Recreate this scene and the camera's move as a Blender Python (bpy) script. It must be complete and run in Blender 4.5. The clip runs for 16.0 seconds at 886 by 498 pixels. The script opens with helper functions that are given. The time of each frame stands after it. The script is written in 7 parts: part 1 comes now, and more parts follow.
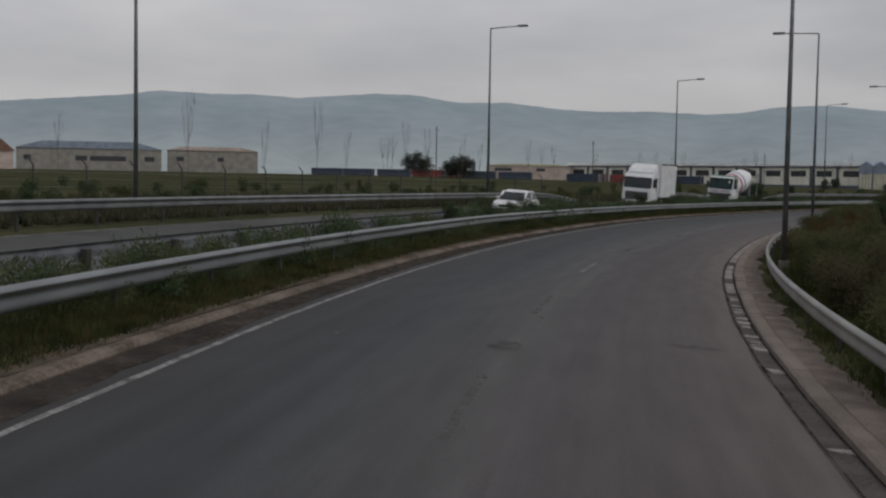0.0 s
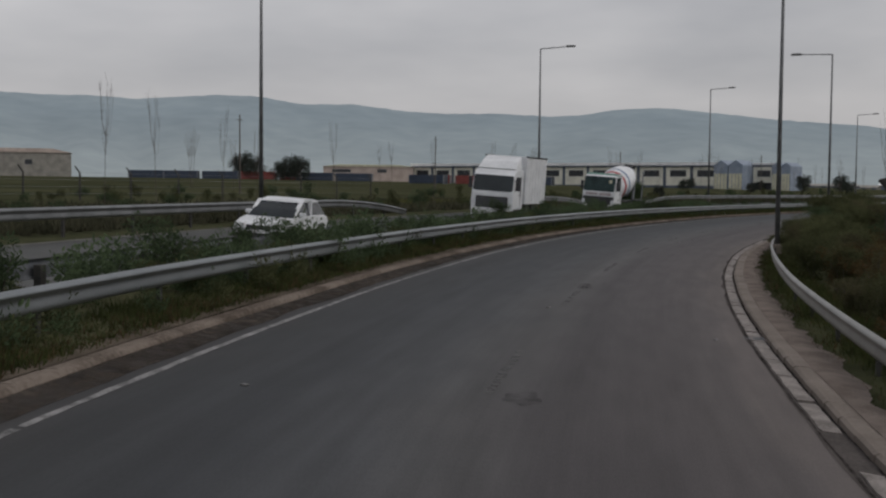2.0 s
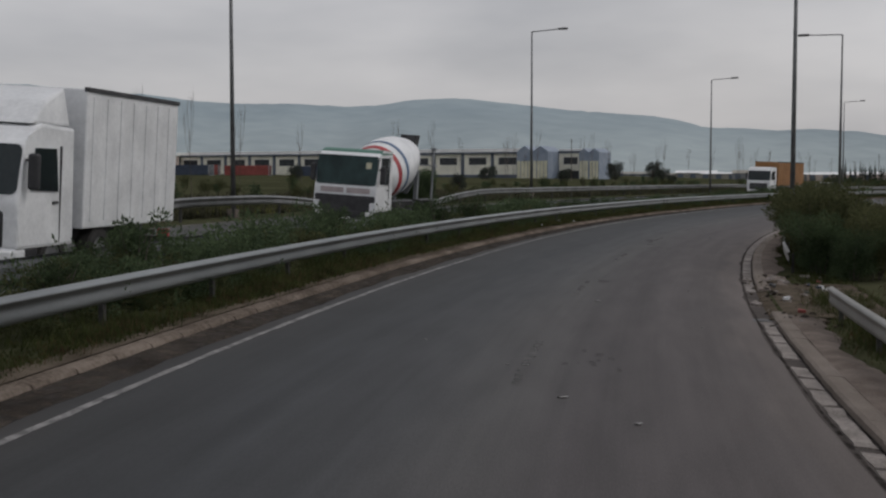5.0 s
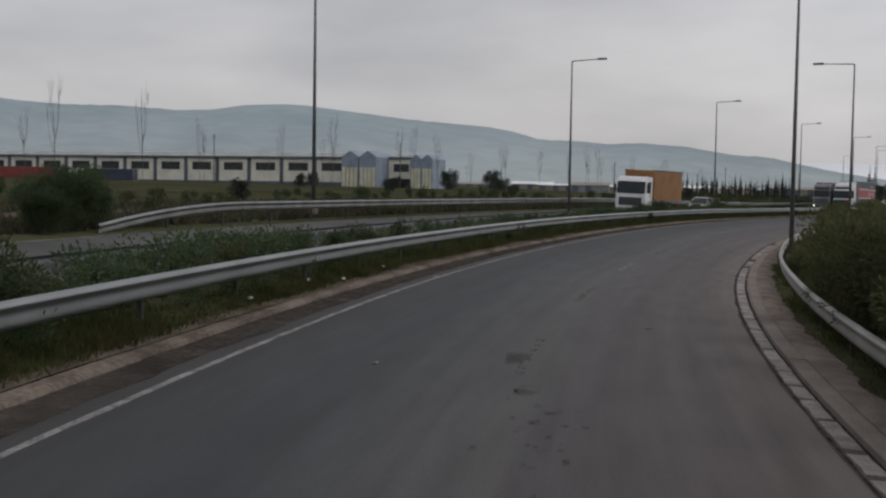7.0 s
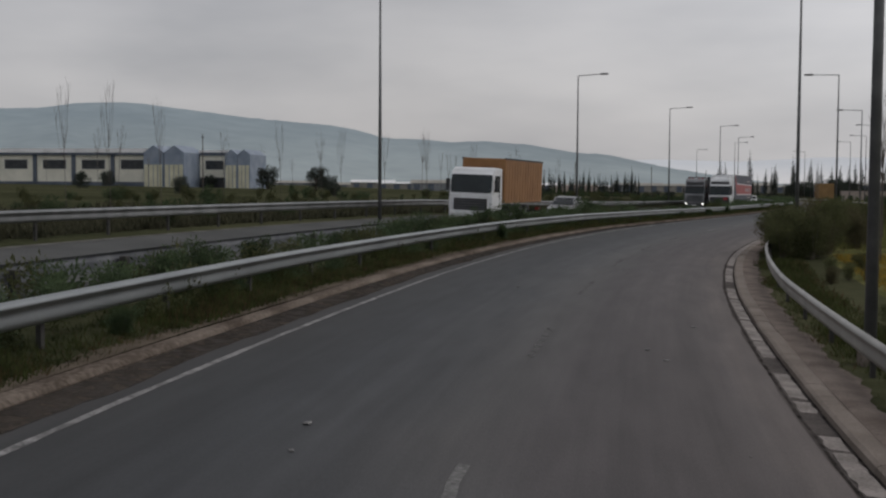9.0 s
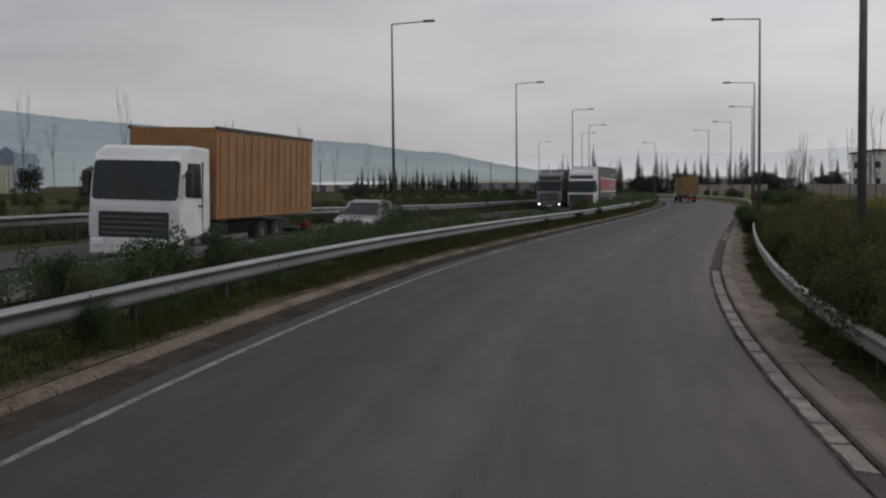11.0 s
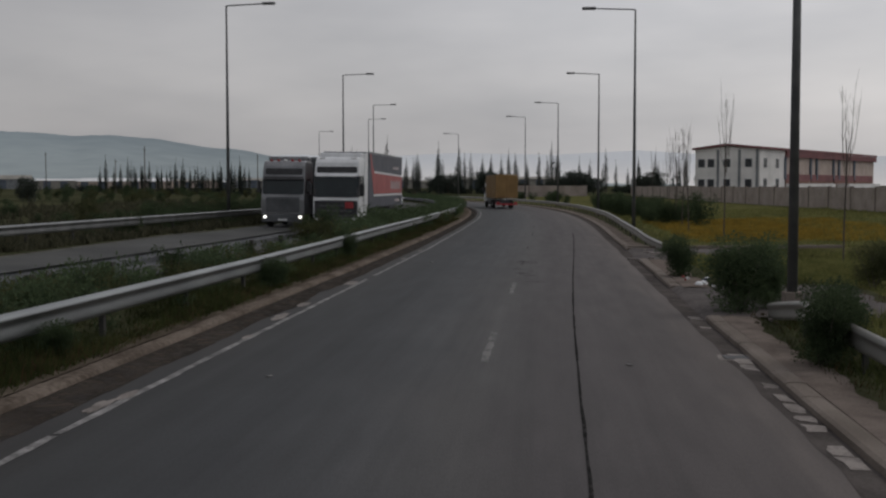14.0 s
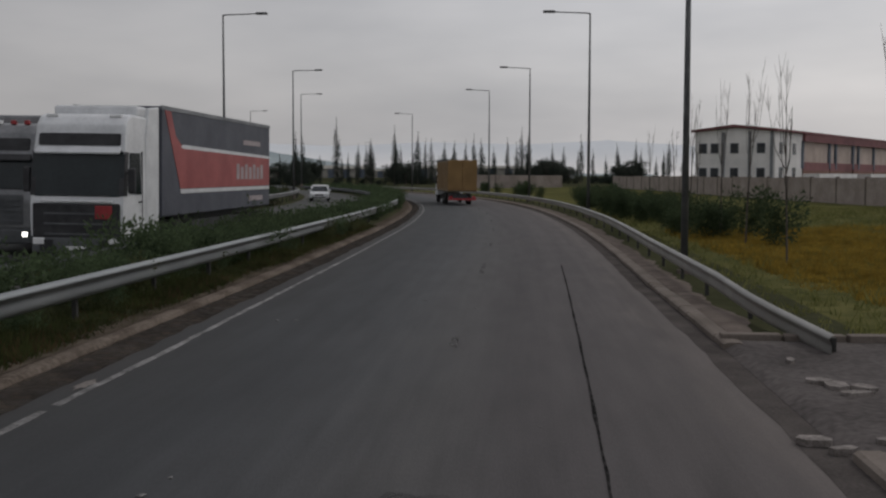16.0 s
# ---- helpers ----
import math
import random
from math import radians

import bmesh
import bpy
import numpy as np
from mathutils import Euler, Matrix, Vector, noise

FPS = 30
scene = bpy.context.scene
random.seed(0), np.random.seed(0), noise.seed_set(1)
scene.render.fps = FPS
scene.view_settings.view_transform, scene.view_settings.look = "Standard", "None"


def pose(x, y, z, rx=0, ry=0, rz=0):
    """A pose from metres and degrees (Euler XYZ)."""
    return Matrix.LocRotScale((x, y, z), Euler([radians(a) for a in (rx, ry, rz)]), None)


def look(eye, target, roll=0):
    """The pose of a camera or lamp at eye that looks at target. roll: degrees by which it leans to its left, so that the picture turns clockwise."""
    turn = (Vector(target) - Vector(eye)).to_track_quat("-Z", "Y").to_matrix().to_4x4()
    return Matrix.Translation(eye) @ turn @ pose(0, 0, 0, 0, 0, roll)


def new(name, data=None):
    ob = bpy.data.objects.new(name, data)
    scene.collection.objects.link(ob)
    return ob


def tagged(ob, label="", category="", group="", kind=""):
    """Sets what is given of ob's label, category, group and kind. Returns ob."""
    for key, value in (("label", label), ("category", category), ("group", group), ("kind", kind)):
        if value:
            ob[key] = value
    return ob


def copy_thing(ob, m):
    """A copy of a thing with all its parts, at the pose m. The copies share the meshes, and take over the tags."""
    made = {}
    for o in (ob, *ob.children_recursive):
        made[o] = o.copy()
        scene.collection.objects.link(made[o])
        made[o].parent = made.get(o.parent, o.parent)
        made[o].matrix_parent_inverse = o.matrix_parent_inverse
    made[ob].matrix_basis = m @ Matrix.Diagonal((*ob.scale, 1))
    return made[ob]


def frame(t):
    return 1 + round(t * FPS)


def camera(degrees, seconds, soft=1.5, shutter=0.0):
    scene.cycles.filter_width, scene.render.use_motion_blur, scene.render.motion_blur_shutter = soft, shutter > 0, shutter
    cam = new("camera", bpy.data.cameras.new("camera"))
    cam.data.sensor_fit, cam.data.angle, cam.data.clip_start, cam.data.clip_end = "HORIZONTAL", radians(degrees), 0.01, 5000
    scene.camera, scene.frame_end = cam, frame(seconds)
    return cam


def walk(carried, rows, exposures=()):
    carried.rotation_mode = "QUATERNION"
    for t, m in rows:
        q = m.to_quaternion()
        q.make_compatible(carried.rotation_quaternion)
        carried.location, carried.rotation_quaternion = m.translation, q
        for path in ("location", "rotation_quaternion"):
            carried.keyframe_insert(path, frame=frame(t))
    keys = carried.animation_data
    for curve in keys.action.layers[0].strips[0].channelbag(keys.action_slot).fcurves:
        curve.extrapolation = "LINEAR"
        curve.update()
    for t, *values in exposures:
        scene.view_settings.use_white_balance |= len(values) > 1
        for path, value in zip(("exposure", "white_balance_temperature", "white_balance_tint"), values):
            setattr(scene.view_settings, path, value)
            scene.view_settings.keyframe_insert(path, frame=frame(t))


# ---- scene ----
cam = camera(42.8, 16.0, soft=2.3)
PATH = [
    (0, (0.285, -0.317, 2.694), (-1.3174, 0.8734, 2.5757), 0.95),
    (0.5, (-5.224, 4.640, 2.686), (-6.7849, 5.8869, 2.5846), 0.91),
    (1, (-10.571, 9.948, 2.713), (-12.0900, 11.2441, 2.6052), 0.68),
    (1.5, (-15.923, 15.469, 2.711), (-17.4002, 16.8139, 2.6115), 0.70),
    (2, (-21.133, 21.286, 2.706), (-22.5621, 22.6808, 2.5953), 0.55),
    (2.5, (-25.745, 26.860, 2.703), (-27.1260, 28.3019, 2.5929), 0.56),
    (3, (-30.005, 32.367, 2.686), (-31.3393, 33.8530, 2.5759), 0.28),
    (3.2, (-31.682, 34.754, 2.687), (-33.0051, 36.2512, 2.5904), 0.02),
    (5.3, (-48.315, 60.317, 2.699), (-49.4353, 61.9691, 2.5779), 0.05),
    (5.5, (-49.772, 62.954, 2.701), (-50.8638, 64.6258, 2.5874), 0.10),
    (6, (-53.123, 69.813, 2.704), (-54.1599, 71.5192, 2.5912), 0.64),
    (6.5, (-56.403, 76.972, 2.691), (-57.3800, 78.7140, 2.5857), 0.44),
    (7, (-59.642, 84.138, 2.687), (-60.5585, 85.9120, 2.5791), 0.90),
    (7.5, (-62.337, 91.204, 2.707), (-63.1954, 93.0065, 2.5898), 0.91),
    (8, (-64.816, 98.475, 2.699), (-65.6138, 100.3062, 2.6019), 0.45),
    (8.3, (-66.172, 102.885, 2.717), (-66.9289, 104.7335, 2.6069), 0.06),
    (8.5, (-66.883, 105.923, 2.728), (-67.6149, 107.7804, 2.6159), 0.02),
    (8.7, (-67.646, 108.898, 2.715), (-68.3566, 110.7647, 2.6099), 0.07),
    (9, (-68.885, 113.377, 2.696), (-69.5532, 115.2590, 2.5890), 0.35),
    (9.5, (-70.606, 120.799, 2.689), (-71.2100, 122.7024, 2.5719), 0.24),
    (9.7, (-71.245, 124.063, 2.691), (-71.8199, 125.9751, 2.5815), 0.00),
    (11.8, (-76.198, 158.954, 2.712), (-76.4885, 160.9300, 2.5997), -0.13),
    (12, (-76.396, 162.288, 2.714), (-76.6601, 164.2674, 2.6035), 0.02),
    (12.5, (-76.667, 170.088, 2.672), (-76.8647, 172.0749, 2.5617), -0.03),
    (13, (-76.688, 178.159, 2.712), (-76.8140, 180.1517, 2.6021), 0.02),
    (13.5, (-76.427, 186.000, 2.694), (-76.5026, 187.9956, 2.5837), 0.05),
    (14, (-76.086, 193.694, 2.715), (-76.1346, 195.6900, 2.6026), -0.04),
    (14.5, (-75.611, 201.578, 2.723), (-75.6359, 203.5747, 2.6160), 0.23),
    (15, (-75.052, 209.267, 2.689), (-75.0557, 211.2639, 2.5697), 0.29),
    (15.5, (-74.440, 217.180, 2.716), (-74.4358, 219.1759, 2.5944), 0.26),
    (16, (-73.850, 224.646, 2.653), (-73.8456, 226.6416, 2.5223), 0.15),
]
walk(cam, [(t, look(eye, target, roll)) for t, eye, target, roll in PATH], [(0, 0.0), (3.2, 0.02), (5.5, 0.1), (7.0, 0.16), (7.5, 0.19), (8.0, 0.03), (9.5, 0.0), (12, -0.1), (12.5, -0.29), (13, -0.28), (16, -0.28)])

# ---- sky and light ----
world = bpy.data.worlds.new("overcast_sky")
scene.world = world
world.use_nodes = True
wn, wl = world.node_tree.nodes, world.node_tree.links
wn.clear()
w_out = wn.new("ShaderNodeOutputWorld")
w_bg = wn.new("ShaderNodeBackground")
w_sky = wn.new("ShaderNodeTexSky")
w_sky.sky_type = "NISHITA"
w_sky.sun_disc = False
w_sky.sun_elevation, w_sky.sun_rotation = radians(48), radians(60)
w_sky.dust_density = 4.0
w_co = wn.new("ShaderNodeTexCoord")
w_map = wn.new("ShaderNodeMapping")
w_map.inputs["Scale"].default_value = (1.0, 1.0, 3.6)
w_n = wn.new("ShaderNodeTexNoise")
w_n.inputs["Scale"].default_value, w_n.inputs["Detail"].default_value, w_n.inputs["Roughness"].default_value = 2.1, 5.0, 0.5
w_r = wn.new("ShaderNodeValToRGB")
w_r.color_ramp.elements[0].position, w_r.color_ramp.elements[0].color = 0.32, (3.08, 3.08, 3.2, 1)
w_r.color_ramp.elements[1].position, w_r.color_ramp.elements[1].color = 0.64, (4.8, 4.68, 4.68, 1)
w_mix = wn.new("ShaderNodeMix")
w_mix.data_type = "RGBA"
w_mix.inputs["Factor"].default_value = 0.9
wl.new(w_co.outputs["Generated"], w_map.inputs["Vector"])
wl.new(w_map.outputs["Vector"], w_n.inputs["Vector"])
wl.new(w_n.outputs["Fac"], w_r.inputs["Fac"])
wl.new(w_sky.outputs["Color"], w_mix.inputs["A"])
wl.new(w_r.outputs["Color"], w_mix.inputs["B"])
w_sep, w_half, w_rng, w_mul = wn.new("ShaderNodeSeparateXYZ"), wn.new("ShaderNodeMapRange"), wn.new("ShaderNodeValToRGB"), wn.new("ShaderNodeVectorMath")
w_half.inputs["From Min"].default_value, w_half.inputs["From Max"].default_value = -1.0, 1.0
CLOUD_TONE = [(-0.95, 1.01), (-0.6, 1.0), (-0.36, 0.92), (-0.12, 1.1), (0.12, 1.37), (0.4, 1.38)]
for x, tone in CLOUD_TONE[1:-1]:
    w_rng.color_ramp.elements.new((x + 1) / 2).color = (tone, tone, tone, 1)
for e, (x, tone) in ((w_rng.color_ramp.elements[0], CLOUD_TONE[0]), (w_rng.color_ramp.elements[-1], CLOUD_TONE[-1])):
    e.position, e.color = (x + 1) / 2, (tone, tone, tone, 1)
w_mul.operation = "SCALE"
wl.new(w_co.outputs["Generated"], w_sep.inputs[0])
wl.new(w_sep.outputs["X"], w_half.inputs["Value"])
wl.new(w_half.outputs["Result"], w_rng.inputs["Fac"])
w_up, w_tint, w_high = wn.new("ShaderNodeMapRange"), wn.new("ShaderNodeMix"), wn.new("ShaderNodeMix")
w_up.inputs["From Min"].default_value, w_up.inputs["From Max"].default_value = 0.02, 0.24
w_tint.data_type = w_high.data_type = "RGBA"
w_tint.inputs["A"].default_value, w_tint.inputs["B"].default_value = (1.04, 1.03, 1.03, 1), (0.948, 0.963, 0.99, 1)
w_high.blend_type = "MULTIPLY"
w_high.inputs["Factor"].default_value = 1.0
wl.new(w_sep.outputs["Z"], w_up.inputs["Value"])
wl.new(w_up.outputs["Result"], w_tint.inputs["Factor"])
wl.new(w_mix.outputs["Result"], w_high.inputs["A"])
wl.new(w_tint.outputs["Result"], w_high.inputs["B"])
wl.new(w_high.outputs["Result"], w_mul.inputs[0])
wl.new(w_rng.outputs["Color"], w_mul.inputs["Scale"])
wl.new(w_mul.outputs["Vector"], w_bg.inputs["Color"])
w_bg.inputs["Strength"].default_value = 0.119
wl.new(w_bg.outputs["Background"], w_out.inputs["Surface"])
sun_data = bpy.data.lights.new("sun", "SUN")
sun_data.energy, sun_data.angle, sun_data.color = 0.5, radians(25), (1.0, 0.96, 0.9)
sun = new("sun", sun_data)
sun.matrix_world = look((0, 0, 60), (-52, -30, 0))

# ---- the road's line: distance along it, heading in degrees (left of +y) ----
LINE = [(-60, 59.2), (-30, 53.4), (0, 47.5), (15, 44.6), (30, 40.6), (45, 35.9), (60, 32.9), (75, 30.3), (90, 26.0), (105, 22.3), (120, 18.1),
        (135, 13.8), (150, 9.6), (165, 7.4), (180, 4.6), (195, 0.4), (210, -2.4), (225, -3.6), (240, -4.2), (255, -4.4), (270, -4.6),
        (285, -4.0), (300, -3.0), (320, -1.0), (340, 2.0), (360, 5.0), (400, 12.0), (440, 20.0), (480, 28.0), (600, 50.0)]
DS = 0.5
AS = np.arange(-60, 600, DS)
AH = np.radians(np.interp(AS, [a for a, _ in LINE], [b for _, b in LINE]))
AX, AY = np.cumsum(-np.sin(AH) * DS), np.cumsum(np.cos(AH) * DS)
AX += -0.029 - np.interp(0, AS, AX)
AY += -0.088 - np.interp(0, AS, AY)


def edge(table):
    xs, ys = [a for a, _ in table], [b for _, b in table]
    return lambda s: float(np.interp(s, xs, ys))


LEFT_LINE = edge([(0, -5.05), (10, -5.13), (22, -5.26), (34, -5.38), (46, -5.56), (58, -5.68), (70, -5.7), (82, -5.5), (94, -5.32), (106, -5.13), (120, -5.08), (142, -5.06), (166, -5.16), (178, -5.1), (190, -4.98), (214, -4.96), (238, -4.98), (262, -5.12), (274, -5.35), (290, -5.6), (320, -5.85)])
LINE_TO_KERB = edge([(0, 0.84), (60, 0.86), (110, 0.92), (200, 0.98), (280, 0.98)])
RIGHT_KERB = edge([(0, 3.1), (30, 3.14), (45, 2.92), (58, 2.71), (68, 2.63), (80, 2.72), (93, 2.88), (110, 3.03), (135, 3.0), (155, 2.95), (166, 2.91), (197, 3.1), (206, 3.13), (215, 3.24), (235, 3.28), (264, 3.15), (275, 2.98), (292, 2.98), (320, 2.88)])
RAIL_LEFT = edge([(0, -7.18), (15, -7.28), (35, -7.43), (48, -7.68), (65, -7.58), (92, -7.23), (115, -7.03), (140, -7.0), (158, -7.23), (180, -7.08), (205, -6.83), (240, -6.83), (262, -7.23), (290, -7.58), (320, -7.78)])
RAIL_RIGHT = edge([(0, 4.25), (30, 4.1), (60, 3.9), (95, 4.0), (135, 4.1), (165, 3.9), (205, 4.48), (238, 4.55)])
BANK = edge([(200, 0.065), (250, 0.03), (330, 0.012)])
FAR_EDGE = edge([(0, -16.0), (230, -16.4), (280, -17.9), (300, -17.9), (340, -17.0), (400, -16.5)])


def left_kerb(s):
    return LEFT_LINE(s) - LINE_TO_KERB(s)


def left_rail(s):
    return RAIL_LEFT(s)


def ground_z(s, l):
    """Height of the land beside and under the road."""
    b = BANK(s)
    if l > 4:
        return -b * 4 + float(np.interp(l, [4, 12, 40, 100], [0, 0.1, 0.55, 0.8]))
    if l > -17.5:
        return -b * l
    far = b * 17.5
    return float(np.interp(-l, [17.5, 24, 40, 100, 150, 260, 500], [far, far - 0.15, 0.9 + 0.3 * far, 2.2, 2.9, 4.4, 6.0]))


def at(s, l, z=0.0):
    """A place in the world from distance along the road, offset to its right and height over the land."""
    x, y, h = np.interp(s, AS, AX), np.interp(s, AS, AY), np.interp(s, AS, AH)
    return Vector((x + l * math.cos(h), y + l * math.sin(h), ground_z(s, l) + z))


def heading(s):
    return math.degrees(np.interp(s, AS, AH))


# ---- materials ----
def material(name, dark, light, scale=3.0, rough=0.85, metal=0.0, fine=60.0, bump=0.2, stain=0.35, per_object=0.0, spec=0.4, dist=0.01, stretch=None):
    m = bpy.data.materials.new(name)
    m.use_nodes = True
    n, k = m.node_tree.nodes, m.node_tree.links
    b = n["Principled BSDF"]
    b.inputs["Roughness"].default_value, b.inputs["Metallic"].default_value = rough, metal
    b.inputs["Specular IOR Level"].default_value = spec
    co = n.new("ShaderNodeTexCoord")
    vec = co.outputs["Object"]
    if stretch:
        mp = n.new("ShaderNodeMapping")
        mp.inputs["Scale"].default_value = stretch
        k.new(vec, mp.inputs["Vector"])
        vec = mp.outputs["Vector"]
    big, small = n.new("ShaderNodeTexNoise"), n.new("ShaderNodeTexNoise")
    big.inputs["Scale"].default_value, big.inputs["Detail"].default_value = scale, 6.0
    small.inputs["Scale"].default_value, small.inputs["Detail"].default_value = fine, 3.0
    for t in (big, small):
        k.new(vec, t.inputs["Vector"])
    add = n.new("ShaderNodeMath")
    add.operation = "MULTIPLY_ADD"
    add.inputs[1].default_value = stain
    k.new(small.outputs["Fac"], add.inputs[0])
    sub = n.new("ShaderNodeMath")
    sub.operation = "SUBTRACT"
    sub.inputs[1].default_value = stain / 2
    k.new(big.outputs["Fac"], sub.inputs[0])
    k.new(sub.outputs[0], add.inputs[2])
    ramp = n.new("ShaderNodeValToRGB")
    ramp.color_ramp.elements[0].position, ramp.color_ramp.elements[0].color = 0.3, (*dark, 1)
    ramp.color_ramp.elements[1].position, ramp.color_ramp.elements[1].color = 0.7, (*light, 1)
    k.new(add.outputs[0], ramp.inputs["Fac"])
    col = ramp.outputs["Color"]
    if per_object:
        info, hsv, mul = n.new("ShaderNodeObjectInfo"), n.new("ShaderNodeHueSaturation"), n.new("ShaderNodeMapRange")
        mul.inputs["To Min"].default_value, mul.inputs["To Max"].default_value = 1 - per_object, 1 + per_object
        k.new(info.outputs["Random"], mul.inputs["Value"])
        k.new(mul.outputs["Result"], hsv.inputs["Value"])
        k.new(col, hsv.inputs["Color"])
        col = hsv.outputs["Color"]
    k.new(col, b.inputs["Base Color"])
    if bump:
        bp = n.new("ShaderNodeBump")
        bp.inputs["Strength"].default_value, bp.inputs["Distance"].default_value = bump, dist
        k.new(small.outputs["Fac"], bp.inputs["Height"])
        k.new(bp.outputs["Normal"], b.inputs["Normal"])
    return m


M_GROUND = material("dry_field", (0.034, 0.038, 0.021), (0.074, 0.074, 0.043), 0.06, 1.0, fine=2.5, stain=0.5, bump=0.4, dist=0.05, spec=0.0)
M_MEADOW = material("meadow_turf", (0.055, 0.062, 0.025), (0.145, 0.135, 0.056), 0.35, 1.0, fine=3, stain=0.7, bump=0.5, dist=0.04, spec=0.0)
M_ASPHALT = material("asphalt", (0.86, 0.86, 0.86), (1.13, 1.13, 1.13), 2.6, 0.8, fine=60, stain=0.75, bump=0.45, dist=0.006, spec=0.3)


def lane_wear(m):
    """Tone across the carriageway: dark left lane, paler and browner towards the dusty right edge."""
    n, k = m.node_tree.nodes, m.node_tree.links
    uv, sep, ramp, mul, wob, add = n.new("ShaderNodeUVMap"), n.new("ShaderNodeSeparateXYZ"), n.new("ShaderNodeValToRGB"), n.new("ShaderNodeMix"), n.new("ShaderNodeTexNoise"), n.new("ShaderNodeMath")
    wob.inputs["Scale"].default_value, wob.inputs["Detail"].default_value = 0.22, 5.0
    add.operation = "MULTIPLY_ADD"
    add.inputs[1].default_value = 0.16
    k.new(uv.outputs["UV"], sep.inputs[0])
    k.new(n["Texture Coordinate"].outputs["Object"], wob.inputs["Vector"])
    k.new(wob.outputs["Fac"], add.inputs[0])
    k.new(sep.outputs["X"], add.inputs[2])
    tones = [(0.08, (0.04, 0.036, 0.034)), (0.2, (0.033, 0.034, 0.035)), (0.36, (0.037, 0.039, 0.042)), (0.5, (0.053, 0.054, 0.057)), (0.62, (0.07, 0.067, 0.067)), (0.72, (0.061, 0.055, 0.056)),
             (0.86, (0.072, 0.063, 0.063)), (0.97, (0.08, 0.069, 0.067)), (1.04, (0.1, 0.085, 0.08))]
    e = ramp.color_ramp.elements
    e[0].position, e[0].color = tones[0][0], (*tones[0][1], 1)
    e[1].position, e[1].color = 1.0, (*tones[-1][1], 1)
    for p, c in tones[1:-1]:
        q = e.new(p)
        q.color = (*c, 1)
    k.new(add.outputs[0], ramp.inputs["Fac"])
    mul.data_type, mul.blend_type = "RGBA", "MULTIPLY"
    mul.inputs["Factor"].default_value = 1.0
    k.new(n["Color Ramp"].outputs["Color"], mul.inputs["A"])
    k.new(ramp.outputs["Color"], mul.inputs["B"])
    # grain drawn out along the road
    grain = n.new("ShaderNodeMapping")
    grain.inputs["Scale"].default_value = (8.5, 1.6, 1.0)
    k.new(uv.outputs["UV"], grain.inputs["Vector"])
    for t in (n["Noise Texture"], n["Noise Texture.001"]):
        k.new(grain.outputs["Vector"], t.inputs["Vector"])
    # long streaks of tyre polish and drips, running with the traffic
    mp, st, rg, m2 = n.new("ShaderNodeMapping"), n.new("ShaderNodeTexNoise"), n.new("ShaderNodeMapRange"), n.new("ShaderNodeVectorMath")
    mp.inputs["Scale"].default_value = (15.0, 0.3, 1.0)
    st.inputs["Scale"].default_value, st.inputs["Detail"].default_value, st.inputs["Roughness"].default_value = 1.0, 5.0, 0.65
    rg.inputs["From Min"].default_value, rg.inputs["From Max"].default_value = 0.25, 0.75
    rg.inputs["To Min"].default_value, rg.inputs["To Max"].default_value = 0.76, 1.24
    m2.operation = "SCALE"
    k.new(uv.outputs["UV"], mp.inputs["Vector"])
    k.new(mp.outputs["Vector"], st.inputs["Vector"])
    k.new(st.outputs["Fac"], rg.inputs["Value"])
    k.new(mul.outputs["Result"], m2.inputs[0])
    k.new(rg.outputs["Result"], m2.inputs["Scale"])
    k.new(m2.outputs["Vector"], n["Principled BSDF"].inputs["Base Color"])


lane_wear(M_ASPHALT)
M_ASPHALT_FAR = material("pale_asphalt", (0.056, 0.057, 0.056), (0.102, 0.102, 0.099), 0.2, 0.9, fine=60, bump=0.3, spec=0.15)
M_PALEEDGE = material("pale_road_edge", (0.085, 0.083, 0.077), (0.16, 0.156, 0.147), 1.5, 0.95, fine=25, stain=0.6, bump=0.2, spec=0.0)
M_PAINT = material("worn_road_paint", (0.09, 0.088, 0.086), (0.3, 0.29, 0.285), 3.0, 0.75, fine=25, stain=0.9, bump=0.2)
M_KERB = material("kerb_concrete", (0.135, 0.114, 0.098), (0.215, 0.184, 0.161), 0.7, 0.95, fine=30, stain=0.6, bump=0.25, per_object=0.0, spec=0.1)
M_DIRTYKERB = material("dirt_covered_kerb", (0.075, 0.06, 0.049), (0.19, 0.158, 0.133), 0.8, 1.0, fine=14, stain=0.8, bump=0.35, per_object=0.03, spec=0.0)
M_STEEL = material("galvanised_steel", (0.22, 0.232, 0.237), (0.31, 0.326, 0.329), 0.6, 0.46, metal=0.95, fine=30, bump=0.0, per_object=0.03)
M_DUSTYSTEEL = material("dusty_galvanised_steel", (0.27, 0.265, 0.25), (0.37, 0.36, 0.34), 0.9, 0.55, metal=0.85, fine=25, bump=0.05, per_object=0.05)
M_OLDSTEEL = material("dull_grey_steel", (0.07, 0.075, 0.085), (0.15, 0.155, 0.165), 1.5, 0.6, metal=0.3, fine=30, bump=0.05, per_object=0.15)
M_DULLSTEEL = material("weathered_rail_steel", (0.16, 0.165, 0.165), (0.27, 0.275, 0.275), 1.2, 0.45, metal=0.95, fine=30, bump=0.05, per_object=0.12)
M_POST = material("dull_steel", (0.03, 0.03, 0.028), (0.075, 0.07, 0.065), 4, 0.75, metal=0.3, fine=40, bump=0.1)
M_POLE = material("lamp_pole_steel", (0.09, 0.094, 0.097), (0.16, 0.163, 0.165), 2, 0.5, metal=0.5, fine=50, bump=0.05)
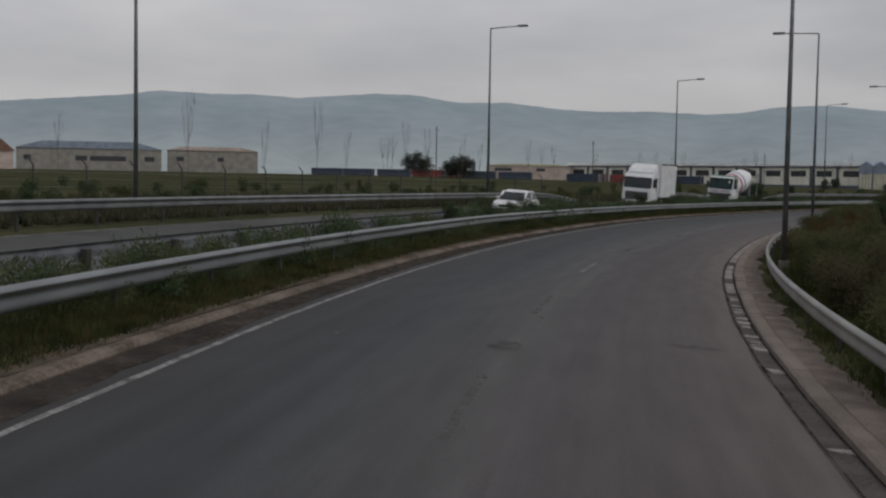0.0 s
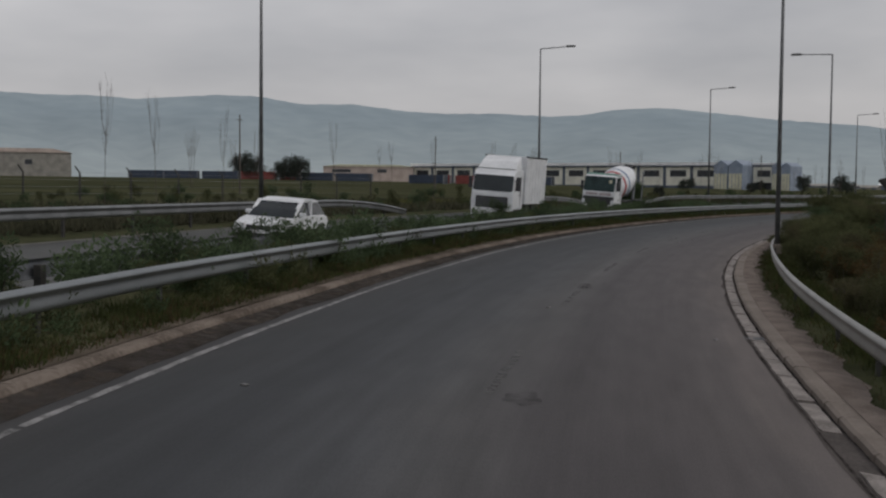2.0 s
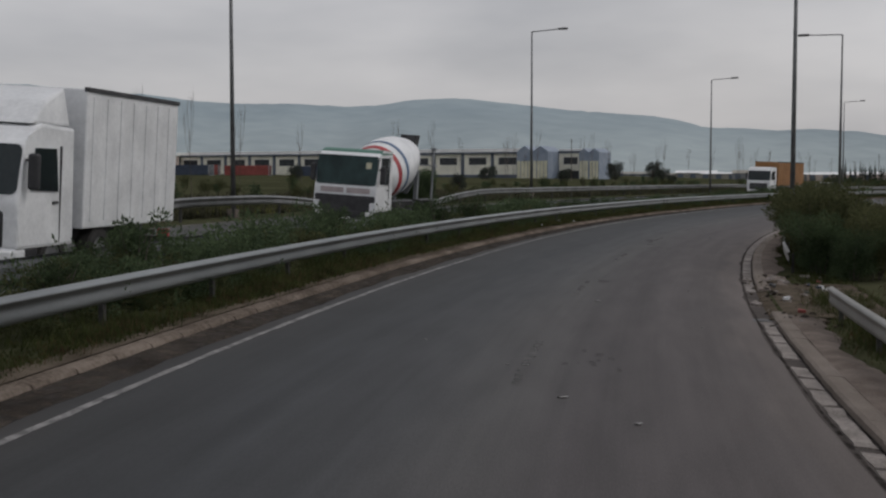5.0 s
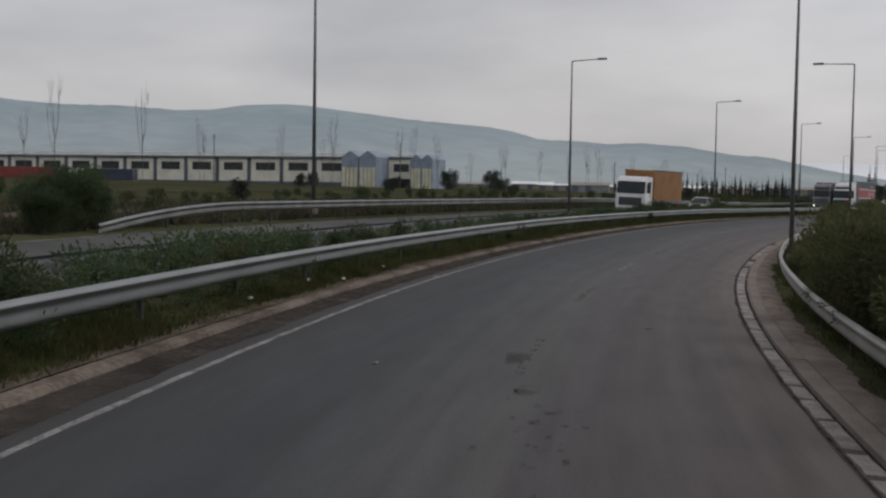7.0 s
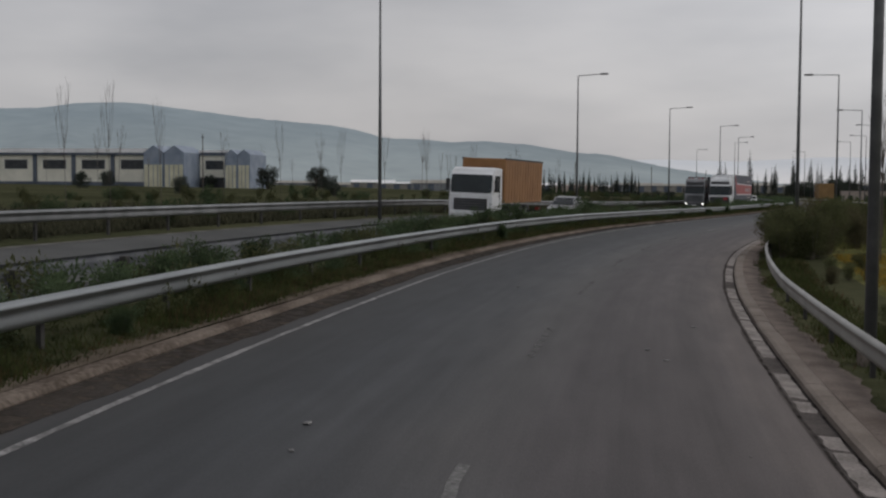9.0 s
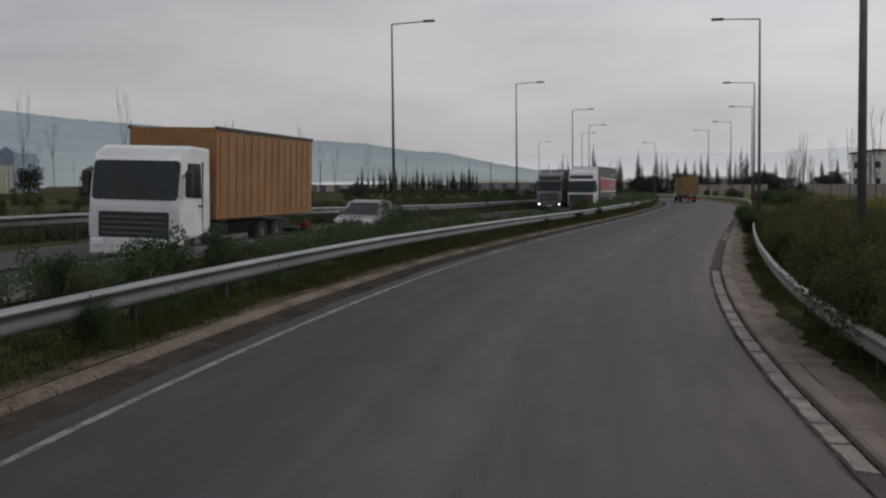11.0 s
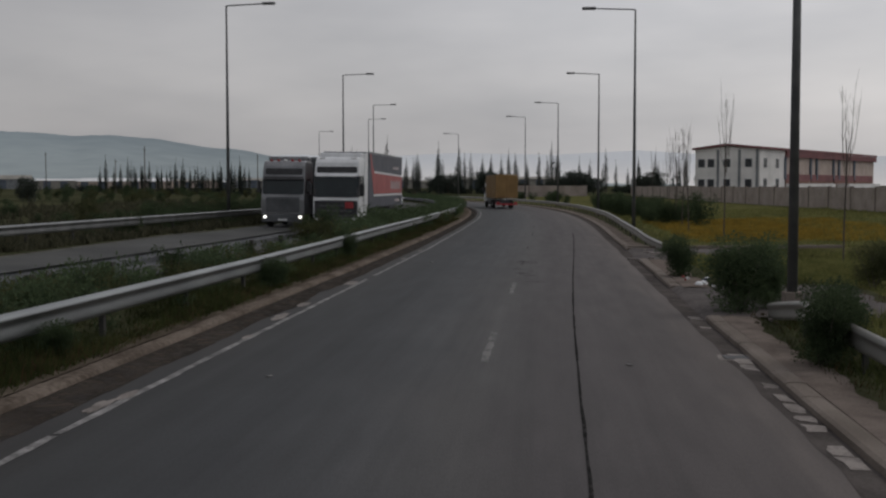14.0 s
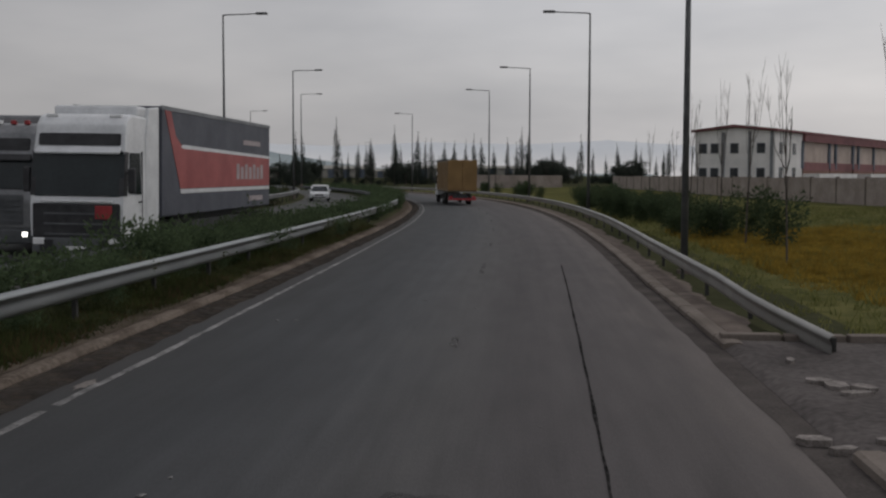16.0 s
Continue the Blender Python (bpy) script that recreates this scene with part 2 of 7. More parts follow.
M_HEAD = material("lamp_head", (0.1, 0.1, 0.1), (0.18, 0.18, 0.18), 4, 0.5, fine=50, bump=0.05)
M_DIRT = material("verge_dirt", (0.052, 0.043, 0.033), (0.128, 0.106, 0.084), 1.4, 1.0, fine=35, stain=0.45, bump=0.35, dist=0.012, spec=0.0)


# ---- mesh helpers ----
def mesh_from(name, verts, faces, mat, smooth=False):
    me = bpy.data.meshes.new(name)
    me.from_pydata([tuple(v) for v in verts], [], faces)
    me.materials.append(mat)
    if smooth:
        me.polygons.foreach_set("use_smooth", [True] * len(me.polygons))
    me.update()
    return me


def part(name, bm, mat, parent=None, label="", smooth=False):
    me = bpy.data.meshes.new(name)
    bmesh.ops.recalc_face_normals(bm, faces=bm.faces)
    bm.to_mesh(me)
    bm.free()
    me.materials.append(mat)
    if smooth:
        me.polygons.foreach_set("use_smooth", [True] * len(me.polygons))
    ob = new(name, me)
    if parent:
        ob.parent = parent
    return tagged(ob, label)


def block(bm, x0, x1, y0, y1, z0, z1, bevel=0.0, m=None):
    r = bmesh.ops.create_cube(bm, size=1.0)
    vs = r["verts"]
    for v in vs:
        v.co = Vector(((x0 + x1) / 2 + v.co.x * (x1 - x0), (y0 + y1) / 2 + v.co.y * (y1 - y0), (z0 + z1) / 2 + v.co.z * (z1 - z0)))
    if bevel:
        es = {e for v in vs for e in v.link_edges}
        out = bmesh.ops.bevel(bm, geom=list(es), offset=bevel, segments=2, affect="EDGES", profile=0.5)
        vs = list({v for f in out["faces"] for v in f.verts} | {v for v in vs if v.is_valid})
    if m:
        for v in vs:
            v.co = m @ v.co
    return vs


def tube(bm, pts, radii, sides=8, cap=True):
    rings = []
    pts = [Vector(p) for p in pts]
    for i, p in enumerate(pts):
        d = (pts[min(i + 1, len(pts) - 1)] - pts[max(i - 1, 0)]).normalized()
        a = d.cross(Vector((0.3, 0.9, 0.2))).normalized()
        b = d.cross(a)
        r = radii[i] if hasattr(radii, "__len__") else radii
        rings.append([bm.verts.new(p + (a * math.cos(q) + b * math.sin(q)) * r) for q in (2 * math.pi * j / sides for j in range(sides))])
    for u, v in zip(rings, rings[1:]):
        for j in range(sides):
            bm.faces.new((u[j], u[(j + 1) % sides], v[(j + 1) % sides], v[j]))
    if cap:
        bm.faces.new(rings[0][::-1])
        bm.faces.new(rings[-1])


def strip(s0, s1, step, cols, heights=None):
    """Verts and faces of a sheet along the road. cols: functions of s that give offsets; heights: over the land."""
    ss = np.arange(s0, s1 + step / 2, step)
    verts = [at(s, c(s), heights[j](s) if heights else 0.0) for s in ss for j, c in enumerate(cols)]
    n = len(cols)
    faces = [(i * n + j, i * n + j + 1, (i + 1) * n + j + 1, (i + 1) * n + j) for i in range(len(ss) - 1) for j in range(n - 1)]
    return verts, faces


def const(v):
    return lambda s: v


# ---- land ----
def build_ground():
    lift = [(-62, 0), (-45, 0), (-32, 0), (-25, 0), (-20, 0), (-17.6, 0.02), (-16.6, -0.02), (-16.0, -0.3), (-10.6, -0.3), (-10.2, 0.03), (-9.2, 0.12), (-8.2, 0.1)]
    cols = [const(l) for l, _ in lift] + [lambda s: left_kerb(s) - 0.9, lambda s: left_kerb(s) - 0.15, lambda s: left_kerb(s) + 0.1,
                                         lambda s: RIGHT_KERB(s) - 0.1, lambda s: RIGHT_KERB(s) + 0.15, lambda s: RIGHT_KERB(s) + 0.8]
    cols += [const(l) for l in (5, 6.5, 9, 13, 18, 25, 34, 44)]
    hs = [const(z) for _, z in lift] + [const(0.09), const(0.02), const(-0.3), const(-0.3), const(0.08), const(0.1)] + [const(0.05)] * 8
    verts, faces = strip(-56, 470, 2.0, cols, hs)
    base = len(verts)
    gx = np.concatenate([[-5000, -3500, -2400, -1700, -1200, -850], np.arange(-620, 420, 20.0), [560, 800, 1200, 1800, 2800, 4500]])
    gy = np.concatenate([[-4500, -2500, -1400, -800, -450], np.arange(-260, 760, 20.0), [900, 1150, 1500, 2100, 3000, 4800]])
    sub = slice(None, None, 8)
    for y in gy:
        for x in gx:
            d2 = (AX[sub] - x) ** 2 + (AY[sub] - y) ** 2
            i = int(np.argmin(d2))
            s, h = AS[sub][i], AH[sub][i]
            side = (x - AX[sub][i]) * math.cos(h) + (y - AY[sub][i]) * math.sin(h)
            l = math.copysign(math.sqrt(d2[i]), side)
            z = ground_z(s, l)
            if -42 < l < 32 and -50 < s < 460:
                z -= 1.6
            verts.append(Vector((x, y, z)))
    w = len(gx)
    faces += [(base + r * w + c, base + r * w + c + 1, base + (r + 1) * w + c + 1, base + (r + 1) * w + c) for r in range(len(gy) - 1) for c in range(w - 1)]
    tagged(new("ground", mesh_from("ground", verts, faces, M_GROUND, True)), "flat dry grassy land beside the road", "ground", kind="structure")


build_ground()


def build_roads():
    cols = [lambda s, k=k: left_kerb(s) + 0.05 + (RIGHT_KERB(s) - left_kerb(s) - 0.1) * k / 12 for k in range(13)]
    v, f = strip(-40, 460, 1.0, cols)
    me = mesh_from("road", v, f, M_ASPHALT, True)
    layer = me.uv_layers.new(name="UVMap")
    us = np.array([(me.loops[i].vertex_index % 13) / 12 for i in range(len(me.loops))])
    vs = np.array([(me.loops[i].vertex_index // 13) * 0.1 for i in range(len(me.loops))])
    layer.data.foreach_set("uv", np.stack([us, vs], 1).astype(np.float32).ravel())
    road = tagged(new("road", me), "worn grey asphalt of a two-lane one-way road", "road", kind="structure")
    cols = [lambda s, k=k: FAR_EDGE(s) + (-10.5 - FAR_EDGE(s)) * k / 6 for k in range(7)]
    v, f = strip(-40, 460, 2.0, cols)
    far = tagged(new("road_opposite", mesh_from("road_opposite", v, f, M_ASPHALT_FAR, True)), "pale asphalt of the opposite carriageway", "road", kind="structure")
    for name, off, w in (("edge_strip", lambda s: FAR_EDGE(s) + 0.12, 0.16), ("edge_strip", const(-10.75), 0.1)):
        v, f = strip(-40, 440, 2.0, [lambda s: off(s) - w, lambda s: off(s) + w], [const(0.012), const(0.012)])
        ob = new(name, mesh_from(name, v, f, M_PALEEDGE))
        ob.parent = far
        tagged(ob, "pale worn edge strip")
    v, f = strip(140, 236, 2.0, [lambda s: -31 + noise.noise((s * 0.1, 1, 0)), lambda s: -27 + noise.noise((s * 0.12, 4, 0))], [const(0.1), const(0.1)])
    tagged(new("dirt_track", mesh_from("dirt_track", v, f, M_DIRT, True)), "bare tan dirt track in the field", "track", kind="structure")
    return road, far


road, road_far = build_roads()


# ---- guard rails ----
BEAM_SHAPE = [(0.155, 0.0), (0.135, 0.05), (0.105, 0.085), (0.072, 0.083), (0.04, 0.062), (0.003, 0.042), (-0.04, 0.041), (-0.09, 0.046), (-0.14, 0.048), (-0.18, 0.039), (-0.205, 0.014)]
BEAM = [(0.006 + float(np.interp(-z, [-a for a, _ in BEAM_SHAPE], [b for _, b in BEAM_SHAPE])), float(z)) for z in np.linspace(0.155, -0.205, 19)]


def guard_rail(s0, s1, offset, height, facing, label, post_step=4.0, mat=None, name="guard_rail", post=0.05):
    rail = tagged(new(name), label, "guard rail")
    rail.location = at(s0, offset(s0))
    origin = Vector(rail.location)
    s = s0
    while s < s1 - 0.1:
        e = min(s + 4.0, s1)
        pts = np.linspace(s, e, 4)
        verts, faces = [], []
        for q in pts:
            z = height(q)
            for dl, dz in BEAM:
                verts.append(at(q, offset(q) + facing * dl, z + dz) - origin)
            for dl, dz in BEAM[::-1]:
                verts.append(at(q, offset(q) + facing * (dl - 0.006), z + dz) - origin)
        n = 2 * len(BEAM)
        for i in range(3):
            for j in range(n):
                faces.append((i * n + j, i * n + (j + 1) % n, (i + 1) * n + (j + 1) % n, (i + 1) * n + j))
        ob = new("rail_panel", mesh_from("rail_panel", verts, faces, mat or M_STEEL, True))
        ob.parent = rail
        s = e
    s = s0 + 0.3
    while s < s1:
        bm = bmesh.new()
        z = height(s)
        block(bm, -0.8 * post, 0.8 * post, -post, post, -0.35, z + 0.06, 0.008)
        ob = part("post", bm, M_POST, rail)
        ob.location = at(s, offset(s) - facing * 0.09) - origin
        ob.rotation_euler[2] = radians(heading(s))
        s += post_step
    return rail


guard_rail(-24, 440, left_rail, const(0.66), 1, "long galvanised guard rail along the grassy strip beside the kerb")
guard_rail(-24, 440, const(-10.1), const(0.55), -1, "dull guard rail behind the median shrubs", mat=M_OLDSTEEL, post=0.09)
FAR_RAIL = "dull guard rail beyond the opposite carriageway, its end sunk in grass"
for a, b in ((-24, 91), (102, 125), (136, 440)):
    guard_rail(a, b, lambda s: FAR_EDGE(s) - 0.7, lambda s, a=a, b=b: 0.75 - 0.0062 * (max(0.0, a + 10 - s) ** 2 if a > 0 else 0.0) - 0.0062 * (max(0.0, s - b + 10) ** 2 if b < 400 else 0.0), 1, FAR_RAIL, mat=M_DULLSTEEL)
guard_rail(-24, 97, RAIL_RIGHT, const(0.62), -1, "galvanised guard rail beside the sandy verge", mat=M_DUSTYSTEEL)


# ---- street lamps ----
def street_lamp():
    lamp = tagged(new("street_lamp"), "tall grey steel street lamp with a flat horizontal arm", "street lamp", group="street lamps along the road")
    bm = bmesh.new()
    tube(bm, [(0, 0, -0.3), (0, 0, 6.0), (0, 0, 12.0)], [0.105, 0.08, 0.05], 10)
    part("pole", bm, M_POLE, lamp, smooth=True)
    bm = bmesh.new()
    tube(bm, [(0, 0, 11.96), (0.1, 0, 12.0), (2.2, 0, 12.08)], [0.045, 0.04, 0.035], 8)
    part("arm", bm, M_POLE, lamp, smooth=True)
    bm = bmesh.new()
    block(bm, 2.1, 2.85, -0.14, 0.14, 12.02, 12.17, 0.05)
    part("lamp_head", bm, M_HEAD, lamp, "dark flat luminaire")
    bm = bmesh.new()
    block(bm, -0.18, 0.18, -0.18, 0.18, -0.4, -0.02, 0.02)
    part("base", bm, M_KERB, lamp)
    return lamp


LAMPS_LEFT = [(-4, -18.0, 1.2), (39.9, -20.28, 1.1), (78.2, -18.86, 1.92), (114.8, -17.26, 1.47), (154.6, -18.05, 1.68), (191.0, -15.79, 0.86), (237.0, -17.85, 1.14), (279.3, -18.81, 0.98), (319.3, -18.46, 0.8), (358.9, -17.67, 0.71), (403.8, -15.58, 1.43), (445, -17.3, 1.2)]
LAMPS_RIGHT = [(39.7, 4.54, 0.25), (77.1, 4.11, 0.55), (116.1, 4.29, 0.27), (154.0, 4.26, 0.14), (191.5, 5.31, -0.02), (238.7, 4.8, 0.6), (277.5, 4.2, 0.13), (316.0, 4.55, 0.45), (352.6, 4.6, 0.58), (381.7, 5.32, 0.69), (425, 4.8, 0.15)]
first = street_lamp()
for n, (s, l, base_z) in enumerate(LAMPS_LEFT + LAMPS_RIGHT):
    turn = heading(s) + (0 if n < len(LAMPS_LEFT) else 180)
    p = at(s, l)
    p.z = base_z
    m = Matrix.Translation(p) @ pose(0, 0, 0, 0, 0, turn)
    if n == 0:
        first.matrix_world = m
    else:
        copy_thing(first, m)


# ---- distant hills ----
# Distance haze painted on: paler warm foot, bluish crest, and a glow of its own.
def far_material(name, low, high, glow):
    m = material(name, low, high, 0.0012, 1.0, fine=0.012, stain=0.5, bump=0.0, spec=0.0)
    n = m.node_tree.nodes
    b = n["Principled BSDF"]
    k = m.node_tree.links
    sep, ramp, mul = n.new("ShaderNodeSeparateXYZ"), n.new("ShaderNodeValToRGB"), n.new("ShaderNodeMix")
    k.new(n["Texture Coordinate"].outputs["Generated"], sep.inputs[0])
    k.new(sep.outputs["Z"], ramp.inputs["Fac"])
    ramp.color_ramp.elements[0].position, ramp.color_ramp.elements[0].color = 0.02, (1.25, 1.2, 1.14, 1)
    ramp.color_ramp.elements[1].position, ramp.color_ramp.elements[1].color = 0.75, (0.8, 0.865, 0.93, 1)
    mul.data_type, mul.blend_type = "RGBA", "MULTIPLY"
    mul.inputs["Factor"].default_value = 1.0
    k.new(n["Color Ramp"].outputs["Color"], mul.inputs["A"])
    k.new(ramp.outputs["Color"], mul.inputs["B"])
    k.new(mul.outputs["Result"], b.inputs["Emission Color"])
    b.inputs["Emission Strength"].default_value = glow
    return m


M_HILL = far_material("haze_painted_hillside", (0.133, 0.155, 0.167), (0.174, 0.198, 0.208), 0.68)
SKYLINE = [(-10, 0.05), (2, 0.2), (5, 0.55), (8.5, 1.1), (10.1, 1.45), (11.5, 1.75), (13, 1.82), (15.2, 2.2), (17.6, 2.39), (19.2, 2.32), (20.8, 2.46), (22.6, 2.5), (23.4, 2.75), (24.5, 3.0), (25.6, 3.15), (26.4, 3.2), (29.2, 3.42), (32.3, 3.78),
           (34.8, 4.05), (36.2, 4.03), (37.5, 3.96), (39, 3.7), (40.7, 3.62), (43.5, 3.76), (46, 3.72), (48, 3.82), (50.9, 4.15), (53.4, 4.1), (55.7, 4.46), (57.8, 4.48), (61.6, 4.18), (64, 4.3), (65.6, 4.25), (68.7, 4.34), (70.1, 4.09), (73, 3.82), (76, 3.55), (90, 3.0), (130, 2.0)]


# Haze again put into colour and glow, almost up to the sky's tone.
M_HILL_FAR = far_material("haze_painted_far_hillside", (0.32, 0.317, 0.322), (0.345, 0.341, 0.345), 0.94)
FAR_SKYLINE = [(-120, 0.8), (-80, 1.5), (-45, 1.1), (-25, 1.4), (-14, 1.3), (-8, 1.7), (-4, 1.5), (1, 1.6), (5, 1.4), (9, 1.5), (14, 1.3), (22, 1.0), (40, 0.5)]


def build_hills(name, skyline, near, far, mat, label):
    az = np.arange(skyline[0][0], skyline[-1][0], 0.4)
    top = np.interp(az, [a for a, _ in skyline], [b for _, b in skyline])
    rows = 14
    verts, faces = [], []
    for a, e in zip(az, top):
        for r in range(rows):
            q = r / (rows - 1)
            d = near + (far - near) * q
            crest = math.tan(radians(e)) * far + 2.7
            ridge = noise.fractal(Vector((a * 0.35, q * 3.0, 1.0)), 1.0, 2.0, 5) * 0.1 * (1 - q) * crest
            z = crest * (q ** 1.25) + ridge * math.sin(q * math.pi) * 1.5 - 8 * (1 - q) + (noise.noise((a * 2.2, 0, 3)) * 2.5 if r == rows - 1 else 0)
            verts.append((-60 - math.sin(radians(a)) * d, 100 + math.cos(radians(a)) * d, z))
    for i in range(len(az) - 1):
        for r in range(rows - 1):
            faces.append((i * rows + r, i * rows + r + 1, (i + 1) * rows + r + 1, (i + 1) * rows + r))
    tagged(new(name, mesh_from(name, verts, faces, mat, True)), label, "hills", kind="structure")


build_hills("backdrop_hills", SKYLINE, 2300, 3800, M_HILL, "long blue-grey hill range with painted haze on the horizon")
build_hills("backdrop_far_hills", FAR_SKYLINE, 3900, 4500, M_HILL_FAR, "distant hills painted pale with haze under the overcast sky")


# ---- road surface details ----
M_DASH = material("faded_lane_paint", (0.075, 0.073, 0.071), (0.19, 0.185, 0.18), 2.2, 0.75, fine=18, stain=0.9, bump=0.2)
M_TAR = material("tar_patch", (0.014, 0.014, 0.014), (0.032, 0.031, 0.03), 2.0, 1.0, fine=60, bump=0.3, spec=0.0)
M_FAINT = material("almost_gone_lane_paint", (0.055, 0.053, 0.052), (0.09, 0.087, 0.085), 2.2, 0.75, fine=18, stain=0.9, bump=0.2)
M_STAIN = material("worn_asphalt_patch", (0.033, 0.032, 0.032), (0.056, 0.054, 0.054), 2.5, 1.0, fine=40, stain=0.7, bump=0.4, spec=0.0)


def worn_through(m, low, high):
    """Lets the surface below show through in a fine uneven pattern."""
    n, k = m.node_tree.nodes, m.node_tree.links
    t, r = n.new("ShaderNodeTexNoise"), n.new("ShaderNodeMapRange")
    t.inputs["Scale"].default_value, t.inputs["Detail"].default_value = 4.0, 4.0
    r.inputs["From Min"].default_value, r.inputs["From Max"].default_value = 0.35, 0.65
    r.inputs["To Min"].default_value, r.inputs["To Max"].default_value = low, high
    k.new(n["Texture Coordinate"].outputs["Object"], t.inputs["Vector"])
    k.new(t.outputs["Fac"], r.inputs["Value"])
    k.new(r.outputs["Result"], n["Principled BSDF"].inputs["Alpha"])


worn_through(M_STAIN, 0.0, 0.34)
worn_through(M_FAINT, 0.6, 0.9)
worn_through(M_DASH, 0.75, 1.0)
worn_through(M_TAR, 0.5, 1.0)
worn_through(M_PAINT, 0.7, 1.0)
M_JOINT = material("dirt_filled_joint", (0.018, 0.016, 0.015), (0.05, 0.044, 0.04), 2.0, 1.0, fine=20, stain=0.7, bump=0.3, spec=0.0)
worn_through(M_JOINT, 0.15, 1.0)
M_WHEEL = material("old_grey_asphalt", (0.062, 0.054, 0.052), (0.125, 0.11, 0.105), 0.6, 0.9, fine=9, stain=0.9, bump=0.4, spec=0.1)
M_GUTTER = material("gutter_grime", (0.036, 0.031, 0.027), (0.08, 0.068, 0.058), 1.5, 1.0, fine=30, stain=0.6, bump=0.4, spec=0.0)
worn_through(M_GUTTER, 0.45, 1.0)
M_DUST = material("dusty_asphalt_edge", (0.066, 0.059, 0.056), (0.112, 0.1, 0.094), 1.2, 1.0, fine=25, stain=0.7, bump=0.3, spec=0.0)
M_VERGE = material("dusty_concrete_verge", (0.115, 0.095, 0.083), (0.2, 0.168, 0.149), 1.6, 1.0, fine=30, stain=0.6, bump=0.12, dist=0.006, spec=0.0)
M_SLAB = material("broken_gutter_concrete", (0.115, 0.1, 0.09), (0.27, 0.24, 0.222), 2.2, 0.9, fine=25, stain=0.8, bump=0.5, dist=0.02)
rng = random.Random(7)


def along(name, s0, s1, l0, l1, z, mat, step=1.0, wobble=0.0):
    """A thin sheet that follows the road between two offsets."""
    ss = np.arange(s0, s1 + step / 2, step)
    verts = []
    for s in ss:
        a, b = l0(s) + rng.uniform(-wobble, wobble), l1(s) + rng.uniform(-wobble, wobble)
        verts += [at(s, a, z), at(s, b, z)]
    faces = [(2 * i, 2 * i + 1, 2 * i + 3, 2 * i + 2) for i in range(len(ss) - 1)]
    return mesh_from(name, verts, faces, mat, True)


def child(ob, parent):
    ob.parent = parent
    ob.matrix_parent_inverse = parent.matrix_world.inverted()
    return ob


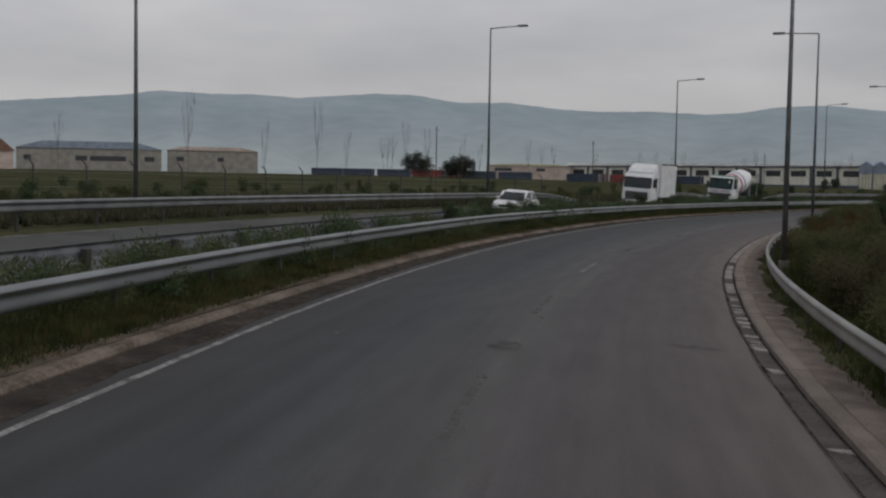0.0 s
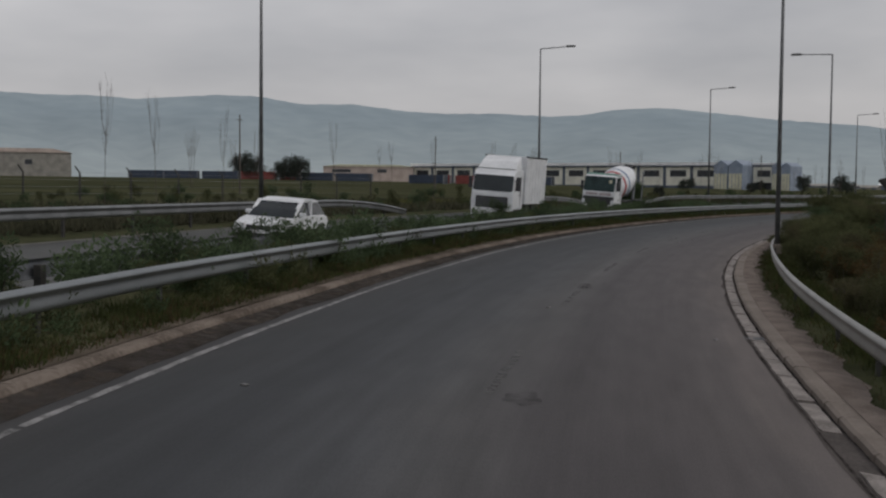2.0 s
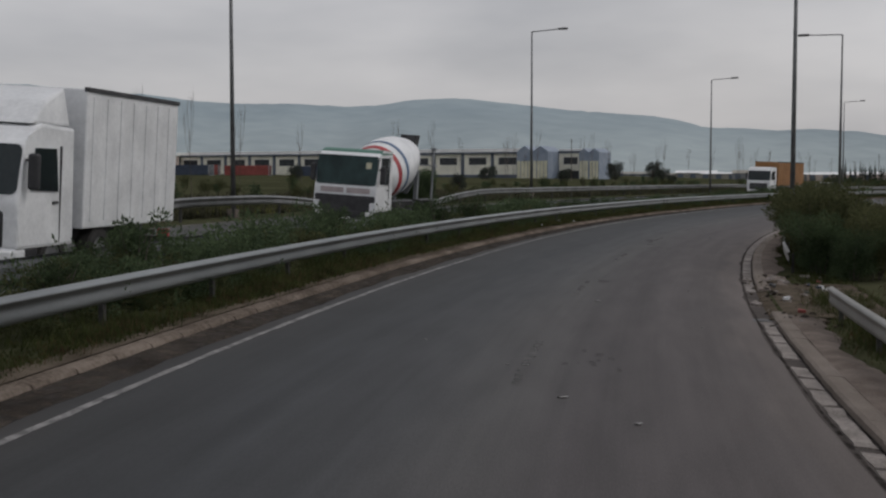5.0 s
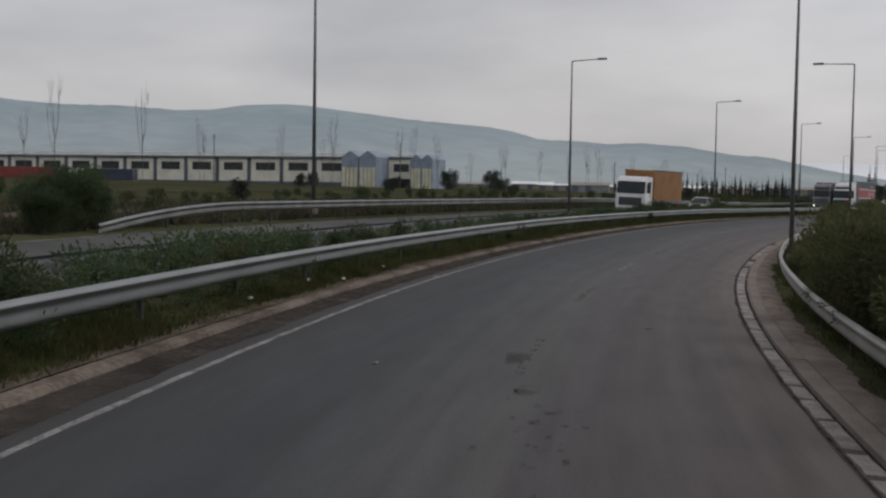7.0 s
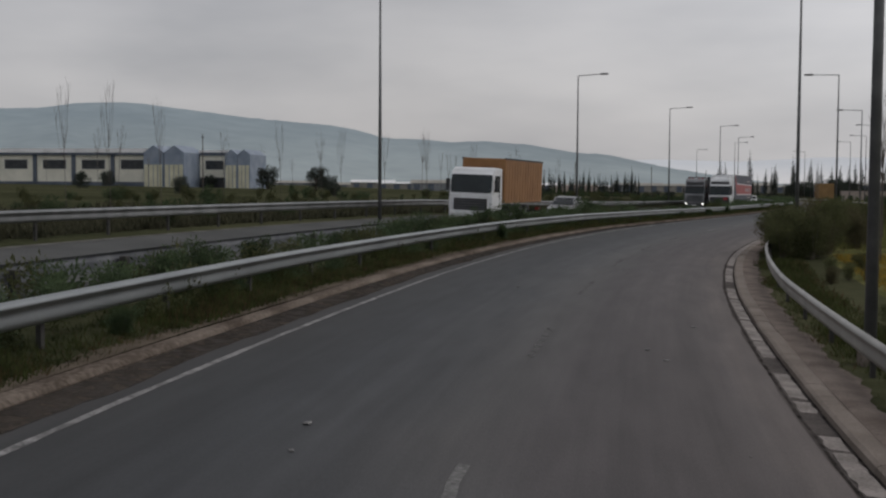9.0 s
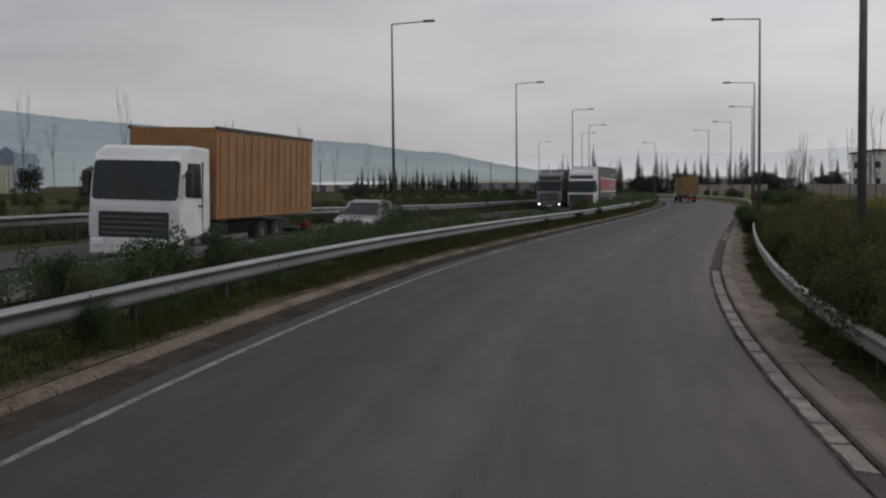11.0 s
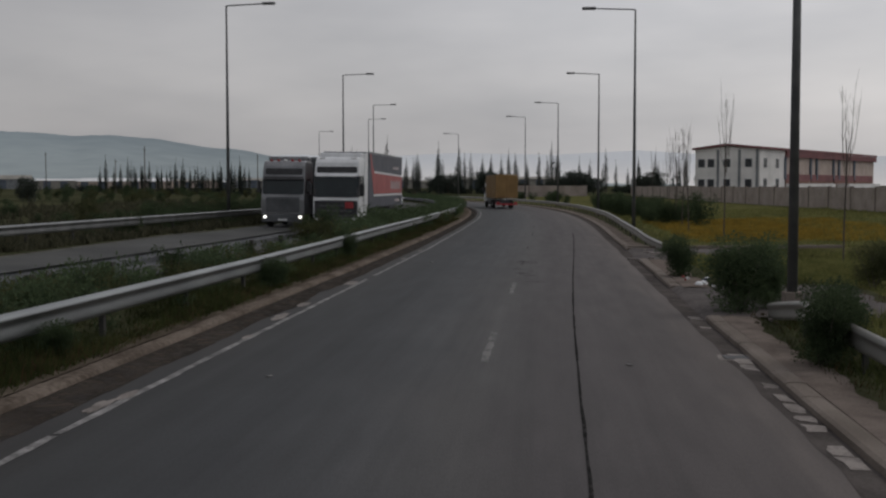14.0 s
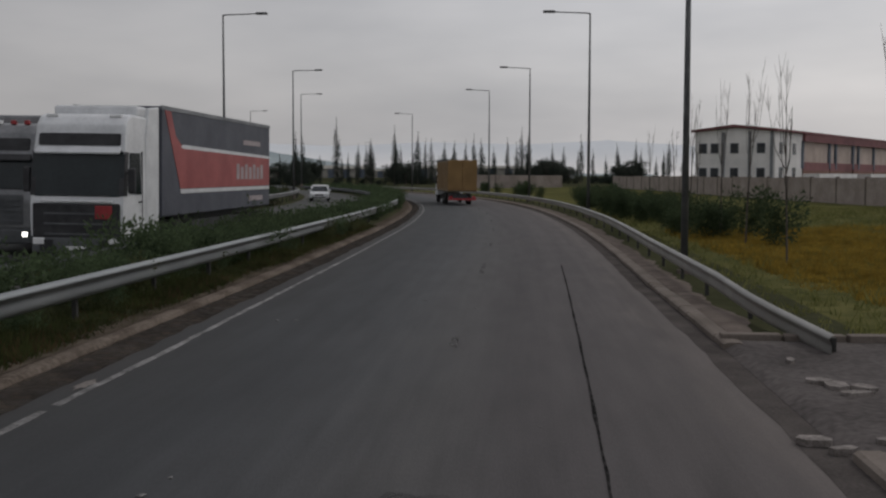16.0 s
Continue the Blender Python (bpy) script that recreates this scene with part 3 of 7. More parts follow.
def road_details():
    # edge line on the left, broken where the paint is gone
    for s, e in ((-38, 40), (40.1, 88), (88.15, 122), (122.2, 125), (125.15, 170), (170.2, 212), (215.4, 216.9), (217.7, 226), (226.3, 246), (247, 258), (258.3, 320), (321, 455)):
        ob = new("edge_line", along("edge_line", s, e, lambda q: LEFT_LINE(q) - 0.05, lambda q: LEFT_LINE(q) + 0.05, 0.006, M_PAINT, 0.5, 0.012))
        child(tagged(ob, "worn white edge line"), road)
    # faded lane dashes
    off = edge([(0, -1.3), (26, -1.33), (37, -1.46), (100, -1.3), (124, -1.19), (140, -1.1), (165, -1.15), (210, -1.05), (250, -1.03), (264, -1.15), (280, -1.3), (330, -1.5)])
    dashes = [(33.3 - 11.2 * k, 4.0) for k in range(1, 6)] + [(33.3 + 10.8 * k, 4.0) for k in range(16) if 33.3 + 10.8 * k < 205] + [(209.3, 3.0), (220.9, 4.0), (232.5, 3.6), (243.2, 3.4), (253.9, 1.8), (263.6, 1.1), (276.5, 3.6)] + [(288 + 11.3 * k, 3.0) for k in range(14)]
    for a, n in dashes:
        faint = M_DASH if 200 < a < 250 or 138 < a < 145 or 33 < a < 34 else M_FAINT
        child(tagged(new("lane_dash", along("lane_dash", a, a + n, lambda q: off(q) - 0.06, lambda q: off(q) + 0.06, 0.006, faint, 0.35, 0.02)), "faded lane dash"), road)
    # brown dirt that gathers by the left kerb
    child(tagged(new("gutter_dirt", along("gutter_dirt", -40, 455, lambda q: left_kerb(q) + 0.04, lambda q: left_kerb(q) + 0.62 + 0.12 * noise.noise((q * 0.35, 4, 0)) + 0.06 * noise.noise((q * 1.4, 4, 0)), 0.005, M_GUTTER, 0.4, 0.0)), "brown dirt along the kerb"), road)
    # long seam in the right lane
    seam = edge([(205, 0.1), (218, 0.2), (229, 0.34), (241, 0.47), (251, 0.62), (262, 0.8), (275, 0.93), (290, 1.05)])
    child(tagged(new("seam", along("seam", 223, 280, lambda q: seam(q) - 0.018, lambda q: seam(q) + 0.018, 0.008, M_TAR, 0.6, 0.009)), "dark tar seam"), road)
    # dark patches and potholes
    for s, l, a, b in ((17.4, -1.33, 0.7, 0.28), (19.6, 1.64, 0.32, 0.6), (250.0, -0.9, 0.35, 0.3), (247.1, -0.5, 0.22, 0.3), (249.3, -0.67, 0.25, 0.3), (251.7, -1.15, 0.4, 0.2), (247.2, -2.64, 0.2, 0.15), (219.6, -0.96, 0.3, 0.16), (217.4, -1.4, 0.3, 0.3),
                      (255, -0.9, 0.7, 0.5), (102.2, -0.92, 0.4, 0.2), (121.2, -1.39, 0.8, 0.2), (118.6, -0.97, 0.5, 0.2), (44, -1.0, 0.5, 0.3), (60, -1.4, 0.9, 0.2)):
        verts, n = [at(s, l, 0.007)], 26
        for k in range(n):
            q = 2 * math.pi * k / n
            r = 0.85 + 0.45 * noise.noise((math.cos(q) * 1.5 + s, math.sin(q) * 1.5, l))
            verts.append(at(s + a * r * math.cos(q), l + b * r * math.sin(q), 0.007))
        child(tagged(new("road_patch", mesh_from("road_patch", verts, [(0, k + 1, (k + 1) % n + 1) for k in range(n)], M_STAIN)), "dark patched pothole"), road)
    # pale smears of spilt concrete by the left edge line
    for s, l, a, b in ((236.6, -5.18, 0.75, 0.14), (238.9, -5.22, 0.5, 0.13), (244.4, -5.2, 0.75, 0.2), (233.7, -5.02, 0.3, 0.08), (227.7, -5.1, 0.5, 0.1), (219.2, -5.1, 0.5, 0.1), (223.1, -5.05, 0.3, 0.07), (228.4, -5.04, 0.4, 0.08), (208.8, -5.06, 0.6, 0.09), (217.3, -5.08, 0.3, 0.07), (259.5, -5.25, 0.35, 0.1), (254.5, -5.2, 0.3, 0.1), (133, -5.15, 0.3, 0.09)):
        verts, n = [], 14
        for k in range(n):
            q = 2 * math.pi * k / n
            r = rng.uniform(0.6, 1.1)
            verts.append(at(s + a * r * math.cos(q), l + b * r * math.sin(q), 0.01))
        child(tagged(new("concrete_smear", mesh_from("concrete_smear", verts, [tuple(range(n))], M_SLAB)), "pale smear of spilt concrete"), road)
    # rough pitted places
    for s0, l0, n, spread in ((115.5, -0.7, 24, 1.2), (218.5, -1.0, 10, 0.7), (250, -0.8, 16, 1.2), (60, -1.3, 12, 0.8), (90, -0.5, 12, 0.8), (172, -0.9, 12, 0.8)):
        for _ in range(n):
            s, l, a, b = s0 + rng.gauss(0, spread), l0 + rng.gauss(0, 0.22), rng.uniform(0.06, 0.22), rng.uniform(0.03, 0.09)
            verts, k = [], 9
            for j in range(k):
                q = 2 * math.pi * j / k
                r = rng.uniform(0.5, 1.1)
                verts.append(at(s + a * r * math.cos(q), l + b * r * math.sin(q), 0.007))
            child(new("pit", mesh_from("pit", verts, [tuple(range(k))], M_STAIN)), road)
    # small scraps on the asphalt
    for k in range(60):
        s, l = rng.uniform(5, 270), rng.uniform(-4.8, 2.0)
        bm = bmesh.new()
        block(bm, -0.04, 0.04, -0.025, 0.025, 0.004, 0.016, 0.004)
        ob = tagged(part("paper_scrap", bm, M_PAINT), "small pale scrap of litter on the asphalt", "litter", group="litter on the road")
        ob.matrix_world = Matrix.Translation(at(s, l)) @ pose(0, 0, 0, 0, 0, rng.uniform(0, 180)) @ Matrix.Diagonal((rng.uniform(0.4, 1.5),) * 3 + (1,))


road_details()


def in_place(m):
    """Lays a material's pattern out over the place, so that alike pieces differ."""
    k = m.node_tree.links
    geo = m.node_tree.nodes.new("ShaderNodeNewGeometry")
    for l in list(m.node_tree.nodes["Texture Coordinate"].outputs["Object"].links):
        k.new(geo.outputs["Position"], l.to_socket)


for m in (M_KERB, M_DIRTYKERB):
    in_place(m)


def kerbs():
    bm = bmesh.new()
    rim = [(-0.18, -0.25), (-0.18, 0.085), (-0.13, 0.112), (0.06, 0.12), (0.13, 0.105), (0.168, 0.06), (0.175, -0.25)]
    ends = [[bm.verts.new((x, y, z)) for x, z in rim] for y in (-0.512, 0.0, 0.512)]
    for a, b in zip(ends, ends[1:]):
        for i in range(len(rim) - 1):
            bm.faces.new((a[i], b[i], b[i + 1], a[i + 1]))
    bm.faces.new(ends[0])
    bm.faces.new(ends[-1][::-1])
    buried = bpy.data.meshes.new("kerb_stone")
    bm.to_mesh(buried)
    bm.free()
    buried.materials.append(M_KERB)
    dusty = buried.copy()
    dusty.materials[0] = M_DIRTYKERB
    for name, offset, gaps in (("kerb_left", lambda s: left_kerb(s) - 0.1, ()), ("kerb_right", lambda s: RIGHT_KERB(s) + 0.12, ((97.5, 102.5), (239.6, 246.4), (257, 265)))):
        kerb = tagged(new(name), "low weathered concrete kerb", "kerb", kind="structure")
        joined_v, joined_f = [], []
        count, s = 0, -36.0
        while s < 440:
            s += 1.0
            if any(a < s < b for a, b in gaps):
                continue
            left = name == "kerb_left"
            tilt = rng.uniform(-0.08, 0.08)
            sunk = 0.045 + 0.022 * noise.noise((s * 0.12, 1, 0)) if left else 0.0
            m = Matrix.Translation(at(s, offset(s) + (0.05 * noise.noise((s * 0.09, 7, 0)) if left else 0.02 * noise.noise((s * 0.3, 9, 0))), (0 if left else 0.02 * noise.noise((s * 0.35, 12, 0))) - sunk)) @ pose(0, 0, 0, tilt, math.degrees(math.atan(-BANK(s))) * -1 + 0.3 * noise.noise((s * 0.15, 20, 0)), heading(s) + rng.uniform(-0.08, 0.08))
            if 4 < s < 300:
                ob = new("kerb_stone", dusty if left else buried)
                ob.matrix_world = m
                ob.parent = kerb
                count += 1
            else:
                base = len(joined_v)
                joined_v += [m @ v.co for v in buried.vertices]
                joined_f += [tuple(base + i for i in p.vertices) for p in buried.polygons]
        rest = new("far_kerb_stones", mesh_from("far_kerb_stones", joined_v, joined_f, M_DIRTYKERB if left else M_KERB))
        rest.parent = kerb
        tagged(rest, kind="stuff")


kerbs()


def gutter():
    """Broken pale concrete strip between asphalt and the right kerb."""
    strip_ob = tagged(new("gutter_strip"), "cracked pale concrete gutter slabs beside the kerb", "gutter", kind="structure")
    s = 2.0
    while s < 240:
        broken = s < 30 or s > 226
        n = rng.uniform(0.2, 0.7) if broken else rng.uniform(0.7, 2.4)
        keep = float(np.interp(s, [10, 30, 34, 205, 208, 225, 228, 236], [0.3, 0.45, 0.9, 0.9, 0.05, 0.05, 0.6, 0.3]))
        if rng.random() < keep and not 97 < s < 101:
            e = n - rng.uniform(0.04, 0.25)
            steps = max(2, int(e / 0.22))
            rough = 0.04 if broken else 0.014
            outer = [(s + e * k / steps + (rng.uniform(-0.06, 0.06) if k in (0, steps) else 0), RIGHT_KERB(s + e * k / steps) - 0.345 + 0.03 * noise.noise((s + k, 4, 1)) + rng.uniform(-rough, rough)) for k in range(steps + 1)]
            inner = [(s + e * k / steps + (rng.uniform(-0.06, 0.06) if k in (0, steps) else 0), RIGHT_KERB(s + e * k / steps) - 0.115 + 0.03 * noise.noise((s + k, 9, 1)) + rng.uniform(-rough, rough)) for k in range(steps, -1, -1)]
            pts = outer + inner
            c = len(pts)
            h = rng.uniform(0.012, 0.026)
            v = [at(q, l, h) for q, l in pts] + [at(q, l, -0.05) for q, l in pts]
            f = [tuple(range(c))] + [(k, (k + 1) % c, (k + 1) % c + c, k + c) for k in range(c)]
            ob = new("gutter_slab", mesh_from("gutter_slab", v, f, M_SLAB))
            ob.parent = strip_ob
        s += n
    # dark open joints on both sides of the slabs
    for off, w in ((-0.395, 0.02), (-0.07, 0.024)):
        ob = new("open_joint", along("open_joint", 2, 206, lambda q: RIGHT_KERB(q) + off - w + 0.02 * noise.noise((q * 0.8, off, 0)), lambda q: RIGHT_KERB(q) + off + w + 0.02 * noise.noise((q * 0.9, off, 3)), 0.008, M_JOINT, 0.4, 0.006))
        child(tagged(ob, "dark open joint beside the slabs"), strip_ob)
    v, f = strip(-36, 440, 1.0, [lambda q: RIGHT_KERB(q) - 0.44 + 0.1 * noise.noise((q * 0.6, 3, 0)), lambda q: RIGHT_KERB(q) + 0.02], [const(0.004), const(0.004)])
    ob = new("gutter_bed", mesh_from("gutter_bed", v, f, M_DUST))
    ob.parent = strip_ob
    # sandy verge behind the kerb
    for name, s0, s1 in (("verge_near", -36, 97), ("verge_right", 104, 239.4), ("verge_corner", 246, 257), ("verge_beyond", 265, 440)):
        v, f = strip(s0, s1, 0.2, [lambda q: RIGHT_KERB(q) + 0.24, lambda q: RIGHT_KERB(q) + 0.45, lambda q, wide=(0.25 if name == "verge_corner" else 0.0): RIGHT_KERB(q) + 0.78 + wide + 0.3 * noise.noise((q * 0.45, 2, 0)) + 0.14 * noise.noise((q * 1.9, 2, 0))], [const(0.115), const(0.14), const(0.125)])
        tagged(new(name, mesh_from(name, v, f, M_VERGE, True)), "sandy concrete verge behind the kerb", "verge", kind="structure")
    v, f = strip(-36, 440, 0.25, [lambda q: left_kerb(q) - 0.66 - 0.12 * noise.noise((q * 0.5, 5, 0)) - 0.08 * noise.noise((q * 1.7, 6, 0)), lambda q: left_kerb(q) - 0.42, lambda q: left_kerb(q) - 0.19 - 0.04 * noise.noise((q * 0.4, 8, 0))], [const(0.06), const(0.085), const(0.085)])
    tagged(new("verge_left", mesh_from("verge_left", v, f, M_DIRT, True)), "sandy strip behind the left kerb", "verge", kind="structure")
    v, f = strip(96.8, 104.2, 0.4, [lambda q: RIGHT_KERB(q) - 0.1, lambda q: RIGHT_KERB(q) + 0.3] + [lambda q, k=k: RIGHT_KERB(q) + 0.6 * k + 0.25 * noise.noise((q * 0.9, k, 0)) for k in range(1, 5)], [const(0.01), const(0.1)] + [lambda q, k=k: 0.14 + 0.05 * noise.noise((q * 1.3, k, 2)) for k in range(4)])
    tagged(new("bare_earth", mesh_from("bare_earth", v, f, M_DIRT, True)), "bare rubble-strewn earth where the kerb is broken", "earth", kind="structure")
    # meadow on the right
    for name, s0, s1, l0 in (("meadow", 265.6, 440, 5.2), ("meadow_middle", 239.2, 265.4, 7.7), ("meadow_corner", 247.6, 256.8, 5.2), ("meadow_near", 108, 194, 6.2), ("meadow_between", 194, 239, 5.8)):
        v, f = strip(s0, s1, 2.0, [const(l0), const(l0 + 1.5), const(9.0 if l0 < 8 else 12), const(13), const(18), const(25), lambda q: 37 + 6 * noise.noise((q * 0.07, 3, 0))], [const(0.04)] + [const(0.07)] * 6)
        tagged(new(name, mesh_from(name, v, f, M_MEADOW, True)), "short green and yellowish grass of the meadow", "meadow", kind="structure")
    # mouths of two side drives
    for name, s0, s1 in (("side_drive", 257.3, 264.7), ("side_mouth", 239.5, 247)):
        wide = name == "side_mouth"
        reach = lambda q, k: (3.6 + k * (1.05 if wide else 0.95)) + 0.35 * noise.noise((q * 0.8, k, 0))
        v, f = strip(s0, s1, 0.475, [lambda q: RIGHT_KERB(q) - 0.06, lambda q: RIGHT_KERB(q) + 0.12] + [lambda q, k=k: reach(q, k) for k in range(1, 5)], [const(0.008), const(0.1), const(0.1), const(0.085), const(0.075), const(0.068)])
        tagged(new(name, mesh_from(name, v, f, M_WHEEL, True)), "cracked old asphalt of a side drive", "drive", kind="structure")


gutter()
guard_rail(108.4, 239.6, RAIL_RIGHT, lambda s: 0.62 - 0.12 * max(0.0, s - 236.5), -1, "galvanised guard rail in front of tall shrubs", mat=M_DUSTYSTEEL)
RAIL_BEND = edge([(263.6, 4.55), (267, 4.1), (271, 3.85), (282, 3.85), (300, 4.1), (330, 4.2)])
guard_rail(263.6, 440, RAIL_BEND, lambda s: 0.24 + 0.38 * min(1.0, (s - 263.6) / 7), -1, "bent guard rail with an end that slopes into the grass", mat=M_DUSTYSTEEL)


# ---- plants ----
def leaf_material(name, dark, light):
    m = material(name, dark, light, 1.5, 0.9, fine=8, stain=0.8, bump=0.0, per_object=0.2, spec=0.06)
    b = m.node_tree.nodes["Principled BSDF"]
    n, k = m.node_tree.nodes, m.node_tree.links
    thin, mix = n.new("ShaderNodeBsdfTranslucent"), n.new("ShaderNodeMixShader")
    mix.inputs["Fac"].default_value = 0.42
    k.new(b.inputs["Base Color"].links[0].from_socket, thin.inputs["Color"])
    k.new(b.outputs["BSDF"], mix.inputs[1])
    k.new(thin.outputs["BSDF"], mix.inputs[2])
    k.new(mix.outputs["Shader"], n["Material Output"].inputs["Surface"])
    return m


M_LEAF = leaf_material("dark_shrub_leaves", (0.043, 0.061, 0.034), (0.093, 0.127, 0.065))
M_LEAF_OLIVE = leaf_material("olive_shrub_leaves", (0.054, 0.062, 0.03), (0.122, 0.127, 0.062))
M_LEAF_MIXED = leaf_material("brownish_shrub_leaves", (0.064, 0.06, 0.036), (0.135, 0.122, 0.068))
M_LEAF_BROWN = leaf_material("half_dry_shrub_leaves", (0.045, 0.03, 0.015), (0.13, 0.085, 0.04))
# Far foliage: distance haze is mixed into these two colours, lighter and greyer.
M_CYPRESS = leaf_material("cypress_needles", (0.022, 0.03, 0.026), (0.055, 0.066, 0.054))
M_FARLEAF = leaf_material("haze_tinted_evergreen_leaves", (0.036, 0.044, 0.038), (0.075, 0.086, 0.07))
M_BARK = material("grey_bark", (0.05, 0.042, 0.036), (0.13, 0.11, 0.095), 3, 0.9, fine=30, bump=0.5, stretch=(1, 1, 0.2))
M_GRASS = leaf_material("verge_grass", (0.024, 0.031, 0.012), (0.07, 0.081, 0.03))
M_FARGRASS = leaf_material("dull_field_grass", (0.036, 0.038, 0.024), (0.1, 0.096, 0.062))
M_FIELD = leaf_material("field_grass", (0.08, 0.09, 0.03), (0.195, 0.19, 0.072))
M_DRYGRASS = leaf_material("dry_grass", (0.05, 0.034, 0.02), (0.125, 0.084, 0.046))
M_YELLOW = leaf_material("yellow_flowering_weeds", (0.19, 0.13, 0.028), (0.45, 0.31, 0.06))


def leaves(rs, centres, radii, count, size, squash=0.8):
    """Many small folded leaves scattered in round clumps."""
    verts, faces = [], []
    total = sum(r ** 2 for r in radii)
    for c, r in zip(centres, radii):
        for _ in range(max(6, int(count * r * r / total))):
            d = Vector((rs.gauss(0, 1), rs.gauss(0, 1), rs.gauss(0, 1))).normalized()
            p = Vector(c) + Vector((d.x * r, d.y * r, d.z * r * squash)) * (rs.random() ** 0.45)
            a = (d + Vector((rs.uniform(-1, 1), rs.uniform(-1, 1), rs.uniform(-0.4, 1.2)))).normalized()
            b = a.cross(Vector((rs.uniform(-1, 1), rs.uniform(-1, 1), rs.uniform(-1, 1)))).normalized()
            n = size * rs.uniform(0.6, 1.5)
            i = len(verts)
            up = a.cross(b) * n * 0.12
            verts += [p, p + a * n * 0.5 + b * n * 0.2 + up, p + a * n, p + a * n * 0.5 - b * n * 0.2 + up]
            faces += [(i, i + 1, i + 2), (i, i + 2, i + 3)]
    return verts, faces


def shrub(seed, height, width, mat, count, size, label, name="shrub", lanky=False):
    rs = random.Random(seed)
    bush = tagged(new(name), label, "shrub")
    bm = bmesh.new()
    centres, radii = [], []
    for k in range(9 if lanky else 7):
        q, tilt = rs.uniform(0, 6.28), rs.uniform(0.15, 0.75)
        h = height * rs.uniform(0.55, 0.95)
        tip = Vector((math.cos(q) * tilt * width * 0.5, math.sin(q) * tilt * width * 0.5, h * 0.86))
        tube(bm, [(0.05 * math.cos(q), 0.05 * math.sin(q), -0.1), tip * 0.5 + Vector((0, 0, 0.05)), tip], [0.022, 0.016, 0.006], 5)
        for f in (0.35, 0.62, 0.9, 1.0):
            centres.append(tip * f + Vector((rs.uniform(-1, 1), rs.uniform(-1, 1), rs.uniform(-0.5, 0.5))) * width * 0.12)
            radii.append(width * rs.uniform(0.13, 0.24) * (0.75 if lanky else 1.0))
    part("stem", bm, M_BARK, bush)
    v, f = leaves(rs, centres, radii, count, size)
    low = [Vector((p.x, p.y, max(p.z, 0.02))) for p in map(Vector, v)]
    ob = new("crown", mesh_from("crown", low, f, mat))
    ob.parent = bush
    return bush


def scatter(kinds, places, group):
    """Copies of the given plants at (s, offset, scale)."""
    for k, (s, l, z) in enumerate(places):
        src = kinds[k % len(kinds)]
        m = Matrix.Translation(at(s, l, 0.02)) @ pose(0, 0, 0, 0, 0, rng.uniform(0, 360))
        ob = copy_thing(src, m)
        ob.scale = (z, z, z * rng.uniform(0.85, 1.15))
        tagged(ob, group=group)


MEDIAN = [shrub(11, 1.25, 1.4, M_LEAF, 2300, 0.075, "dark green oleander shrub growing on the grassy median"), shrub(12, 1.0, 1.5, M_LEAF_OLIVE, 2200, 0.07, "olive green shrub growing on the grassy median"),
          shrub(13, 1.45, 1.1, M_LEAF, 1700, 0.075, "lanky dark shrub with thin stems on the median", lanky=True), shrub(14, 0.8, 1.2, M_LEAF_OLIVE, 1500, 0.065, "low olive green shrub on the median")]
HEDGE = [shrub(21, 2.5, 2.6, M_LEAF_OLIVE, 7000, 0.085, "tall dense olive green shrub beside the guard rail"), shrub(22, 2.1, 2.3, M_LEAF_MIXED, 6000, 0.08, "broad brownish green shrub beside the guard rail"),
         shrub(23, 2.3, 2.0, M_LEAF_OLIVE, 5000, 0.08, "tall olive green shrub beside the guard rail")]
BALL = [shrub(25, 1.75, 1.9, M_LEAF, 11000, 0.06, "dense round dark shrub growing by the roadside")]
DRY = [shrub(24, 2.2, 2.0, M_LEAF_BROWN, 2600, 0.08, "half-dry brown shrub beside the guard rail", lanky=True)]
WEED = [shrub(71, 0.6, 0.95, M_LEAF, 260, 0.085, "low leafy weed on the median"), shrub(72, 0.5, 1.05, M_LEAF, 260, 0.08, "low spreading weed on the median"), shrub(73, 0.75, 0.8, M_LEAF, 240, 0.08, "upright leafy weed on the median")]


def thicket(name, label, kinds, places, mat, seed, where=None):
    """Plants too many or too far to tell apart, as one mesh."""
    rs = np.random.RandomState(seed)
    data = []
    for src in kinds:
        me = [c for c in src.children if c.name.startswith("crown")][0].data
        co = np.empty(len(me.vertices) * 3, np.float32)
        me.vertices.foreach_get("co", co)
        data.append((co.reshape(-1, 3), np.array([tuple(p.vertices) for p in me.polygons])))
    vs, fs, base = [], [], 0
    for k, (s, l, z) in enumerate(places):
        co, fa = data[k % len(data)]
        q = rs.rand() * 6.283
        turn = np.array([[math.cos(q), -math.sin(q), 0], [math.sin(q), math.cos(q), 0], [0, 0, rs.uniform(0.8, 1.15)]])
        vs.append(co @ turn.T * z + np.array(where(s, l) if where else at(s, l, 0.02)))
        fs.append(fa + base)
        base += len(co)
    me = bpy.data.meshes.new(name)
    me.from_pydata(np.concatenate(vs).tolist(), [], np.concatenate(fs).tolist())
    me.materials.append(mat)
    tagged(new(name, me), label, "shrubs", kind="stuff")


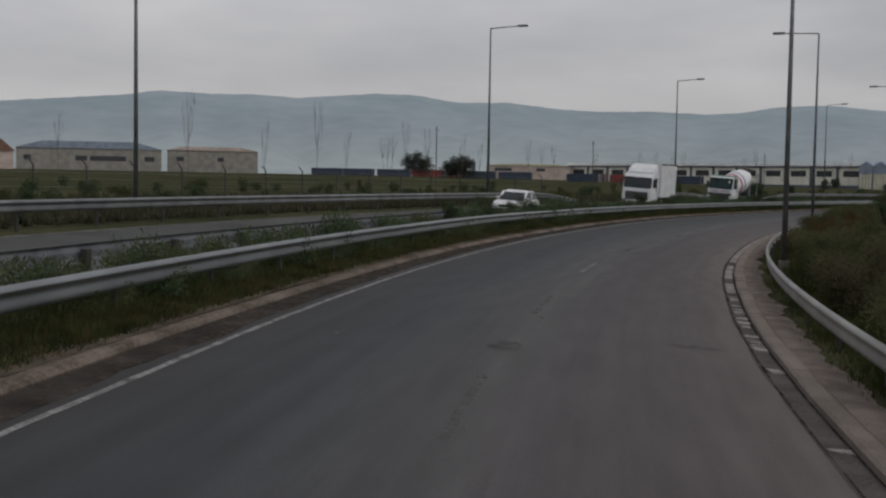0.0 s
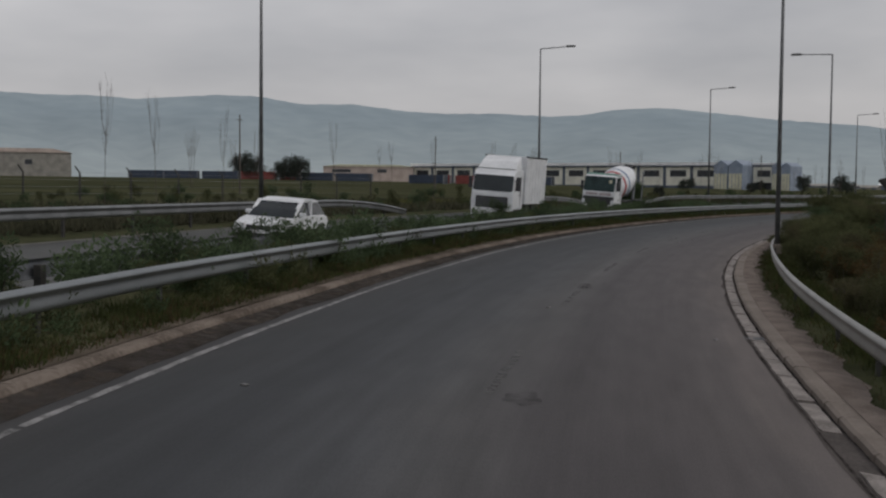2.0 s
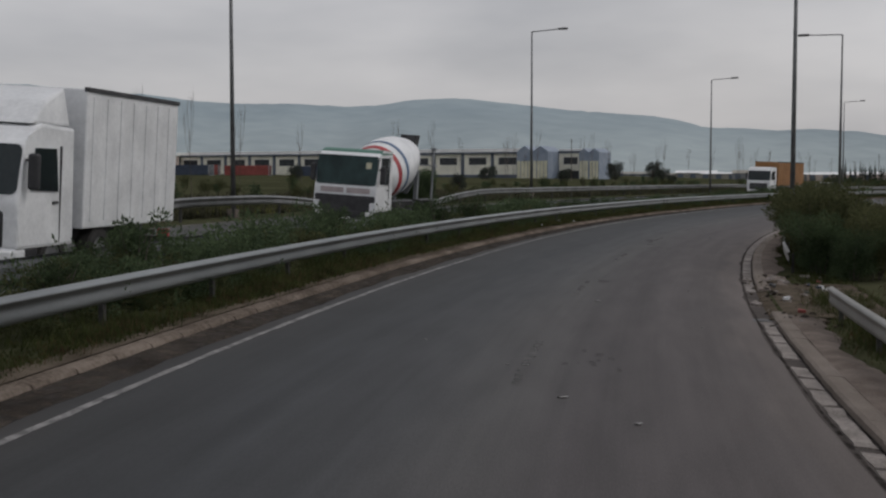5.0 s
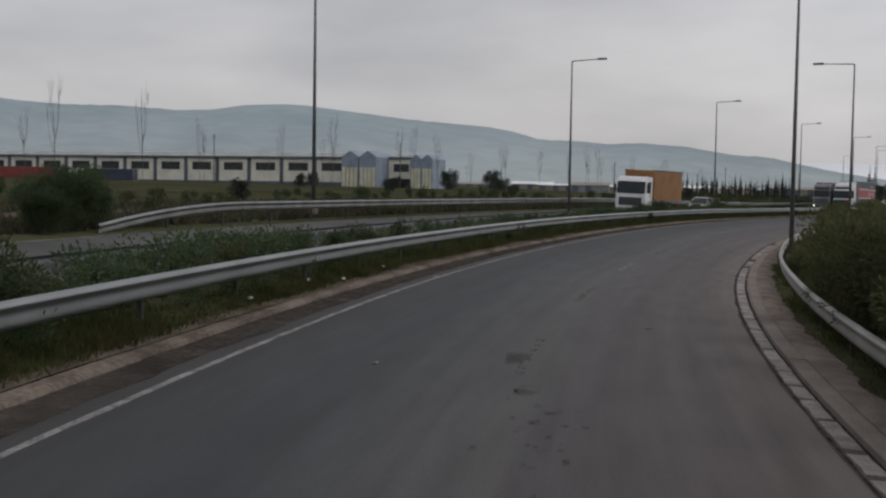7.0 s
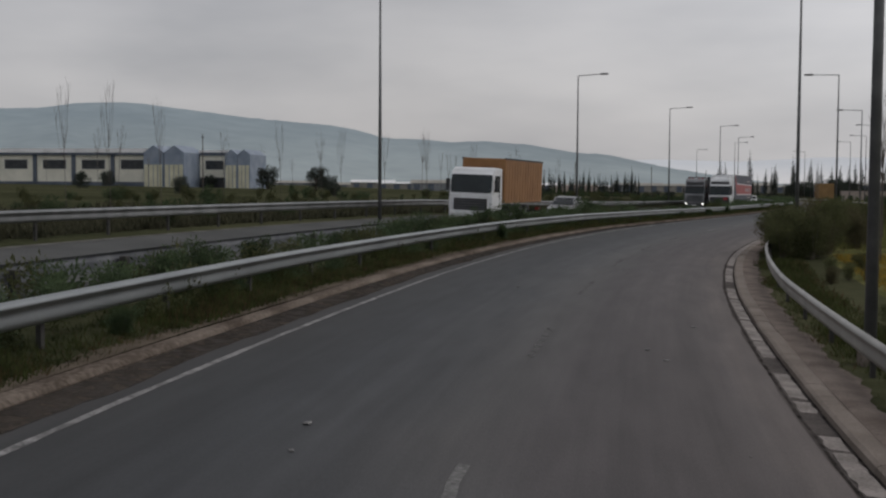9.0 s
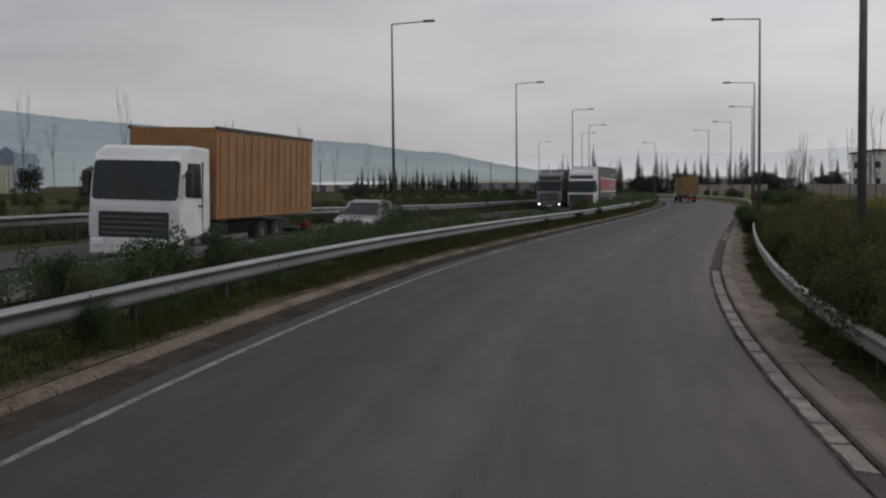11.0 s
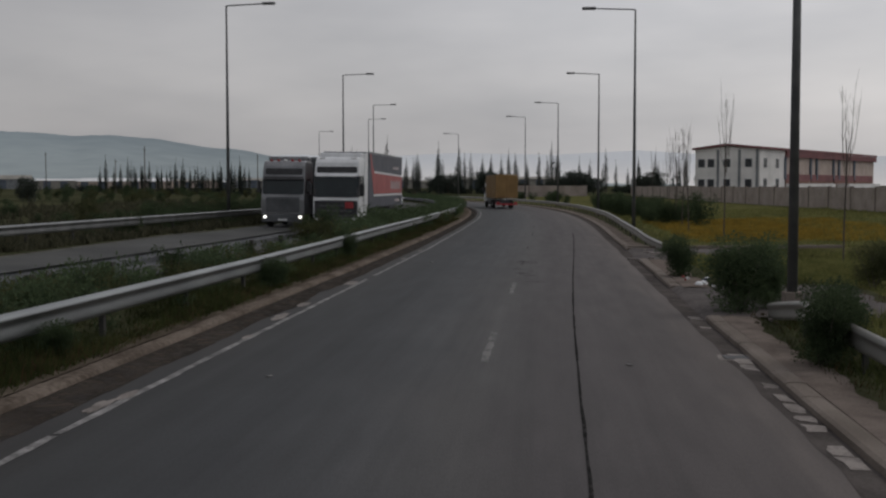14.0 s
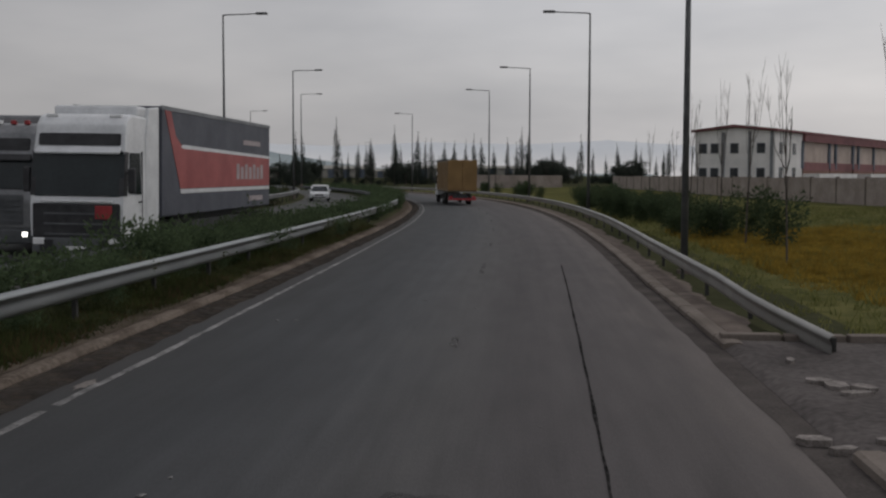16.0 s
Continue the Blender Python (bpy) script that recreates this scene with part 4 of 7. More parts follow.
TALL = edge([(0, 1.05), (46, 1.1), (56, 1.35), (62, 1.35), (80, 1.25), (100, 1.35), (128, 1.3), (142, 0.85), (155, 0.85), (175, 1.15), (200, 1.3), (216, 1.15), (222, 1.1), (225, 0.6), (229, 0.6), (232, 1.0), (242, 1.0), (245, 0.6), (256, 0.6), (260, 1.2), (264, 1.4), (440, 1.4)])
ps, rest = [], []
s = -20.0
while s < 440:
    near = 30 < s < 262
    dense = float(np.interp(s, [0, 48, 56, 80, 128, 142, 160, 175, 205, 216, 222, 225, 230, 232, 242, 245, 256, 260], [0.55, 0.62, 1.0, 1.0, 0.95, 0.65, 0.65, 0.9, 1.0, 1.0, 0.95, 0.35, 0.35, 1.0, 1.0, 0.3, 0.3, 1.0]))
    if rng.random() < dense:
        (ps if near and rng.random() < 0.36 else rest).append((s, rng.uniform(-9.6, -7.9), rng.uniform(0.6, 0.95) * TALL(s)))
    s += rng.uniform(0.5, 0.95) if s < 175 else rng.uniform(0.45, 0.85)
for k, src in enumerate(MEDIAN):
    src.matrix_world = Matrix.Translation(at(-22 - 2 * k, -8.8, 0.02))
ps += [(q, l, z) for q, l, z in ((209.8, -9.0, 1.15), (210.8, -8.6, 1.2), (211.8, -9.1, 1.2), (212.6, -8.6, 1.15), (211.2, -9.6, 1.15), (258.6, -9.4, 1.3), (259.6, -9.0, 1.35))]
scatter(MEDIAN, ps, "median shrubs")
LOW = [shrub(81, 1.2, 1.5, M_LEAF, 850, 0.1, "dark shrub on the far median"), shrub(82, 1.0, 1.5, M_LEAF, 800, 0.1, "dark shrub on the far median")]
for k, src in enumerate(WEED + LOW):
    src.matrix_world = Matrix.Translation(at(-24 - 2 * k, -8.4, 0.02))
thicket("median_thicket", "dense dark shrubs filling the median", LOW, rest, M_LEAF, 1)
ps = [(rng.uniform(-15, 300), rng.uniform(-9.9, -7.3), rng.uniform(0.6, 1.25)) for _ in range(900)] + [(q, left_rail(q) - rng.uniform(0.1, 0.5), rng.uniform(0.5, 1.0)) for q in (rng.uniform(-10, 280) for _ in range(330))]
thicket("median_weeds", "dark leafy weeds covering the median", WEED, ps[::2], M_LEAF, 8)
thicket("olive_weeds", "olive leafy weeds covering the median", WEED, ps[1::2], M_LEAF_OLIVE, 9)
BIG = [shrub(61, 1.3, 2.0, M_LEAF, 600, 0.16, "dark field shrub beside the far rail"), shrub(62, 1.0, 2.3, M_LEAF_OLIVE, 600, 0.16, "broad olive shrub beside the far rail"), shrub(63, 1.6, 1.6, M_LEAF, 550, 0.15, "tall dark shrub beside the far rail")]
for k, src in enumerate(BIG):
    src.matrix_world = Matrix.Translation(at(100 + 9 * k, -20 - k, 0.02))
ps = []
for k in range(640):
    q = rng.uniform(-20, 440)
    l = -18.6 - 42 * rng.random() ** 1.7
    if not (122 < q < 139 and l > -45):
        ps.append((q, l, rng.uniform(0.35, 0.8) * (1 + (-l - 18) / 90)))
thicket("field_scrub", "dark scrub and weeds in the field behind the far rail", BIG, ps[::2], M_LEAF, 2)
thicket("olive_scrub", "olive green scrub in the field behind the far rail", BIG, ps[1::2], M_LEAF_OLIVE, 3)
for k, src in enumerate(HEDGE + DRY + BALL):
    src.matrix_world = Matrix.Translation(at(-20 + 3 * k, 7.0, 0.02))
ps = []
for a, b, l0, l1, n, z0, z1 in ((8, 44, 5.2, 7.5, 24, 0.7, 0.95), (46, 60, 4.9, 6.5, 10, 0.4, 0.6), (60, 76, 4.9, 7.5, 13, 0.55, 0.8), (76, 96, 4.8, 7.5, 16, 0.6, 0.9), (106, 124, 4.9, 7.5, 19, 0.75, 1.0), (124, 141, 4.9, 7.0, 12, 0.5, 0.7), (144, 165, 5.2, 6.2, 6, 0.3, 0.42),
                               (166, 181, 5.6, 7.5, 5, 0.25, 0.38), (196, 226, 5.5, 9, 14, 0.7, 1.0)):
    ps += [(rng.uniform(a, b), rng.uniform(l0, l1), rng.uniform(z0, z1)) for _ in range(n)]
ps += [(rng.uniform(124, 150), rng.uniform(4.4, 5.2), rng.uniform(0.4, 0.6)) for _ in range(16)]
ps += [(rng.uniform(83, 96), rng.uniform(4.3, 5.2), rng.uniform(0.5, 0.75)) for _ in range(9)]
ps += [(210.3, 5.35, 0.85), (211.6, 5.5, 0.95), (213.0, 5.3, 0.95), (214.3, 6.0, 1.0), (212.4, 6.6, 1.0), (218, 6.2, 0.95), (246.5, 8.5, 0.6), (229, 8, 0.7), (184, 4.75, 0.85), (185.4, 4.9, 1.0), (186.8, 4.6, 0.95), (188.5, 5.0, 1.05), (190.2, 4.7, 1.0), (186, 6.3, 1.0), (189, 6.8, 1.05), (184.5, 6.0, 0.9), (192.5, 5.4, 1.0)]
ps += [(109.5 + 1.35 * k, 4.75 + 0.5 * (k % 3) + rng.uniform(-0.15, 0.25), rng.uniform(1.08, 1.3)) for k in range(17)] + [(rng.uniform(194, 214), rng.uniform(5.8, 8.5), rng.uniform(0.95, 1.2)) for _ in range(10)]
scatter(HEDGE, ps, "shrubs beside the right guard rail")
ps = [(249.6, 3.8, 0.92), (240.6, 4.1, 1.15), (241.6, 4.9, 1.0), (233.2, 4.15, 0.85), (235, 4.9, 0.7), (249, 9.5, 0.6), (237, 8.2, 0.6), (108, 4.9, 1.15), (110.5, 5.0, 1.2), (113, 4.9, 1.25), (106.5, 5.6, 1.0), (115.5, 5.1, 1.2), (118, 5.0, 1.15), (121, 5.1, 1.1)]
scatter(BALL, ps, "shrubs beside the right guard rail")
scatter(BALL, [(q, left_rail(q) + 0.22, z) for q, z in ((182.5, 0.52), (241.5, 0.5), (253, 0.55), (242.4, 0.4), (150, 0.3), (230, 0.35))], "dense shrubs growing through the guard rail")
scatter(DRY, [(rng.uniform(46, 78), rng.uniform(4.9, 7.5), rng.uniform(0.6, 0.85)) for _ in range(15)] + [(rng.uniform(10, 44), rng.uniform(5.4, 7.5), rng.uniform(0.6, 0.9)) for _ in range(4)], "shrubs beside the right guard rail")
ps = [(rng.uniform(288, 335), rng.uniform(6.2, 9.5), rng.uniform(0.7, 0.95)) for _ in range(34)] + [(rng.uniform(335, 420), rng.uniform(7, 12), rng.uniform(0.6, 0.9)) for _ in range(22)]
ps += [(rng.uniform(-10, 8), rng.uniform(5.2, 7.5), rng.uniform(0.6, 0.9)) for _ in range(8)] + [(rng.uniform(45, 140), rng.uniform(8, 13), rng.uniform(0.4, 0.7)) for _ in range(30)]
FARBUSH = shrub(83, 2.3, 2.5, M_LEAF, 1500, 0.14, "dark shrub along the far guard rail")
FARBUSH.matrix_world = Matrix.Translation(at(330, 8, 0.02))
thicket("roadside_hedge", "low dark hedge behind the far guard rail", [FARBUSH], [(268 + 0.85 * k + rng.uniform(-0.4, 0.4), FAR_EDGE(268 + 0.85 * k) - rng.uniform(1.5, 3.2), rng.uniform(0.5, 0.78)) for k in range(92)], M_LEAF, 14)
scatter(BALL, [(133.8, -17.3, 1.0), (135.0, -17.5, 1.2), (136.2, -17.7, 1.25), (135.6, -18.7, 1.25), (137.4, -18.0, 1.05)], "large shrubs beside the gap in the far rail")
thicket("far_hedge", "dark hedge of shrubs along the far guard rail", [FARBUSH], ps, M_LEAF, 12)


def at_many(s, l, z):
    """Places for many distances and offsets at once."""
    x, y, h = np.interp(s, AS, AX), np.interp(s, AS, AY), np.interp(s, AS, AH)
    b = np.interp(s, [200, 250, 330], [0.065, 0.03, 0.012])
    right = -b * 4 + np.interp(l, [4, 12, 40, 100], [0, 0.1, 0.55, 0.8])
    f = b * 17.5
    u = np.clip((-l - 17.5) / 6.5, 0, 1)
    w = np.clip((-l - 24) / 16, 0, 1)
    v = np.clip((-l - 40) / 60, 0, 1)
    far = f - 0.15 * u + w * (0.9 + 0.3 * f - (f - 0.15)) + v * (2.2 - 0.9 - 0.3 * f)
    g = np.where(l > 4, right, np.where(l > -17.5, -b * l, far))
    return np.stack([x + l * np.cos(h), y + l * np.sin(h), g + z], -1)


def grass(name, label, bands, count, h0, h1, mat, seed, blade=0.02, lift=0.05):
    """Blades in tufts. bands: (s0, s1, offset range)."""
    rs = np.random.RandomState(seed)
    bases = []
    for s0, s1, l0, l1 in bands:
        n = count // len(bands)
        s = rs.uniform(s0, s1, n)
        grid = np.linspace(s0, s1, 200)
        a, b = np.interp(s, grid, [l0(q) for q in grid]), np.interp(s, grid, [l1(q) for q in grid])
        bases.append(at_many(s, a + (b - a) * rs.rand(n), lift))
    base = np.repeat(np.concatenate(bases), 5, axis=0)
    n = len(base)
    patch = 0.85 + 0.5 * np.clip(np.sin(base[:, 0] * 0.9) * np.sin(base[:, 1] * 0.7 + 1) + rs.normal(0, 0.3, n), -0.6, 1)
    h = rs.uniform(h0, h1, n) * patch
    q = rs.uniform(0, 6.283, n)
    o = base + np.stack([rs.uniform(-0.14, 0.14, n), rs.uniform(-0.14, 0.14, n), np.full(n, -0.03)], -1)
    w = np.stack([np.cos(q), np.sin(q), np.zeros(n)], -1) * (blade * (1 + h))[:, None]
    tip = o + np.stack([rs.uniform(-0.6, 0.6, n), rs.uniform(-0.6, 0.6, n), np.ones(n)], -1) * h[:, None]
    co = np.stack([o - w, o + w, tip], 1).reshape(-1, 3).astype(np.float32)
    me = bpy.data.meshes.new(name)
    me.vertices.add(3 * n)
    me.vertices.foreach_set("co", co.ravel())
    me.loops.add(3 * n)
    me.loops.foreach_set("vertex_index", np.arange(3 * n, dtype=np.int32))
    me.polygons.add(n)
    me.polygons.foreach_set("loop_start", np.arange(0, 3 * n, 3, dtype=np.int32))
    me.update(calc_edges=True)
    me.materials.append(mat)
    tagged(new(name, me), label, "grass", kind="stuff")


LEFT_BAND = (-15, 300, left_rail, lambda s: left_kerb(s) - 0.36)
LEFT_LOW = (-15, 300, lambda s: left_rail(s) - 0.5, lambda s: left_rail(s) + 0.35)
MEDIAN_BAND = (-15, 300, const(-9.9), left_rail)
RIGHT_BAND = (-15, 240, lambda s: RIGHT_KERB(s) + 0.75, lambda s: RIGHT_KERB(s) + 2.6)
grass("verge_grass", "dark rough grass on the verge and median", [LEFT_BAND, LEFT_BAND, MEDIAN_BAND, RIGHT_BAND], 120000, 0.05, 0.2, M_GRASS, 3, 0.012)
grass("tall_grass", "taller rough grass under the guard rails", [LEFT_LOW, LEFT_LOW, (-15, 234, lambda s: RIGHT_KERB(s) + 1.1, lambda s: RIGHT_KERB(s) + 2.2)], 30000, 0.12, 0.36, M_GRASS, 13, 0.012)
grass("dry_grass", "dry straw-coloured grass among the green", [LEFT_BAND, LEFT_LOW, LEFT_BAND, RIGHT_BAND, (30, 250, const(7), const(22))], 24000, 0.05, 0.26, M_DRYGRASS, 4, 0.012)
grass("field_grass", "rough green grass of the field", [(265.5, 330, const(5), const(30)), (247.5, 257, const(4.9), const(9)), (248, 256, const(5), const(24)), (226, 262, const(8.2), const(30)), (-10, 235, const(7), const(24)), (226, 260, const(10), const(28)), (194, 239, const(5.4), const(14))], 66000, 0.08, 0.32, M_FIELD, 5)
grass("far_field_grass", "rough green and brown grass behind the far rail", [(-20, 340, const(-22), const(-17.4)), (-20, 340, const(-40), const(-20))], 24000, 0.2, 0.55, M_FARGRASS, 15, 0.05)
grass("gap_grass", "fresh green grass in the gap of the far rail", [(112, 132, const(-34), const(-17.8))], 5000, 0.15, 0.4, M_FIELD, 17, 0.04)
grass("yellow_weeds", "yellow flowering weeds in the field", [(273, 299, const(6.5), const(15)), (140, 188, const(7.0), const(16)), (275, 297, const(7), const(14)), (270, 302, const(7), const(20))], 34000, 0.1, 0.28, M_YELLOW, 6)


def bare_tree(seed, height, label="young bare tree with a thin straight trunk and upright twigs", wide=1.0, thick=1.0):
    rs = random.Random(seed)
    tree = tagged(new("bare_tree"), label, "tree")
    bm = bmesh.new()
    fork = height * 0.5
    tube(bm, [(0, 0, -0.2), (0.03, 0, fork * 0.5), (0, 0.03, fork), (0.05, 0, height * 0.75)], [0.034 * thick, 0.03 * thick, 0.026 * thick, 0.012 * thick], 7)
    part("trunk", bm, M_BARK, tree)
    for k in range(7):
        q = 2 * math.pi * k / 7 + rs.uniform(-0.3, 0.3)
        z = fork * rs.uniform(0.92, 1.3)
        spread, n = rs.uniform(0.3, 0.8) * wide, rs.uniform(0.3, 0.5) * height
        bm = bmesh.new()
        d = Vector((math.cos(q) * spread, math.sin(q) * spread, 0))
        pts = [Vector((0, 0, z)), Vector((0, 0, z + n * 0.3)) + d * 0.6, Vector((0, 0, z + n)) + d]
        tube(bm, pts, [0.016, 0.011, 0.004], 5)
        for j in range(4):
            f = rs.uniform(0.3, 0.9)
            o = pts[1].lerp(pts[2], f)
            tube(bm, [o, o + Vector((rs.uniform(-0.3, 0.3) * wide, rs.uniform(-0.3, 0.3) * wide, rs.uniform(0.4, 0.9)))], [0.009, 0.003], 4)
        part("limb", bm, M_BARK, tree)
    return tree


BARE = [bare_tree(31, 7.2, wide=0.65, thick=1.2), bare_tree(32, 6.2, wide=0.75, thick=1.1)]
for k, (s, l, z) in enumerate(((273.4, 8.4, 0.97), (279.3, 7.35, 0.85), (289, 8.1, 0.85), (297, 8.7, 0.95), (315.5, 10.6, 0.95), (322, 12.5, 0.9), (255, 9.8, 0.8), (239, 7.5, 0.75), (246.5, 10.5, 0.85), (224, 10, 0.9), (205, 9.5, 1.0), (196, 9, 0.95),
                              (183, 8.5, 0.9), (150, 9, 1.0), (143, 9.5, 0.85), (128, 10, 0.9), (98, 9, 0.9), (88, 9.5, 0.95), (70, 9, 0.9), (340, 15, 0.9), (356, 17, 0.9))):
    src = BARE[k % 2]
    m = Matrix.Translation(at(s, l)) @ pose(0, 0, 0, rng.uniform(-2, 2), rng.uniform(-2, 2), rng.uniform(0, 360))
    if k < 2:
        src.matrix_world = m
        ob = src
    else:
        ob = copy_thing(src, m)
    ob.scale = (z, z, z)
    tagged(ob, group="young bare trees in the field")
SAPLING = bare_tree(34, 5.6, "thin leafless sapling standing behind the far guard rail")
SAPLING.matrix_world = Matrix.Translation(at(46, -21.8))
SAPLING.scale = (0.42, 0.42, 0.95)
s = 47.0
while s < 236:
    s += rng.uniform(3.6, 7.5)
    if not (91 < s < 101 or 126 < s < 135):
        ob = copy_thing(SAPLING, Matrix.Translation(at(s, -21.3 + rng.uniform(-1.2, 1.2))) @ pose(0, 0, 0, rng.uniform(-2, 2), rng.uniform(-2, 2), rng.uniform(0, 360)))
        z = rng.uniform(0.75, 1.05)
        ob.scale = (z * 0.42, z * 0.42, z)
        tagged(ob, group="saplings behind the far guard rail")
FIELD_TREE = bare_tree(33, 8.0, "leafless thin tree standing in the far field")
FIELD_TREE.matrix_world = Matrix.Translation(at(60, -60))
for k in range(26):
    s, l = rng.uniform(20, 420), -rng.uniform(45, 130)
    ob = copy_thing(FIELD_TREE, Matrix.Translation(at(s, l)) @ pose(0, 0, 0, 0, rng.uniform(-4, 4), rng.uniform(0, 360)))
    z = rng.uniform(0.75, 1.25)
    ob.scale = (z, z, z)
    tagged(ob, group="leafless trees in the fields")


def round_tree(seed, label):
    rs = random.Random(seed)
    tree = tagged(new("dark_tree"), label, "tree")
    bm = bmesh.new()
    tube(bm, [(0, 0, -0.3), (0.1, 0, 1.2), (0, 0.1, 2.4)], [0.22, 0.18, 0.1], 8)
    for k in range(5):
        q = k * 1.26
        tube(bm, [(0, 0.05, 1.3), (math.cos(q) * 0.7, math.sin(q) * 0.7, 2.3), (math.cos(q) * 1.5, math.sin(q) * 1.5, 3.3)], [0.1, 0.07, 0.03], 6)
    part("trunk", bm, M_BARK, tree)
    centres = [Vector((rs.uniform(-1.9, 1.9), rs.uniform(-1.9, 1.9), rs.uniform(0.5, 3.6))) for _ in range(30)]
    v, f = leaves(rs, centres, [rs.uniform(0.6, 1.1) for _ in centres], 3200, 0.3)
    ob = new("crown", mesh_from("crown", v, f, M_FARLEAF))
    ob.parent = tree
    return tree


def cypress(seed, label, h=9.0, w=1.0):
    rs = random.Random(seed)
    tree = tagged(new("cypress"), label, "tree")
    bm = bmesh.new()
    tube(bm, [(0, 0, -0.3), (0, 0, h * 0.9)], [0.14, 0.03], 6)
    part("trunk", bm, M_BARK, tree)
    centres, radii = [], []
    for k in range(26):
        z = 0.6 + (h - 1.0) * k / 25
        r = w * (0.5 + 0.5 * math.sin(math.pi * min(1, 0.2 + k / 26 * 0.85))) * (1 - (k / 26) ** 3)
        q = rs.uniform(0, 6.28)
        centres.append(Vector((math.cos(q) * r * 0.35, math.sin(q) * r * 0.35, z)))
        radii.append(max(0.16, r * rs.uniform(0.6, 0.85)))
    v, f = leaves(rs, centres, radii, 1500, 0.24, 1.2)
    ob = new("crown", mesh_from("crown", v, f, M_CYPRESS))
    ob.parent = tree
    return tree


def world_z(x, y):
    i = int(np.argmin((AX - x) ** 2 + (AY - y) ** 2))
    d = math.hypot(AX[i] - x, AY[i] - y)
    side = (x - AX[i]) * math.cos(AH[i]) + (y - AY[i]) * math.sin(AH[i])
    return ground_z(AS[i], math.copysign(d, side))


TREES = [round_tree(41, "round dark evergreen tree in the field"), round_tree(42, "round dark evergreen tree in the field")]
spots = [(-173, 306, 1.15), (-167, 315, 1.2), (-163, 312, 0.8), (-341, 239, 2.3), (-334, 239, 1.9), (-312, 238, 2.0), (-304, 235, 1.9), (-195, 322, 0.7), (-309, 231, 1.5),
         (-205, 300, 0.8), (-182, 262, 0.7), (-150, 240, 0.6), (-140, 330, 0.8), (-135, 255, 0.5), (-118, 160, 0.5), (-180, 200, 0.7), (-125, 290, 0.7), (-118, 300, 0.6)]
for k, (x, y, z) in enumerate(spots):
    m = Matrix.Translation((x, y, world_z(x, y))) @ pose(0, 0, 0, 0, 0, rng.uniform(0, 360))
    ob = TREES[k] if k < 2 else copy_thing(TREES[k % 2], m)
    ob.matrix_world = m
    ob.scale = (z * 0.72, z * 0.72, z * 0.95)
    tagged(ob, group="evergreen trees in the fields")
CYP = [cypress(51, "tall slender dark green cypress tree"), cypress(52, "shorter slender dark green cypress tree", 7.5, 1.15)]
spots = [(-104 + rng.uniform(-2, 2), 466, 1.0), (-100, 470, 0.7), (-96.5, 471, 1.25), (-92, 474, 0.95), (-90, 470, 0.8), (-89, 472, 1.05), (-84, 473, 1.1), (-79, 480, 1.2), (-76, 484, 0.9), (-73, 487, 1.0), (-66, 495, 1.0), (-64, 500, 1.1), (-53, 517, 1.2),
         (-30, 473, 0.8), (-25, 473, 0.6), (-20, 476, 0.7), (-14, 478, 0.7), (-47, 500, 0.6), (-40, 505, 0.65)]
spots += [(-160 + 30 * k / 26 + rng.uniform(-0.6, 0.6), 447 + 17 * k / 26, rng.uniform(0.7, 1.0)) for k in range(27) if k not in (2, 3)]
spots += [(-159 + 29 * k / 26 + rng.uniform(-0.6, 0.6), 450 + 17 * k / 26, rng.uniform(0.6, 0.95)) for k in range(27) if k not in (2, 3)]
spots += [(-86 + 9 * k + rng.uniform(-3, 3), 508 + rng.uniform(-6, 12), rng.uniform(0.9, 1.3)) for k in range(9)]
spots = [(x, y, z * (1.35 if y > 465 else 1.0)) for x, y, z in spots]
spots += [(-112 + 4.6 * k + rng.uniform(-2, 2), 476 + rng.uniform(-4, 30), rng.uniform(0.75, 1.35)) for k in range(24)]
for k, (x, y, z) in enumerate(spots):
    m = Matrix.Translation((x, y, world_z(x, y))) @ pose(0, 0, 0, 0, 0, rng.uniform(0, 360))
    ob = CYP[k] if k < 2 else copy_thing(CYP[k % 2], m)
    ob.matrix_world = m
    ob.scale = (z * 0.62, z * 0.62, z)
    tagged(ob, group="cypress rows")
belt = [(-165, 445), (-128, 466), (-100, 474), (-60, 492), (-10, 480), (25, 490)]
ps = []
for k in range(170):
    q = rng.uniform(0, len(belt) - 1.001)
    i = int(q)
    ps.append((belt[i][0] + (belt[i + 1][0] - belt[i][0]) * (q - i) + rng.uniform(-2, 2), belt[i][1] + (belt[i + 1][1] - belt[i][1]) * (q - i) + rng.uniform(-3, 3), rng.uniform(0.9, 1.7)))
thicket("far_tree_belt", "low dark belt of bushes below the cypress rows", BIG, ps, M_CYPRESS, 16, lambda x, y: Vector((x, y, world_z(x, y))))
for k in range(30):
    x, y = -125 + 150 * rng.random(), 478 + 45 * rng.random()
    z = rng.uniform(0.55, 1.5)
    ob = copy_thing(TREES[k % 2], Matrix.Translation((x, y, world_z(x, y))) @ pose(0, 0, 0, 0, 0, rng.uniform(0, 360)))
    ob.scale = (z, z, z)
    tagged(ob, group="evergreen trees in the fields")


